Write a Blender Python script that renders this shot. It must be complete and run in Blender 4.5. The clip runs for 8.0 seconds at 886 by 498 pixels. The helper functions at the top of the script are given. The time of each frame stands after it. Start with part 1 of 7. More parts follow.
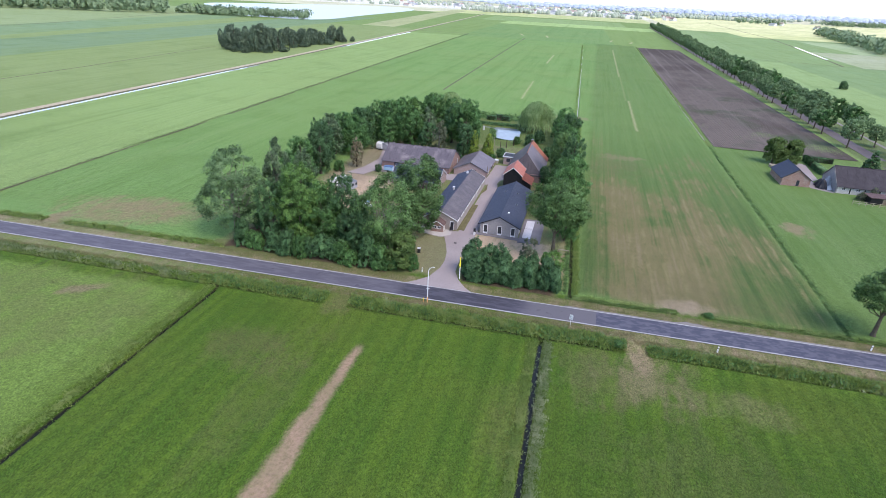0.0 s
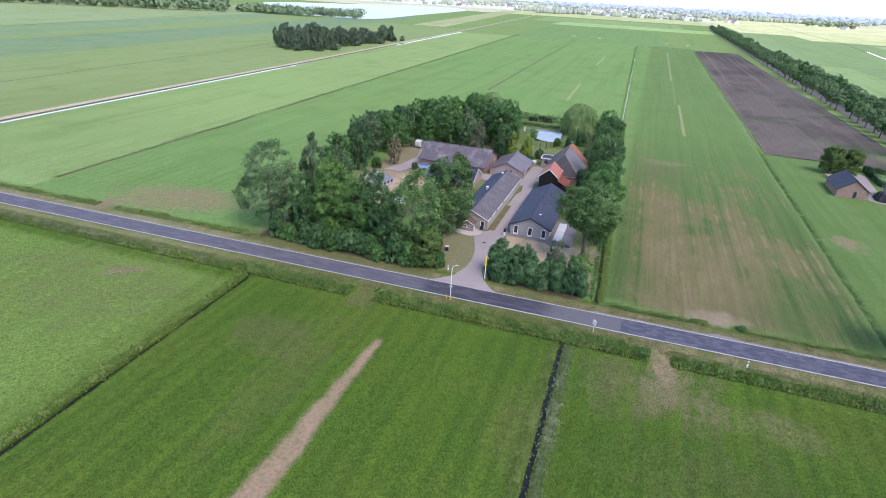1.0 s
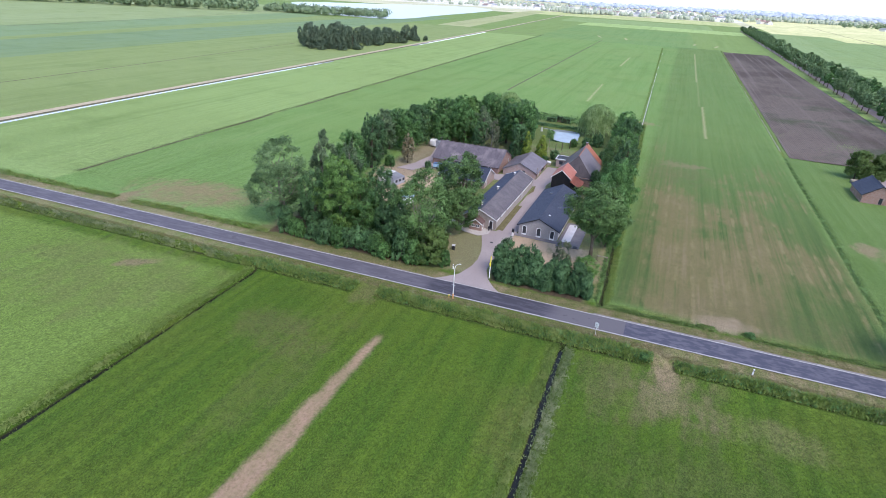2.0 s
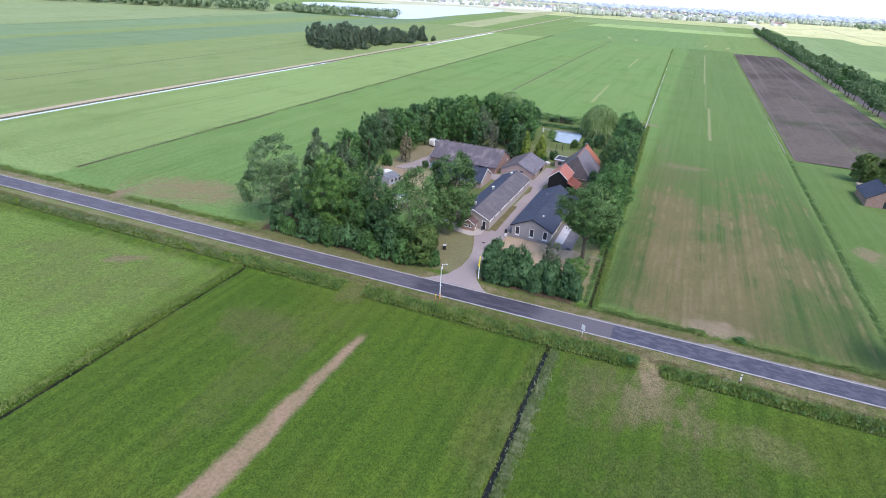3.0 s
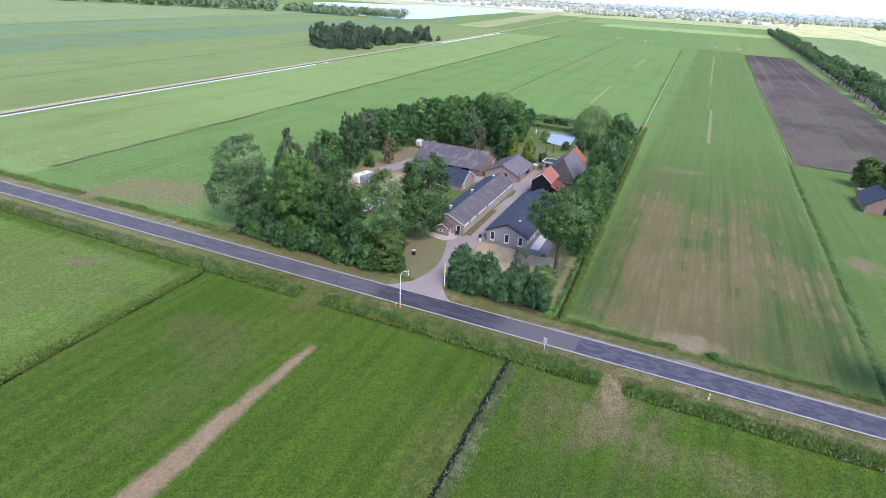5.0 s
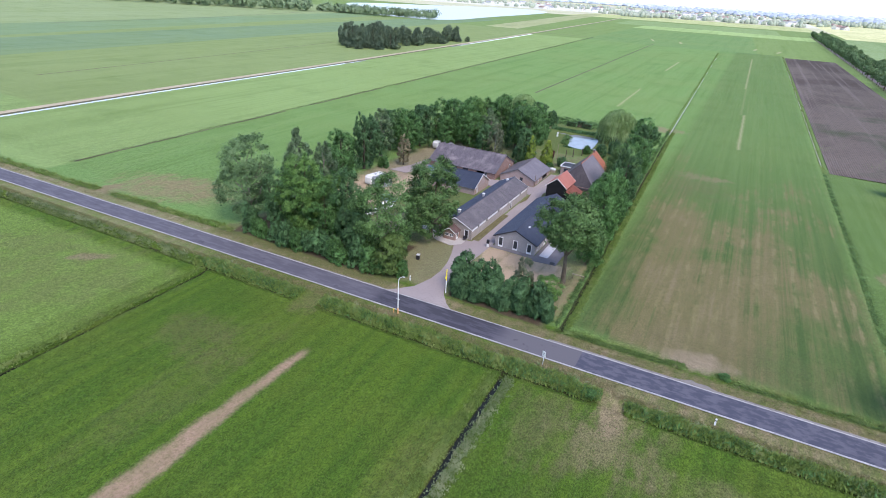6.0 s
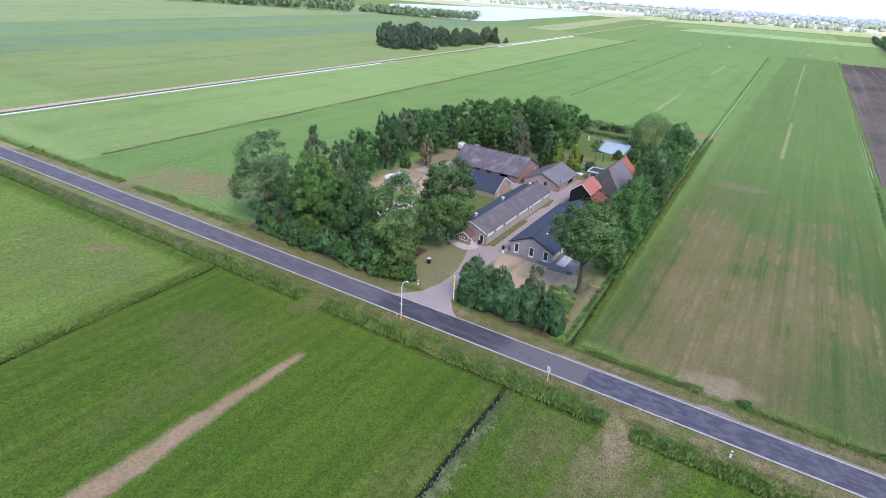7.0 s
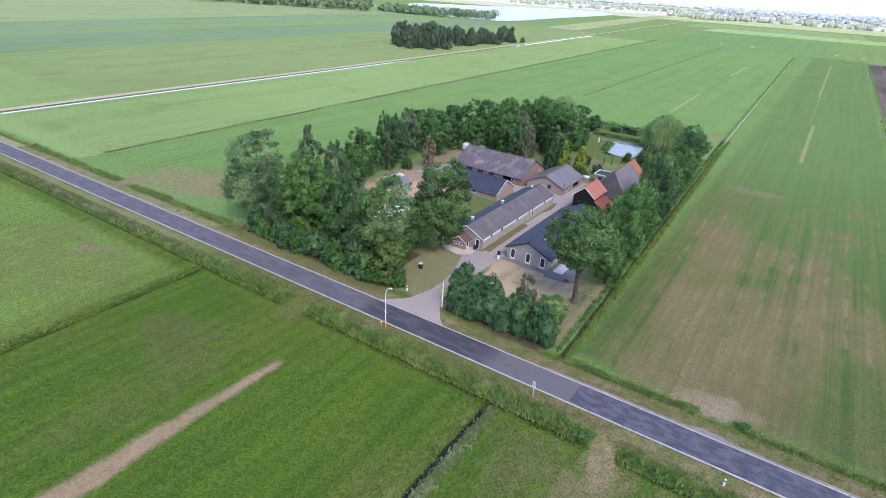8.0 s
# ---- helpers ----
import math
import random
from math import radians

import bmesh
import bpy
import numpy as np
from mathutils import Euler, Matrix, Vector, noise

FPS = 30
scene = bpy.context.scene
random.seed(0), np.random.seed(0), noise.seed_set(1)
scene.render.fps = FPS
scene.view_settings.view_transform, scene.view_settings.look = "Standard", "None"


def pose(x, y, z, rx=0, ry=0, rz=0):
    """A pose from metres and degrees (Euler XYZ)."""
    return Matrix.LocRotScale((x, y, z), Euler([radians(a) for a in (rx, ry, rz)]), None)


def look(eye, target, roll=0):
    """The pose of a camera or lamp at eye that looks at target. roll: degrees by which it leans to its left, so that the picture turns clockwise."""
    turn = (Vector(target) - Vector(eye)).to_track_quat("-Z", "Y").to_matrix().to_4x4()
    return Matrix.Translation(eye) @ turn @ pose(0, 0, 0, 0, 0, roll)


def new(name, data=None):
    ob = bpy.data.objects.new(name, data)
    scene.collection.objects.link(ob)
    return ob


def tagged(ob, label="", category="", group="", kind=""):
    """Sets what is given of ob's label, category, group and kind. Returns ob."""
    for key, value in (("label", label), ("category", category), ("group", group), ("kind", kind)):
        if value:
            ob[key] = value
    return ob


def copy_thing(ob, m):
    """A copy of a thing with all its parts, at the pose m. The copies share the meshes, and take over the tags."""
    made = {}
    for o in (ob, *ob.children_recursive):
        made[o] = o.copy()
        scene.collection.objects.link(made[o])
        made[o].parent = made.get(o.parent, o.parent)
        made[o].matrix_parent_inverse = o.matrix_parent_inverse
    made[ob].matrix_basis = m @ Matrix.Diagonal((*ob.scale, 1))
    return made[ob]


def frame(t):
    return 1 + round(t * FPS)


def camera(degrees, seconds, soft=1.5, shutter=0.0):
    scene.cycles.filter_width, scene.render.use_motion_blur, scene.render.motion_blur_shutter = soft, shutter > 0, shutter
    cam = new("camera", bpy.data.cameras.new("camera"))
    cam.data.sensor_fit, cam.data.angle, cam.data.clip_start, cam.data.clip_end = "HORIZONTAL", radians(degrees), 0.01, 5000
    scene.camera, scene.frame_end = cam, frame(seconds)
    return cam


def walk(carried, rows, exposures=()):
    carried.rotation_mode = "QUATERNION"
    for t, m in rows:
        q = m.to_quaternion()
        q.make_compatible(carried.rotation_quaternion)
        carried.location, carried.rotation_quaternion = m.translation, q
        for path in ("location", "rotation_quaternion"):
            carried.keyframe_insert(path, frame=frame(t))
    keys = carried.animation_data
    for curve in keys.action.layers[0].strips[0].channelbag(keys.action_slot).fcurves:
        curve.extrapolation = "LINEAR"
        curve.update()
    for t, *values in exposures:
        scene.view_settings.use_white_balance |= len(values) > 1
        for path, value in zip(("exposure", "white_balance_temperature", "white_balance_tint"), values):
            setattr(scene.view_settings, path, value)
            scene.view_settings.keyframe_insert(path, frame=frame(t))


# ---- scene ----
cam = camera(79.5, 8.0, 0.45)
PATH = [
    (0, (1.067, 0.013, 47.144), (0.637, 1.763, 46.276), 2.8),
    (0.5, (2.447, 0.354, 47.12), (1.957, 2.086, 46.249), 2.9),
    (1, (4.129, 0.595, 47.038), (3.544, 2.296, 46.164), 3.0),
    (1.5, (5.547, 1.015, 46.997), (4.913, 2.697, 46.121), 3.0),
    (3, (10.147, 3.768, 46.594), (9.453, 5.426, 45.717), 3.2),
    (3.5, (11.644, 5.182, 46.506), (10.94, 6.836, 45.629), 3.2),
    (4, (13.181, 7.075, 46.43), (12.466, 8.723, 45.552), 3.2),
    (4.5, (14.517, 8.846, 46.254), (13.801, 10.494, 45.377), 3.2),
    (6, (18.505, 14.935, 46.021), (17.68, 16.53, 45.141), 3.3),
    (6.5, (19.603, 17.392, 45.606), (18.716, 18.953, 44.725), 3.5),
    (7, (20.659, 19.773, 45.335), (19.72, 21.302, 44.453), 3.5),
    (7.5, (21.719, 22.354, 45.158), (20.744, 23.86, 44.274), 3.4),
    (8, (22.566, 24.986, 44.973), (21.573, 26.478, 44.087), 3.4),
]

EXPOSURE = 1.36
walk(cam, [(t, look(eye, target, roll)) for t, eye, target, roll in PATH], exposures=[(0.0, EXPOSURE, 6680, 17), (8.0, EXPOSURE, 6680, 17)])

# ---- light: thin high cloud, a veiled sun behind and to the right ----
SUN_ELEV, SUN_AZ = radians(55), radians(125)      # azimuth from +y towards +x
world = bpy.data.worlds.new("sky")
scene.world = world
world.use_nodes = True
wn = world.node_tree.nodes
sky = wn.new("ShaderNodeTexSky")
sky.sky_type, sky.sun_disc = "NISHITA", False
sky.sun_elevation, sky.sun_rotation = SUN_ELEV, SUN_AZ
sky.air_density, sky.dust_density, sky.ozone_density = 1.0, 0.5, 1.5
wn["Background"].inputs["Strength"].default_value = 0.135
world.node_tree.links.new(sky.outputs["Color"], wn["Background"].inputs["Color"])
sun = new("sun", bpy.data.lights.new("sun", "SUN"))
sun.data.energy, sun.data.angle, sun.data.color = 1.25, radians(30), (1.0, 0.93, 0.84)
sun_from = Vector((math.sin(SUN_AZ) * math.cos(SUN_ELEV), math.cos(SUN_AZ) * math.cos(SUN_ELEV), math.sin(SUN_ELEV)))
sun.matrix_world = look(sun_from * 300, (0, 0, 0))


# ---- materials ----
class Nodes:
    """Short forms for building a node material."""

    def __init__(self, name, rough=0.8, spec=0.3, metal=0.0):
        self.mat = bpy.data.materials.new(name)
        self.mat.use_nodes = True
        self.t = self.mat.node_tree
        self.bsdf = self.t.nodes["Principled BSDF"]
        self.bsdf.inputs["Roughness"].default_value = rough
        self.bsdf.inputs["Specular IOR Level"].default_value = spec
        self.bsdf.inputs["Metallic"].default_value = metal

    def put(self, value, socket):
        if isinstance(value, bpy.types.NodeSocket):
            self.t.links.new(value, socket)
        elif isinstance(value, tuple) and socket.type == "RGBA":
            socket.default_value = (*value[:3], 1.0)
        else:
            socket.default_value = value

    def math(self, op, a, b=0.0, clamp=False):
        n = self.t.nodes.new("ShaderNodeMath")
        n.operation, n.use_clamp = op, clamp
        self.put(a, n.inputs[0])
        self.put(b, n.inputs[1])
        return n.outputs[0]

    def mix(self, fac, a, b, mode="MIX"):
        n = self.t.nodes.new("ShaderNodeMix")
        n.data_type, n.blend_type = "RGBA", mode
        self.put(fac, n.inputs["Factor"])
        self.put(a, n.inputs[6])
        self.put(b, n.inputs[7])
        return n.outputs[2]

    def coords(self, kind="Object"):
        return self.t.nodes.new("ShaderNodeTexCoord").outputs[kind]

    def place(self):
        return self.t.nodes.new("ShaderNodeNewGeometry").outputs["Position"]

    def island(self):
        return self.t.nodes.new("ShaderNodeNewGeometry").outputs["Random Per Island"]

    def each(self):
        return self.t.nodes.new("ShaderNodeObjectInfo").outputs["Random"]

    def stretch(self, vec, sx, sy, sz, turn=0.0):
        n = self.t.nodes.new("ShaderNodeMapping")
        n.inputs["Scale"].default_value = (sx, sy, sz)
        n.inputs["Rotation"].default_value = (0, 0, turn)
        self.put(vec, n.inputs["Vector"])
        return n.outputs[0]

    def noise(self, vec, scale, detail=3.0, rough=0.55):
        n = self.t.nodes.new("ShaderNodeTexNoise")
        n.inputs["Scale"].default_value, n.inputs["Detail"].default_value, n.inputs["Roughness"].default_value = scale, detail, rough
        self.put(vec, n.inputs["Vector"])
        return n.outputs[0]

    def span(self, value, a, b, lo=0.0, hi=1.0):
        n = self.t.nodes.new("ShaderNodeMapRange")
        n.interpolation_type = "SMOOTHSTEP"
        for k, v in enumerate((a, b, lo, hi)):
            n.inputs[k + 1].default_value = v
        self.put(value, n.inputs[0])
        return n.outputs[0]

    def split(self, vec):
        n = self.t.nodes.new("ShaderNodeSeparateXYZ")
        self.put(vec, n.inputs[0])
        return n.outputs[0], n.outputs[1], n.outputs[2]

    def bump(self, height, strength=0.4, distance=0.05):
        n = self.t.nodes.new("ShaderNodeBump")
        n.inputs["Strength"].default_value, n.inputs["Distance"].default_value = strength, distance
        self.put(height, n.inputs["Height"])
        self.t.links.new(n.outputs[0], self.bsdf.inputs["Normal"])

    def colour(self, value):
        self.put(value, self.bsdf.inputs["Base Color"])
        return self.mat


def stained(name, base, dark, light, grain=6.0, patch=0.5, rough=0.8, spec=0.3, bump=0.3, metal=0.0):
    """A worn surface: fine grain, broader stains, fine relief; each object a little apart from the next."""
    n = Nodes(name, rough, spec, metal)
    p = n.coords()
    fine, broad = n.noise(p, grain, 4), n.noise(p, patch, 4, 0.6)
    c = n.mix(n.span(broad, 0.42, 0.75), base, light)
    c = n.mix(n.span(fine, 0.5, 0.72, 0, 0.8), c, dark)
    n.bump(fine, bump, 0.03)
    return n.colour(c)


def leaves(name, dark, light, tip, see=0.28):
    """Leaf clumps: per-leaf and per-branch variation, with light coming through."""
    n = Nodes(name, 0.55, 0.25)
    p = n.coords()
    c = n.mix(n.math("ADD", n.math("MULTIPLY", n.island(), 0.9), 0.05), dark, light)
    c = n.mix(n.span(n.noise(p, 0.4, 3), 0.46, 0.66, 0, 0.8), c, tip)
    c = n.mix(n.span(n.noise(p, 1.1, 2), 0.5, 0.7, 0, 0.4), c, dark)
    c = n.mix(n.math("MULTIPLY", n.each(), 0.3), c, dark)
    n.colour(c)
    out = n.t.nodes["Material Output"]
    tr = n.t.nodes.new("ShaderNodeBsdfTranslucent")
    n.put(c, tr.inputs["Color"])
    m = n.t.nodes.new("ShaderNodeMixShader")
    m.inputs[0].default_value = see
    n.t.links.new(n.bsdf.outputs[0], m.inputs[1])
    n.t.links.new(tr.outputs[0], m.inputs[2])
    n.t.links.new(m.outputs[0], out.inputs[0])
    return n.mat


def roofing(name, base, dark, light, along, tile=0.24, patch=0.35):
    """Roof tiles: columns across the slope in relief, with lichen and rain stains."""
    n = Nodes(name, 0.65, 0.35)
    p = n.coords()
    x, y, z = n.split(p)
    run = x if along == "x" else y
    wave = n.math("SINE", n.math("MULTIPLY", run, 2 * math.pi / tile))
    broad, fine = n.noise(p, patch, 5, 0.62), n.noise(p, 3.0, 4)
    streak = n.noise(n.stretch(p, 1.2 if along == "x" else 0.15, 1.2 if along == "y" else 0.15, 0.3), 1.6, 3)
    c = n.mix(n.span(broad, 0.45, 0.72), base, light)
    c = n.mix(n.span(streak, 0.5, 0.75, 0, 0.6), c, dark)
    c = n.mix(n.span(fine, 0.5, 0.75, 0, 0.7), c, dark)
    n.bump(n.math("ADD", wave, n.math("MULTIPLY", fine, 2.0)), 0.35, 0.03)
    return n.colour(c)


def bricked(name, base, dark, light):
    """Brickwork: courses and joints too fine to pick apart from the air."""
    n = Nodes(name, 0.85, 0.2)
    p = n.coords()
    x, y, z = n.split(p)
    comb = n.t.nodes.new("ShaderNodeCombineXYZ")
    n.put(n.math("ADD", x, y), comb.inputs[0])
    n.put(z, comb.inputs[1])
    b = n.t.nodes.new("ShaderNodeTexBrick")
    n.put(comb.outputs[0], b.inputs["Vector"])
    n.put(base, b.inputs["Color1"])
    n.put(dark, b.inputs["Color2"])
    n.put(light, b.inputs["Mortar"])
    b.inputs["Scale"].default_value, b.inputs["Mortar Size"].default_value = 1.0, 0.006
    b.inputs["Brick Width"].default_value, b.inputs["Row Height"].default_value = 0.22, 0.065
    c = n.mix(n.span(n.noise(p, 0.7, 4), 0.45, 0.75, 0, 0.6), b.outputs["Color"], light)
    n.bump(n.noise(p, 9.0, 3), 0.3, 0.02)
    return n.colour(c)


def glassy(name, tint=(0.03, 0.035, 0.045)):
    n = Nodes(name, 0.05, 0.6)
    p = n.coords()
    return n.colour(n.mix(n.noise(p, 0.8, 2), tint, tuple(v * 1.6 for v in tint)))


def watery(name, deep, rough=0.05, ior=1.33, gloss=0.5):
    n = Nodes(name, rough, gloss)
    p = n.place()
    n.bsdf.inputs["IOR"].default_value = ior
    c = n.mix(n.noise(p, 0.35, 3), deep, tuple(v * 1.8 for v in deep))
    n.bump(n.noise(p, 1.8, 3), 0.04, 0.05)
    return n.colour(c)


ROAD_SLOPE = 0.038      # the road runs along x, rising slightly towards +y


def road_y(x, v):
    return v + ROAD_SLOPE * x


def ground_material():
    n = Nodes("meadow_grass", 0.9, 0.15)
    p = n.place()
    x, y, z = n.split(p)
    v = n.math("SUBTRACT", y, n.math("MULTIPLY", x, ROAD_SLOPE))
    broad = n.noise(p, 0.035, 4, 0.6)
    mid = n.noise(p, 0.22, 4, 0.6)
    fine = n.noise(p, 2.6, 5, 0.65)
    swath = n.noise(n.stretch(p, 0.55, 0.022, 1.0), 1.0, 3, 0.6)       # mowing runs
    rough = n.noise(n.stretch(p, 1.0, 0.35, 1.0), 0.5, 4, 0.65)

    def box(x0, x1, y0, y1, soft=1.0, wob=1.0, of=None, lean=0.0):
        """1 inside the patch, with an uneven edge; lean: how x shifts per metre of y."""
        yy = of if of is not None else y
        w = n.math("MULTIPLY", n.math("SUBTRACT", mid, 0.5), wob * 2.0)
        xx = n.math("ADD", n.math("SUBTRACT", x, n.math("MULTIPLY", y, lean)), w)
        dx = n.math("SUBTRACT", n.math("ABSOLUTE", n.math("SUBTRACT", xx, (x0 + x1) / 2)), (x1 - x0) / 2)
        dy = n.math("SUBTRACT", n.math("ABSOLUTE", n.math("SUBTRACT", n.math("ADD", yy, w), (y0 + y1) / 2)), (y1 - y0) / 2)
        return n.span(n.math("MAXIMUM", dx, dy), -soft, soft, 1.0, 0.0)

    def spot(cx, cy, rx, ry, turn=0.0, lo=0.35, wob=1.2):
        """1 in the middle of an uneven round patch."""
        c, s = math.cos(radians(turn)), math.sin(radians(turn))
        dx, dy = n.math("SUBTRACT", x, cx), n.math("SUBTRACT", y, cy)
        a = n.math("DIVIDE", n.math("ADD", n.math("MULTIPLY", dx, c), n.math("MULTIPLY", dy, s)), rx)
        b = n.math("DIVIDE", n.math("SUBTRACT", n.math("MULTIPLY", dy, c), n.math("MULTIPLY", dx, s)), ry)
        d = n.math("ADD", n.math("MULTIPLY", a, a), n.math("MULTIPLY", b, b))
        d = n.math("ADD", d, n.math("MULTIPLY", n.math("SUBTRACT", n.math("ADD", mid, rough), 1.0), wob * 2.2))
        d = n.math("ADD", d, n.math("MULTIPLY", n.math("SUBTRACT", n.math("ADD", fine, swath), 1.0), wob * 0.8))
        return n.span(d, lo - 0.4, 1.6, 1.0, 0.0)

    # near meadow: mower runs, clover patches, a darker and lusher plot east of the ditch
    c = n.mix(n.span(swath, 0.36, 0.66), GRASS_A, GRASS_B)
    c = n.mix(n.span(broad, 0.42, 0.66, 0, 0.7), c, GRASS_C)
    c = n.mix(n.math("MULTIPLY", n.span(x, 0, 3), n.span(v, 60, 50, 0.15, 0.55)), c, (0.046, 0.098, 0.011))
    pass_ = n.math("SINE", n.math("MULTIPLY", n.math("ADD", x, n.math("MULTIPLY", mid, 1.2)), 2 * math.pi / 2.7))
    c = n.mix(n.math("MULTIPLY", n.span(pass_, 0.2, 0.9, 0, 0.16), n.span(broad, 0.35, 0.6, 0.3, 1.0)), c, (0.12, 0.2, 0.03))
    c = n.mix(n.math("MULTIPLY", n.span(pass_, -0.3, -0.95, 0, 0.16), n.span(rough, 0.35, 0.6, 0.4, 1.0)), c, GRASS_D)

    # the farther crops, strip by strip; the farthest colours hold haze and sunshine
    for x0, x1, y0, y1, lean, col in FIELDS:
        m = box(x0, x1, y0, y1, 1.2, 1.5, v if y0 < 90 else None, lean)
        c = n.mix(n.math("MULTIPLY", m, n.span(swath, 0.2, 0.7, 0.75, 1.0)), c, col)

    # wheel and mowing lines along the northern fields
    runs = n.noise(n.stretch(p, 0.16, 0.004, 1.0), 1.0, 4, 0.7)
    c = n.mix(n.math("MULTIPLY", n.span(y, 84, 90), n.span(runs, 0.48, 0.68, 0, 0.45)), c, n.mix(0.5, c, GRASS_A))
    c = n.mix(n.math("MULTIPLY", n.span(y, 84, 90), n.span(runs, 0.5, 0.3, 0, 0.4)), c, n.mix(0.5, c, HAY))
    lines = n.math("SINE", n.math("MULTIPLY", n.math("ADD", x, n.math("MULTIPLY", swath, 1.5)), 2 * math.pi / 3.1))
    lines = n.math("MULTIPLY", n.span(lines, 0.5, 1.0), n.math("MULTIPLY", n.math("MULTIPLY", n.span(y, 84, 90), n.span(y, 180, 300, 1.0, 0.0)), n.span(broad, 0.4, 0.6, 0.05, 0.22)))
    c = n.mix(lines, c, n.mix(0.6, c, GRASS_A))

    c = n.mix(n.math("MULTIPLY", n.span(y, 84, 90), n.span(swath, 0.45, 0.7, 0, 0.3)), c, n.mix(0.5, c, GRASS_B))
    wide_ = n.noise(p, 0.012, 4, 0.6)
    c = n.mix(n.math("MULTIPLY", n.span(y, 84, 90), n.span(wide_, 0.4, 0.62, 0, 0.4)), c, n.mix(0.6, c, (0.2, 0.27, 0.085)))
    c = n.mix(n.math("MULTIPLY", n.span(y, 84, 90), n.span(n.noise(p, 0.05, 4, 0.6), 0.5, 0.68, 0, 0.35)), c, n.mix(0.5, c, GRASS_A))

    # the dry field east of the farm: green along the ditch and far off, browned in blotches and along the mower runs near the road
    strokes = n.noise(n.stretch(p, 0.75, 0.012, 1.0), 1.0, 4, 0.65)
    blotch = n.noise(n.stretch(p, 1.0, 0.55, 1.0), 0.07, 4, 0.6)
    field = box(4.5, 47, 86, 700, 2.0, 1.0)
    c = n.mix(n.math("MULTIPLY", field, n.span(y, 90, 240, 0.9, 0.35)), c, n.mix(n.span(strokes, 0.35, 0.62), (0.056, 0.096, 0.027), (0.088, 0.128, 0.039)))
    thirst = n.math("MULTIPLY", n.span(y, 92, 200, 1.0, 0.1), n.math("MULTIPLY", n.span(x, 4, 12), n.span(x, 46, 26, 0.3, 1.0)))
    thirst = n.math("ADD", thirst, n.math("MULTIPLY", n.math("SUBTRACT", blotch, 0.5), 3.2))
    thirst = n.math("ADD", thirst, n.math("MULTIPLY", n.math("SUBTRACT", strokes, 0.5), 2.3))
    thirst = n.math("ADD", thirst, n.math("MULTIPLY", n.math("SUBTRACT", rough, 0.5), 0.7))
    c = n.mix(n.math("MULTIPLY", n.math("MULTIPLY", field, n.span(y, 165, 235, 1.0, 0.0)), n.span(thirst, 0.1, 1.0, 0.0, 0.85)), c, (0.188, 0.155, 0.075))
    c = n.mix(n.math("MULTIPLY", n.math("MULTIPLY", field, n.span(y, 140, 180, 1.0, 0.0)), n.span(thirst, 0.95, 1.7, 0.0, 0.55)), c, STRAW)

    runs2 = n.math("SINE", n.math("MULTIPLY", n.math("ADD", x, n.math("MULTIPLY", mid, 0.9)), 2 * math.pi / 3.0))
    lit = n.math("MULTIPLY", n.math("MULTIPLY", n.span(runs2, 0.55, 1.0), n.span(blotch, 0.38, 0.6)), n.math("MULTIPLY", field, n.span(y, 120, 230, 1.0, 0.15)))
    c = n.mix(n.math("MULTIPLY", lit, n.span(rough, 0.38, 0.62, 0.0, 0.6)), c, (0.26, 0.225, 0.11))
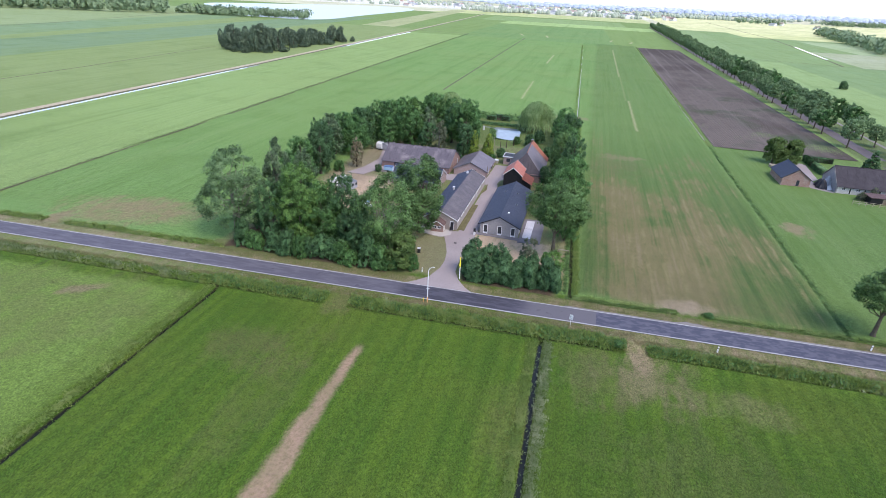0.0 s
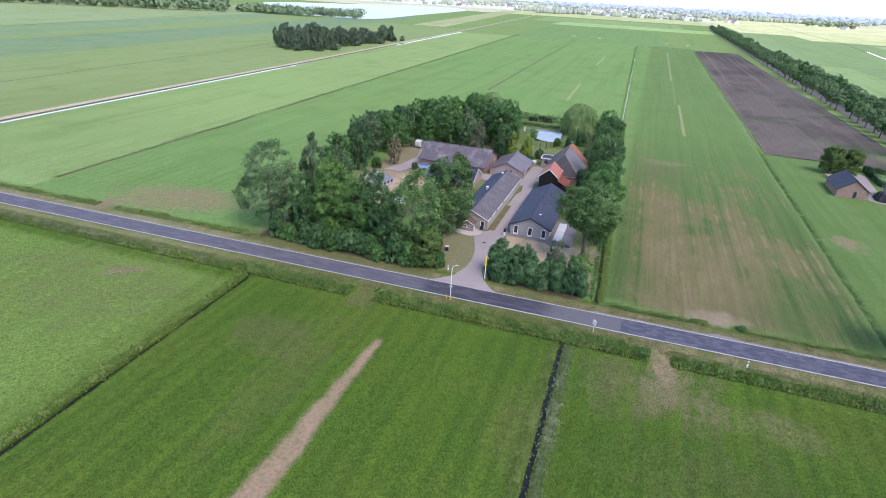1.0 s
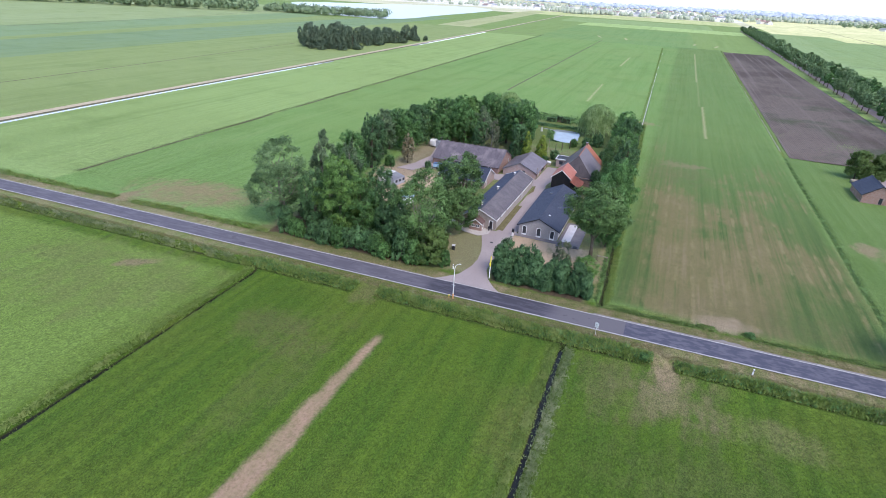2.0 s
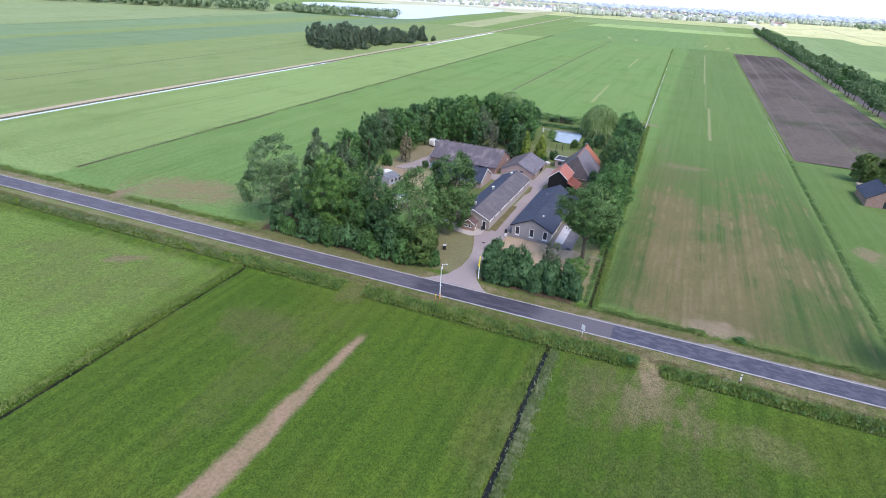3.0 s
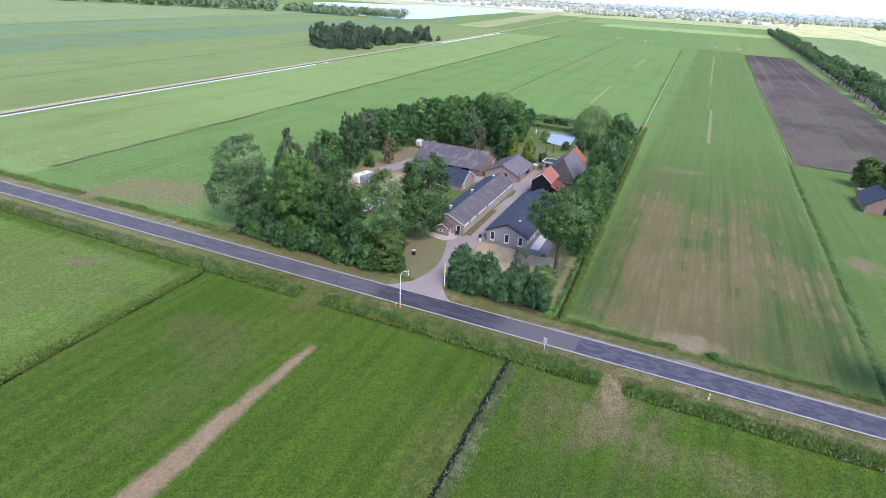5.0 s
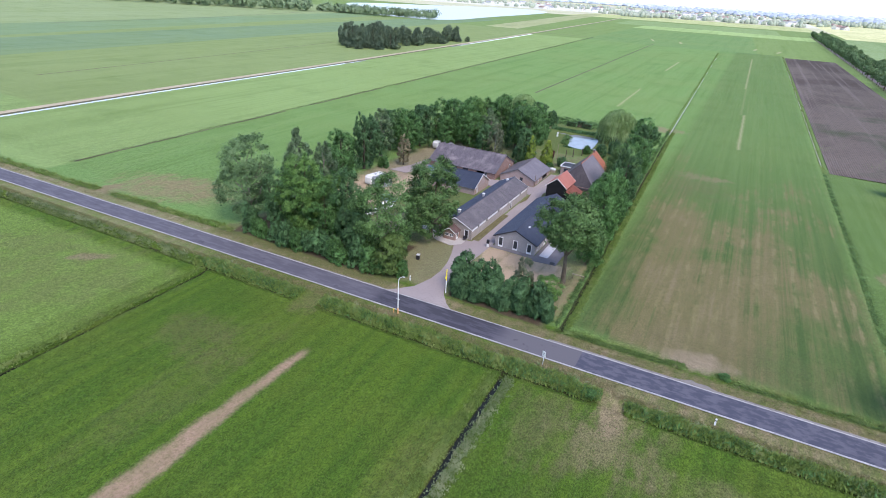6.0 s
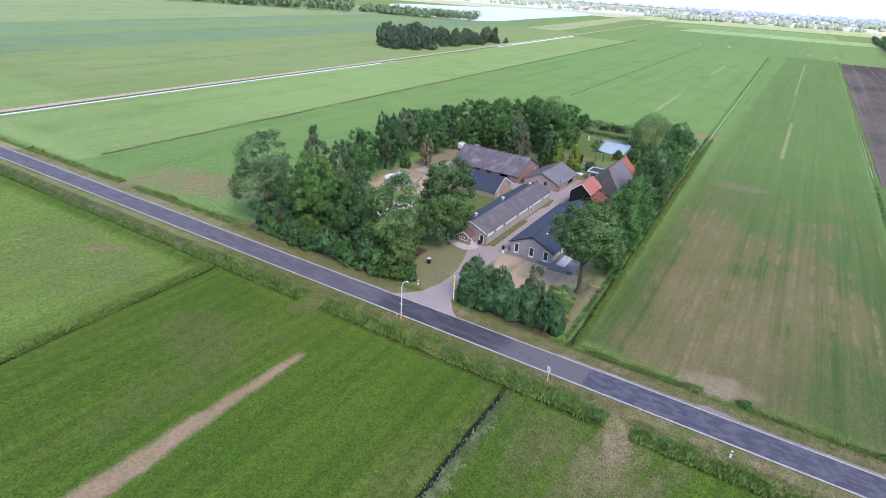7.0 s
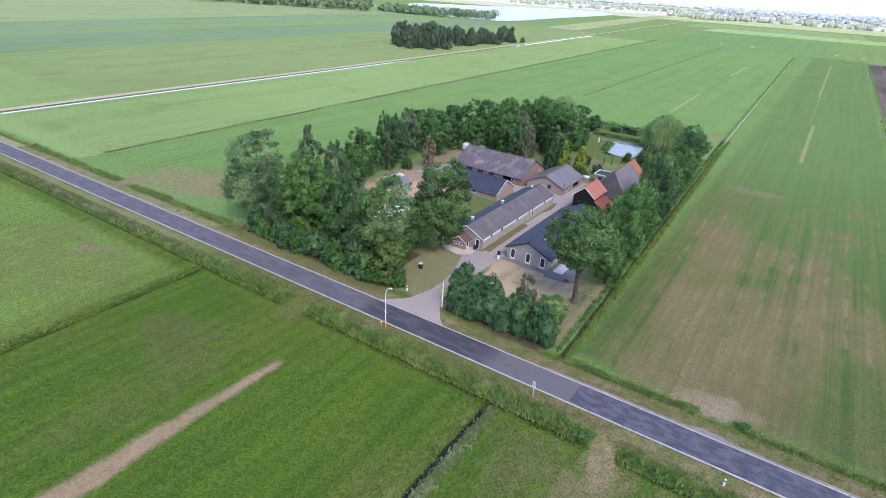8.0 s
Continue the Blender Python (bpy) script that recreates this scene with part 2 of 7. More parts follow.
    # dry and worn places
    for m, strength, col in (
        (box(-25.6, -24.9, 280, 346, 0.9, 1.0, None, -0.018), 0.6, MOWN),
        (box(-33.0, -32.0, 450, 526, 1.0, 1.0, None, 0.0), 0.6, MOWN),
        (box(20.9, 21.6, 400, 625, 0.9, 0.9), 0.55, MOWN),
        (box(22.9, 23.5, 228, 302, 0.8, 0.8), 0.6, MOWN),
        (box(21.6, 22.0, 302, 400, 0.9, 0.8), 0.2, MOWN),
        (spot(-95, 780, 1.8, 22, 14), 0.6, MOWN),
        (spot(-60, 770, 1.8, 22, 8), 0.6, MOWN),
        (spot(22, 760, 1.8, 20, -4), 0.55, MOWN),
        (spot(46, 750, 1.8, 20, -8), 0.5, MOWN),
        (spot(14, 174, 9, 14, 0, 0.1, 1.8), 0.4, DRY),
        (spot(22.8, 86.9, 4.6, 2.6, 8), 0.95, (0.36, 0.28, 0.2)),
        (n.math("MULTIPLY", spot(25, 92, 13, 7, 0, 0.1, 1.3), n.span(swath, 0.38, 0.58, 0.3, 1.0)), 0.6, DRY),
        (spot(54.7, 134.3, 3.2, 4.5, 0, 0.2, 1.4), 0.85, STRAW),
        (spot(13, 65.5, 11, 7, 10, 0.15, 1.8), 0.5, DRY),
        (spot(15, 66, 5, 5, 0, 0.05, 2.0), 0.45, STRAW),
        (spot(14.4, 71, 2.2, 4.4), 0.9, STRAW),
        (spot(28, 63.5, 7, 3.0, 0, 0.15, 1.6), 0.3, STRAW),
        (spot(-76.8, 60.3, 4.4, 1.5, 35), 0.9, STRAW),
        (spot(-93, 90.5, 17, 8, 10, 0.15, 1.2), 0.9, (0.26, 0.205, 0.115)),
        (spot(-104, 81.5, 3.2, 4.0), 0.9, STRAW),
        (spot(-33.5, 69.5, 2.4, 3.5), 0.6, DRY),
        (spot(-20.6, 73.5, 1.8, 1.0), 0.8, STRAW),
        (spot(4.3, 74.0, 2.4, 1.0), 0.8, STRAW),
        (spot(-2, 52, 4, 10, 0, 0.1, 1.6), 0.25, DRY),
        (spot(20, 50, 12, 9, 0, 0.05, 2.0), 0.25, DRY),
        (spot(-40, 55, 9, 5, 0, 0.05, 2.0), 0.45, DRY),
        (spot(-78, 55, 20, 12, 0, 0.05, 2.0), 0.35, DRY),
        (spot(0.2, 93, 1.6, 9), 0.85, STRAW),
        (spot(15, 183, 7, 4, 0, 0.1, 1.8), 0.45, STRAW),
        (spot(-34, 48, 4, 16, 0, 0.1, 1.6), 0.3, DRY),
        (spot(-4, 242, 8, 5), 0.8, STRAW),
    ):
        c = n.mix(n.math("MULTIPLY", m, strength), c, col)
    # verges of the road
    verge = n.math("MAXIMUM", box(-900, 900, 73.2, 76.5, 0.7, 0.7, v), box(-900, 900, 79.8, 82.9, 0.7, 0.7, v))
    verge = n.math("MULTIPLY", verge, n.math("MAXIMUM", n.span(x, -4, 9, 0.45, 1.0), n.span(v, 78, 79)))
    c = n.mix(n.math("MULTIPLY", verge, n.span(rough, 0.3, 0.7, 0.3, 0.95)), c, STRAW)

    near = n.math("MULTIPLY", n.span(y, 80, 190, 1.0, 0.22), n.span(field, 0, 1, 1.0, 0.55))
    tuft = n.noise(p, 1.1, 5, 0.75)
    blade = n.noise(n.stretch(p, 1.0, 0.6, 1.0), 5.5, 6, 0.85)
    c = n.mix(n.math("MULTIPLY", near, n.span(tuft, 0.42, 0.66, 0, 0.6)), c, n.mix(0.55, c, GRASS_D))
    c = n.mix(near, c, n.mix(1.0, c, n.span(blade, 0.32, 0.68, 0.4, 1.56), "MULTIPLY"))
    c = n.mix(n.math("MULTIPLY", near, n.span(n.noise(p, 2.3, 5, 0.75), 0.56, 0.72, 0, 0.5)), c, n.mix(0.35, n.mix(0.35, c, c, "ADD"), DRY))

    c = n.mix(n.math("MULTIPLY", n.math("MULTIPLY", verge, n.span(x, -45, -75)), 0.75), c, n.mix(n.span(rough, 0.35, 0.65), (0.24, 0.27, 0.12), (0.33, 0.29, 0.18)))
    wide = n.math("SUBTRACT", 1.75, n.math("MULTIPLY", n.math("SUBTRACT", y, 32.0), 0.036))
    off = n.math("ABSOLUTE", n.math("ADD", n.math("ADD", x, 25.75), n.math("MULTIPLY", n.math("ADD", n.math("SUBTRACT", mid, 0.5), n.math("MULTIPLY", n.math("SUBTRACT", fine, 0.5), 0.8)), 1.5)))
    worn = n.math("MULTIPLY", n.span(n.math("SUBTRACT", off, wide), -0.8, 0.45, 1.0, 0.0), n.span(n.math("ADD", y, n.math("MULTIPLY", mid, 2.0)), 60.0, 62.5, 1.0, 0.0))
    soilc = n.mix(n.span(n.noise(p, 2.2, 5, 0.75), 0.42, 0.68, 0, 0.75), PATH_SOIL, (0.235, 0.17, 0.1))
    c = n.mix(n.math("MULTIPLY", worn, n.span(rough, 0.3, 0.65, 1.0, 0.7)), c, soilc)

    # farmyard: trodden grass, sand, leaf litter under the trees
    yard = box(-66, 1.2, 83.2, 182, 0.8, 0.8)
    c = n.mix(n.math("MULTIPLY", yard, n.span(rough, 0.3, 0.65, 0.35, 0.85)), c, YARD)
    c = n.mix(n.math("MULTIPLY", box(-17.5, -1.5, 92.5, 104.8, 1.0, 1.6), n.span(rough, 0.42, 0.68, 1.0, 0.6)), c, SAND)
    c = n.mix(box(-63, -38, 108, 134, 2.0, 2.5), c, SAND)
    c = n.mix(n.math("MULTIPLY", box(-30.5, -20.3, 84, 104, 0.6, 1.0), 0.75), c, LAWN)
    c = n.mix(n.math("MULTIPLY", box(-64.5, -54, 128, 172, 2.0, 2.5), 0.7), c, (0.27, 0.215, 0.15))
    c = n.mix(n.math("MULTIPLY", box(-46, -30, 105, 130, 0.6, 1.0), 0.85), c, LAWN_GREEN)
    c = n.mix(n.math("MULTIPLY", box(-67, -25.5, 81.5, 86.5, 0.6, 0.8, v), n.span(rough, 0.3, 0.7, 0.65, 0.95)), c, (0.125, 0.137, 0.052))
    c = n.mix(box(-64, -29.5, 81.8, 96, 0.6, 1.0), c, LITTER)
    c = n.mix(box(-15.8, 0.6, 83.2, 90.0, 0.5, 0.8), c, n.mix(n.span(rough, 0.4, 0.65), LITTER, MUD))
    c = n.mix(box(-46, -4, 182, 232, 1.5, 1.5), c, LAWN_GREEN)
    c = n.mix(box(-42, -24, 213.5, 216.5, 0.5, 0.8, None), c, LAWN)

    grit = n.noise(p, 1.9, 5, 0.75)
    inside = box(-66, 1.2, 83.2, 180, 0.8, 0.8)
    c = n.mix(n.math("MULTIPLY", inside, n.span(grit, 0.46, 0.68, 0, 0.45)), c, n.mix(0.5, c, LITTER))
    c = n.mix(n.math("MULTIPLY", inside, n.span(rough, 0.52, 0.72, 0, 0.3)), c, LAWN_GREEN)
    c = n.mix(inside, c, n.mix(1.0, c, n.span(blade, 0.3, 0.7, 0.6, 1.4), "MULTIPLY"))
    c = n.mix(n.math("MULTIPLY", box(-17.0, -2.5, 91.0, 104.4, 1.2, 2.2), n.span(rough, 0.42, 0.7, 0.7, 0.1)), c, SAND)
    bank = n.math("SUBTRACT", n.math("SUBTRACT", x, 2.0), n.math("MULTIPLY", n.math("SUBTRACT", y, 84.0), -0.03))
    bank = n.math("ADD", bank, n.math("MULTIPLY", n.math("SUBTRACT", mid, 0.5), 1.6))
    bank = n.math("MULTIPLY", n.span(n.math("ABSOLUTE", bank), 0.35, 1.1, 1.0, 0.0), n.math("MULTIPLY", n.span(y, 85, 88), n.span(y, 112, 125, 1.0, 0.0)))
    c = n.mix(n.math("MULTIPLY", bank, n.span(rough, 0.35, 0.65, 0.9, 0.4)), c, STRAW)
    # bare mud on the sides of ditches and ponds
    below = n.math("ADD", z, n.span(v, 68.5, 74.2, 0.8, 0.0))
    c = n.mix(n.span(below, -0.55, -0.3, 0.85, 0.0), c, MUD)
    n.bump(n.math("ADD", n.math("MULTIPLY", tuft, 1.5), n.math("ADD", fine, n.math("MULTIPLY", mid, 0.8))), 0.8, 0.3)
    return n.colour(c)


GRASS_A, GRASS_B, GRASS_C, GRASS_D = (0.058, 0.122, 0.014), (0.088, 0.156, 0.017), (0.104, 0.142, 0.022), (0.029, 0.06, 0.009)
DRY, STRAW, PATH_SOIL = (0.145, 0.127, 0.062), (0.255, 0.2, 0.12), (0.37, 0.25, 0.175)
MOWN = (0.48, 0.4, 0.25)
YARD, SAND, LAWN, LAWN_GREEN, LITTER, MUD = (0.17, 0.155, 0.085), (0.46, 0.345, 0.24), (0.215, 0.195, 0.11), (0.11, 0.15, 0.045), (0.08, 0.058, 0.038), (0.024, 0.02, 0.015)
HAY, PALE, TEAL = (0.23, 0.29, 0.115), (0.40, 0.41, 0.22), (0.17, 0.26, 0.145)
# x0, x1, y0, y1, shift of x per metre of y, colour
FIELDS = (
    (-900, -57.5, -300, 68, 0.0, (0.152, 0.236, 0.05)),
    (-4800, 4800, 85, 4900, 0.0, (0.19, 0.285, 0.09)),
    (-12, 48.2, 85, 700, 0.0, (0.14, 0.252, 0.072)),
    (-400, 4.4, 85, 700, -0.0217, (0.158, 0.278, 0.082)),
    (48.4, 97, 85, 214, 0.0, (0.112, 0.192, 0.055)),
    (-900, -126, 86, 700, -0.045, (0.25, 0.355, 0.125)),
    (-900, -193, 120, 760, -0.06, (0.225, 0.29, 0.112)),
    (-420, -335, 60, 1000, -0.05, TEAL),
    (-505, -418, 60, 1000, -0.13, (0.19, 0.285, 0.15)),
    (-900, -510, 60, 1000, -0.1, (0.28, 0.35, 0.17)),
    (-140, 46, 690, 1050, -0.03, (0.15, 0.262, 0.088)),
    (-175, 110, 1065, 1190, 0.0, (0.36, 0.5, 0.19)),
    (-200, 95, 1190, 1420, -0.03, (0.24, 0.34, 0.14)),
    # next three rows: distance haze and sunlit ground painted as pale field colour
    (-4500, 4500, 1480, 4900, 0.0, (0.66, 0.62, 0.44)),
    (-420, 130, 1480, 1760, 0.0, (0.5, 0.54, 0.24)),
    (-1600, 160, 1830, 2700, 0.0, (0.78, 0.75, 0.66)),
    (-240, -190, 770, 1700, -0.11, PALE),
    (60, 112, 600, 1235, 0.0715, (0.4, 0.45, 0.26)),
    (97.6, 120, 150, 1270, 0.006, (0.105, 0.135, 0.062)),
    (122, 1500, 200, 1240, 0.0, (0.22, 0.32, 0.135)),
    (122, 180, 200, 606, 0.0, (0.26, 0.37, 0.15)),
    (180, 1500, 80, 606, 0.0, (0.2, 0.3, 0.135)),
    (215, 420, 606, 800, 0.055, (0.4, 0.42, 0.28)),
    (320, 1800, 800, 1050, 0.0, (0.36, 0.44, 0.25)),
    # bright yellow of the last two rows stands for fields in sunshine
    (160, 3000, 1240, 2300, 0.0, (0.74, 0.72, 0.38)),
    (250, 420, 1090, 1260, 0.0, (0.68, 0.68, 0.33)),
)
grass_mat = ground_material()

asphalt = Nodes("road_asphalt", 0.8, 0.3)
_p = asphalt.place()
_x, _y, _z = asphalt.split(_p)
_long = asphalt.noise(asphalt.stretch(_p, 0.25, 1.1, 1.0), 1.0, 4, 0.6)
_c = asphalt.mix(asphalt.span(_long, 0.4, 0.65), (0.09, 0.086, 0.106), (0.122, 0.115, 0.137))
_c = asphalt.mix(asphalt.span(_x, 8.0, 8.3), _c, asphalt.mix(asphalt.span(asphalt.noise(asphalt.stretch(_p, 0.4, 0.8, 1), 1.6, 4, 0.6), 0.42, 0.6), (0.06, 0.062, 0.088), (0.1, 0.099, 0.127)))
_c = asphalt.mix(asphalt.math("MULTIPLY", asphalt.span(_x, -5.0, -1.0), asphalt.span(_x, 8.1, 8.3, 1.0, 0.0)), _c, (0.118, 0.111, 0.124))
_c = asphalt.mix(asphalt.math("MULTIPLY", asphalt.span(_x, -26, -24), asphalt.span(_x, -6.0, -2.0, 1.0, 0.0)), _c, asphalt.mix(asphalt.span(_long, 0.45, 0.6), (0.049, 0.0477, 0.062), (0.0751, 0.0718, 0.0915)))
_c = asphalt.mix(asphalt.span(asphalt.noise(_p, 0.6, 4), 0.62, 0.72, 0, 0.45), _c, (0.0392, 0.0379, 0.049))
asphalt.bump(asphalt.noise(_p, 14.0, 3), 0.3, 0.02)
asphalt_mat = asphalt.colour(_c)

line_mat = stained("edge_line_paint", (0.34, 0.33, 0.33), (0.17, 0.165, 0.16), (0.44, 0.43, 0.42), 3.0, 0.4, 0.7)
gravel_mat = stained("verge_gravel", (0.211, 0.192, 0.18), (0.124, 0.112, 0.093), (0.279, 0.26, 0.248), 2.0, 0.3, 0.95)
paving_mat = stained("brick_paving", (0.29, 0.245, 0.24), (0.225, 0.19, 0.188), (0.335, 0.29, 0.28), 4.0, 0.12, 0.85)
slab_mat = stained("pale_slabs", (0.5, 0.5, 0.54), (0.36, 0.36, 0.39), (0.58, 0.58, 0.62), 5.0, 0.6, 0.8)
water_mat = watery("ditch_water", (0.012, 0.014, 0.012))
# pond base is paled to add the bright sky reflection by colour
pond_mat = watery("sky_paled_pond_water", (0.17, 0.19, 0.21), 0.02, 1.7)
# canal's near-white reflection of the sky is painted as its base colour
canal_mat = watery("sky_paled_canal_water", (0.36, 0.385, 0.39), 0.08)
# glint of the long ditch: pale base colour, little real gloss
glint_mat = watery("ditch_water_painted_glint", (0.26, 0.27, 0.24), 0.35, 1.33, 0.3)
# lake has low gloss; the reflected sky tone sits in its base colour
lake_mat = watery("sky_paled_lake_water", (0.33, 0.39, 0.41), 0.3, 1.33, 0.1)

soil = Nodes("ploughed_soil", 0.95, 0.1)
_p = soil.place()
_x, _y, _z = soil.split(_p)
_b = soil.noise(soil.stretch(_p, 1.0, 0.5, 1.0), 0.02, 4, 0.6)
_c = soil.mix(soil.span(_b, 0.4, 0.6), (0.1, 0.08, 0.067), (0.165, 0.135, 0.114))
_c = soil.mix(soil.math("MULTIPLY", soil.span(soil.noise(_p, 0.03, 4), 0.5, 0.66), soil.span(_y, 430, 300)), _c, (0.0812, 0.0974, 0.0575))
_c = soil.mix(soil.span(soil.noise(_p, 0.7, 3), 0.45, 0.75, 0, 0.5), _c, (0.06, 0.051, 0.0432))
_streak = soil.noise(soil.stretch(_p, 0.25, 0.004, 1.0), 1.0, 3, 0.6)
_c = soil.mix(soil.math("MULTIPLY", soil.span(_streak, 0.5, 0.68, 0, 0.7), soil.span(_y, 240, 520, 0.4, 1.0)), _c, (0.22, 0.182, 0.166))
soil.bump(soil.noise(_p, 1.6, 3), 0.5, 0.12)
soil_mat = soil.colour(_c)

bark_mat = stained("bark", (0.105, 0.0868, 0.0651), (0.0434, 0.0341, 0.0248), (0.155, 0.136, 0.105), 5.0, 0.6, 0.9, 0.1, 0.6)
pale_bark_mat = stained("pale_bark", (0.223, 0.211, 0.167), (0.105, 0.093, 0.0682), (0.279, 0.267, 0.223), 5.0, 0.6, 0.9, 0.1, 0.5)
LEAF = {
    "ash": leaves("ash_leaves", (0.050, 0.094, 0.039), (0.210, 0.351, 0.147), (0.280, 0.431, 0.200)),
    "dark": leaves("dark_leaves", (0.016, 0.041, 0.017), (0.115, 0.252, 0.092), (0.157, 0.316, 0.124), 0.2),
    "lime": leaves("lime_leaves", (0.033, 0.079, 0.020), (0.189, 0.374, 0.089), (0.260, 0.453, 0.119)),
    "mid": leaves("green_leaves", (0.020, 0.054, 0.016), (0.144, 0.324, 0.093), (0.197, 0.401, 0.129)),
    "fresh": leaves("fresh_leaves", (0.025, 0.057, 0.018), (0.171, 0.324, 0.099), (0.226, 0.392, 0.138)),
    "grey": leaves("grey_green_leaves", (0.035, 0.061, 0.032), (0.183, 0.288, 0.140), (0.248, 0.361, 0.184)),
    "wood": leaves("woodland_leaves", (0.062, 0.105, 0.07), (0.165, 0.23, 0.14), (0.205, 0.27, 0.165), 0.2),
    "avenue": leaves("avenue_leaves", (0.084, 0.156, 0.072), (0.240, 0.375, 0.162), (0.300, 0.450, 0.216)),
    "birch": leaves("greyish_leaves", (0.084, 0.11, 0.066), (0.19, 0.22, 0.127), (0.224, 0.232, 0.143)),
    "brown": leaves("brownish_leaves", (0.173, 0.144, 0.086), (0.331, 0.288, 0.172), (0.374, 0.345, 0.218)),
    "olive": leaves("olive_leaves", (0.054, 0.099, 0.026), (0.155, 0.251, 0.064), (0.199, 0.290, 0.090)),
    "yellow": leaves("golden_scale_leaves", (0.113, 0.188, 0.033), (0.307, 0.413, 0.066), (0.369, 0.45, 0.066), 0.2),
    "blue": leaves("bluish_needles", (0.045, 0.075, 0.06), (0.11, 0.15, 0.12), (0.13, 0.17, 0.14), 0.15),
    "willow": leaves("willow_leaves", (0.158, 0.260, 0.093), (0.357, 0.504, 0.204), (0.443, 0.570, 0.272), 0.45),
    "laurel": leaves("shrub_leaves", (0.018, 0.046, 0.021), (0.114, 0.255, 0.097), (0.157, 0.310, 0.129), 0.2),
    "far": leaves("far_leaves", (0.149, 0.227, 0.127), (0.289, 0.396, 0.217), (0.350, 0.464, 0.256), 0.2),
    "copper": leaves("copper_leaves", (0.05, 0.02, 0.022), (0.12, 0.045, 0.042), (0.15, 0.06, 0.05), 0.2),
    # haze of distance is mixed into the next three leaf colours
    "haze": leaves("hazed_far_woods_leaves", (0.575, 0.638, 0.734), (0.621, 0.672, 0.756), (0.655, 0.706, 0.778), 0.1),
    "dim": leaves("hazed_distant_woods_leaves", (0.425, 0.493, 0.594), (0.483, 0.549, 0.638), (0.529, 0.594, 0.660), 0.1),
    "town": leaves("hazed_town_tree_leaves", (0.350, 0.408, 0.312), (0.475, 0.528, 0.400), (0.550, 0.600, 0.475), 0.15),
    "reed": leaves("reed_blades", (0.095, 0.158, 0.034), (0.203, 0.302, 0.068), (0.258, 0.316, 0.102), 0.3),
    "tuft": leaves("meadow_blades", (0.055, 0.112, 0.015), (0.11, 0.195, 0.025), (0.14, 0.2, 0.035), 0.25),
    "straw": leaves("dry_verge_blades", (0.12, 0.125, 0.045), (0.24, 0.215, 0.11), (0.3, 0.25, 0.15), 0.25),
    "weed": leaves("pale_weeds", (0.090, 0.142, 0.045), (0.198, 0.257, 0.117), (0.297, 0.332, 0.198), 0.25),
}


# ---- building helpers ----
def mesh_of(name, verts, faces, mats, smooth=False):
    me = bpy.data.meshes.new(name)
    me.from_pydata([tuple(v) for v in verts], [], faces)
    for m in mats if isinstance(mats, (list, tuple)) else [mats]:
        me.materials.append(m)
    if smooth:
        me.polygons.foreach_set("use_smooth", [True] * len(me.polygons))
    me.update()
    return me


def thing(name, x, y, z=0.0, rz=0.0, label="", category="", group="", kind=""):
    """An Empty at the base of a thing, to hold its parts."""
    ob = new(name)
    ob.empty_display_size = 0.3
    ob.matrix_basis = pose(x, y, z, 0, 0, rz)
    return tagged(ob, label, category, group, kind)


def part(name, bm, material, parent, label=""):
    """One mesh object under a thing or a part, in that thing's own coordinates."""
    me = bpy.data.meshes.new(name)
    bm.normal_update()
    bm.to_mesh(me)
    bm.free()
    me.materials.append(material)
    ob = new(name, me)
    ob.parent = parent
    return tagged(ob, label)


def box_bm(x0, x1, y0, y1, z0, z1, bevel=0.0, bm=None):
    bm = bm or bmesh.new()
    vs = [bm.verts.new((x, y, z)) for x in (x0, x1) for y in (y0, y1) for z in (z0, z1)]
    made = [bm.faces.new([vs[i] for i in f]) for f in ((0, 1, 3, 2), (4, 6, 7, 5), (0, 4, 5, 1), (2, 3, 7, 6), (0, 2, 6, 4), (1, 5, 7, 3))]
    if bevel:
        edges = list({e for f in made for e in f.edges})
        bmesh.ops.bevel(bm, geom=edges, offset=bevel, segments=2, affect="EDGES", profile=0.6)
    return bm


def tube_bm(points, radii, sides=8, bm=None):
    """A tapered round bar along points, closed at both ends."""
    bm = bm or bmesh.new()
    pts = [Vector(p) for p in points]
    rings = []
    for i, p in enumerate(pts):
        d = (pts[min(i + 1, len(pts) - 1)] - pts[max(i - 1, 0)]).normalized()
        a = d.orthogonal().normalized()
        b = d.cross(a)
        rings.append([bm.verts.new(p + radii[i] * (math.cos(k * 2 * math.pi / sides) * a + math.sin(k * 2 * math.pi / sides) * b)) for k in range(sides)])
    for r, s in zip(rings, rings[1:]):
        for k in range(sides):
            bm.faces.new((r[k], r[(k + 1) % sides], s[(k + 1) % sides], s[k]))
    bm.faces.new(rings[0][::-1])
    bm.faces.new(rings[-1])
    return bm


def prism_bm(outline, y0, y1, bm=None):
    """An outline in x and z, drawn out along y."""
    bm = bm or bmesh.new()
    a = [bm.verts.new((x, y0, z)) for x, z in outline]
    b = [bm.verts.new((x, y1, z)) for x, z in outline]
    k = len(outline)
    bm.faces.new(a)
    bm.faces.new(b[::-1])
    for i in range(k):
        bm.faces.new((a[i], b[i], b[(i + 1) % k], a[(i + 1) % k]))
    bmesh.ops.recalc_face_normals(bm, faces=bm.faces)
    return bm


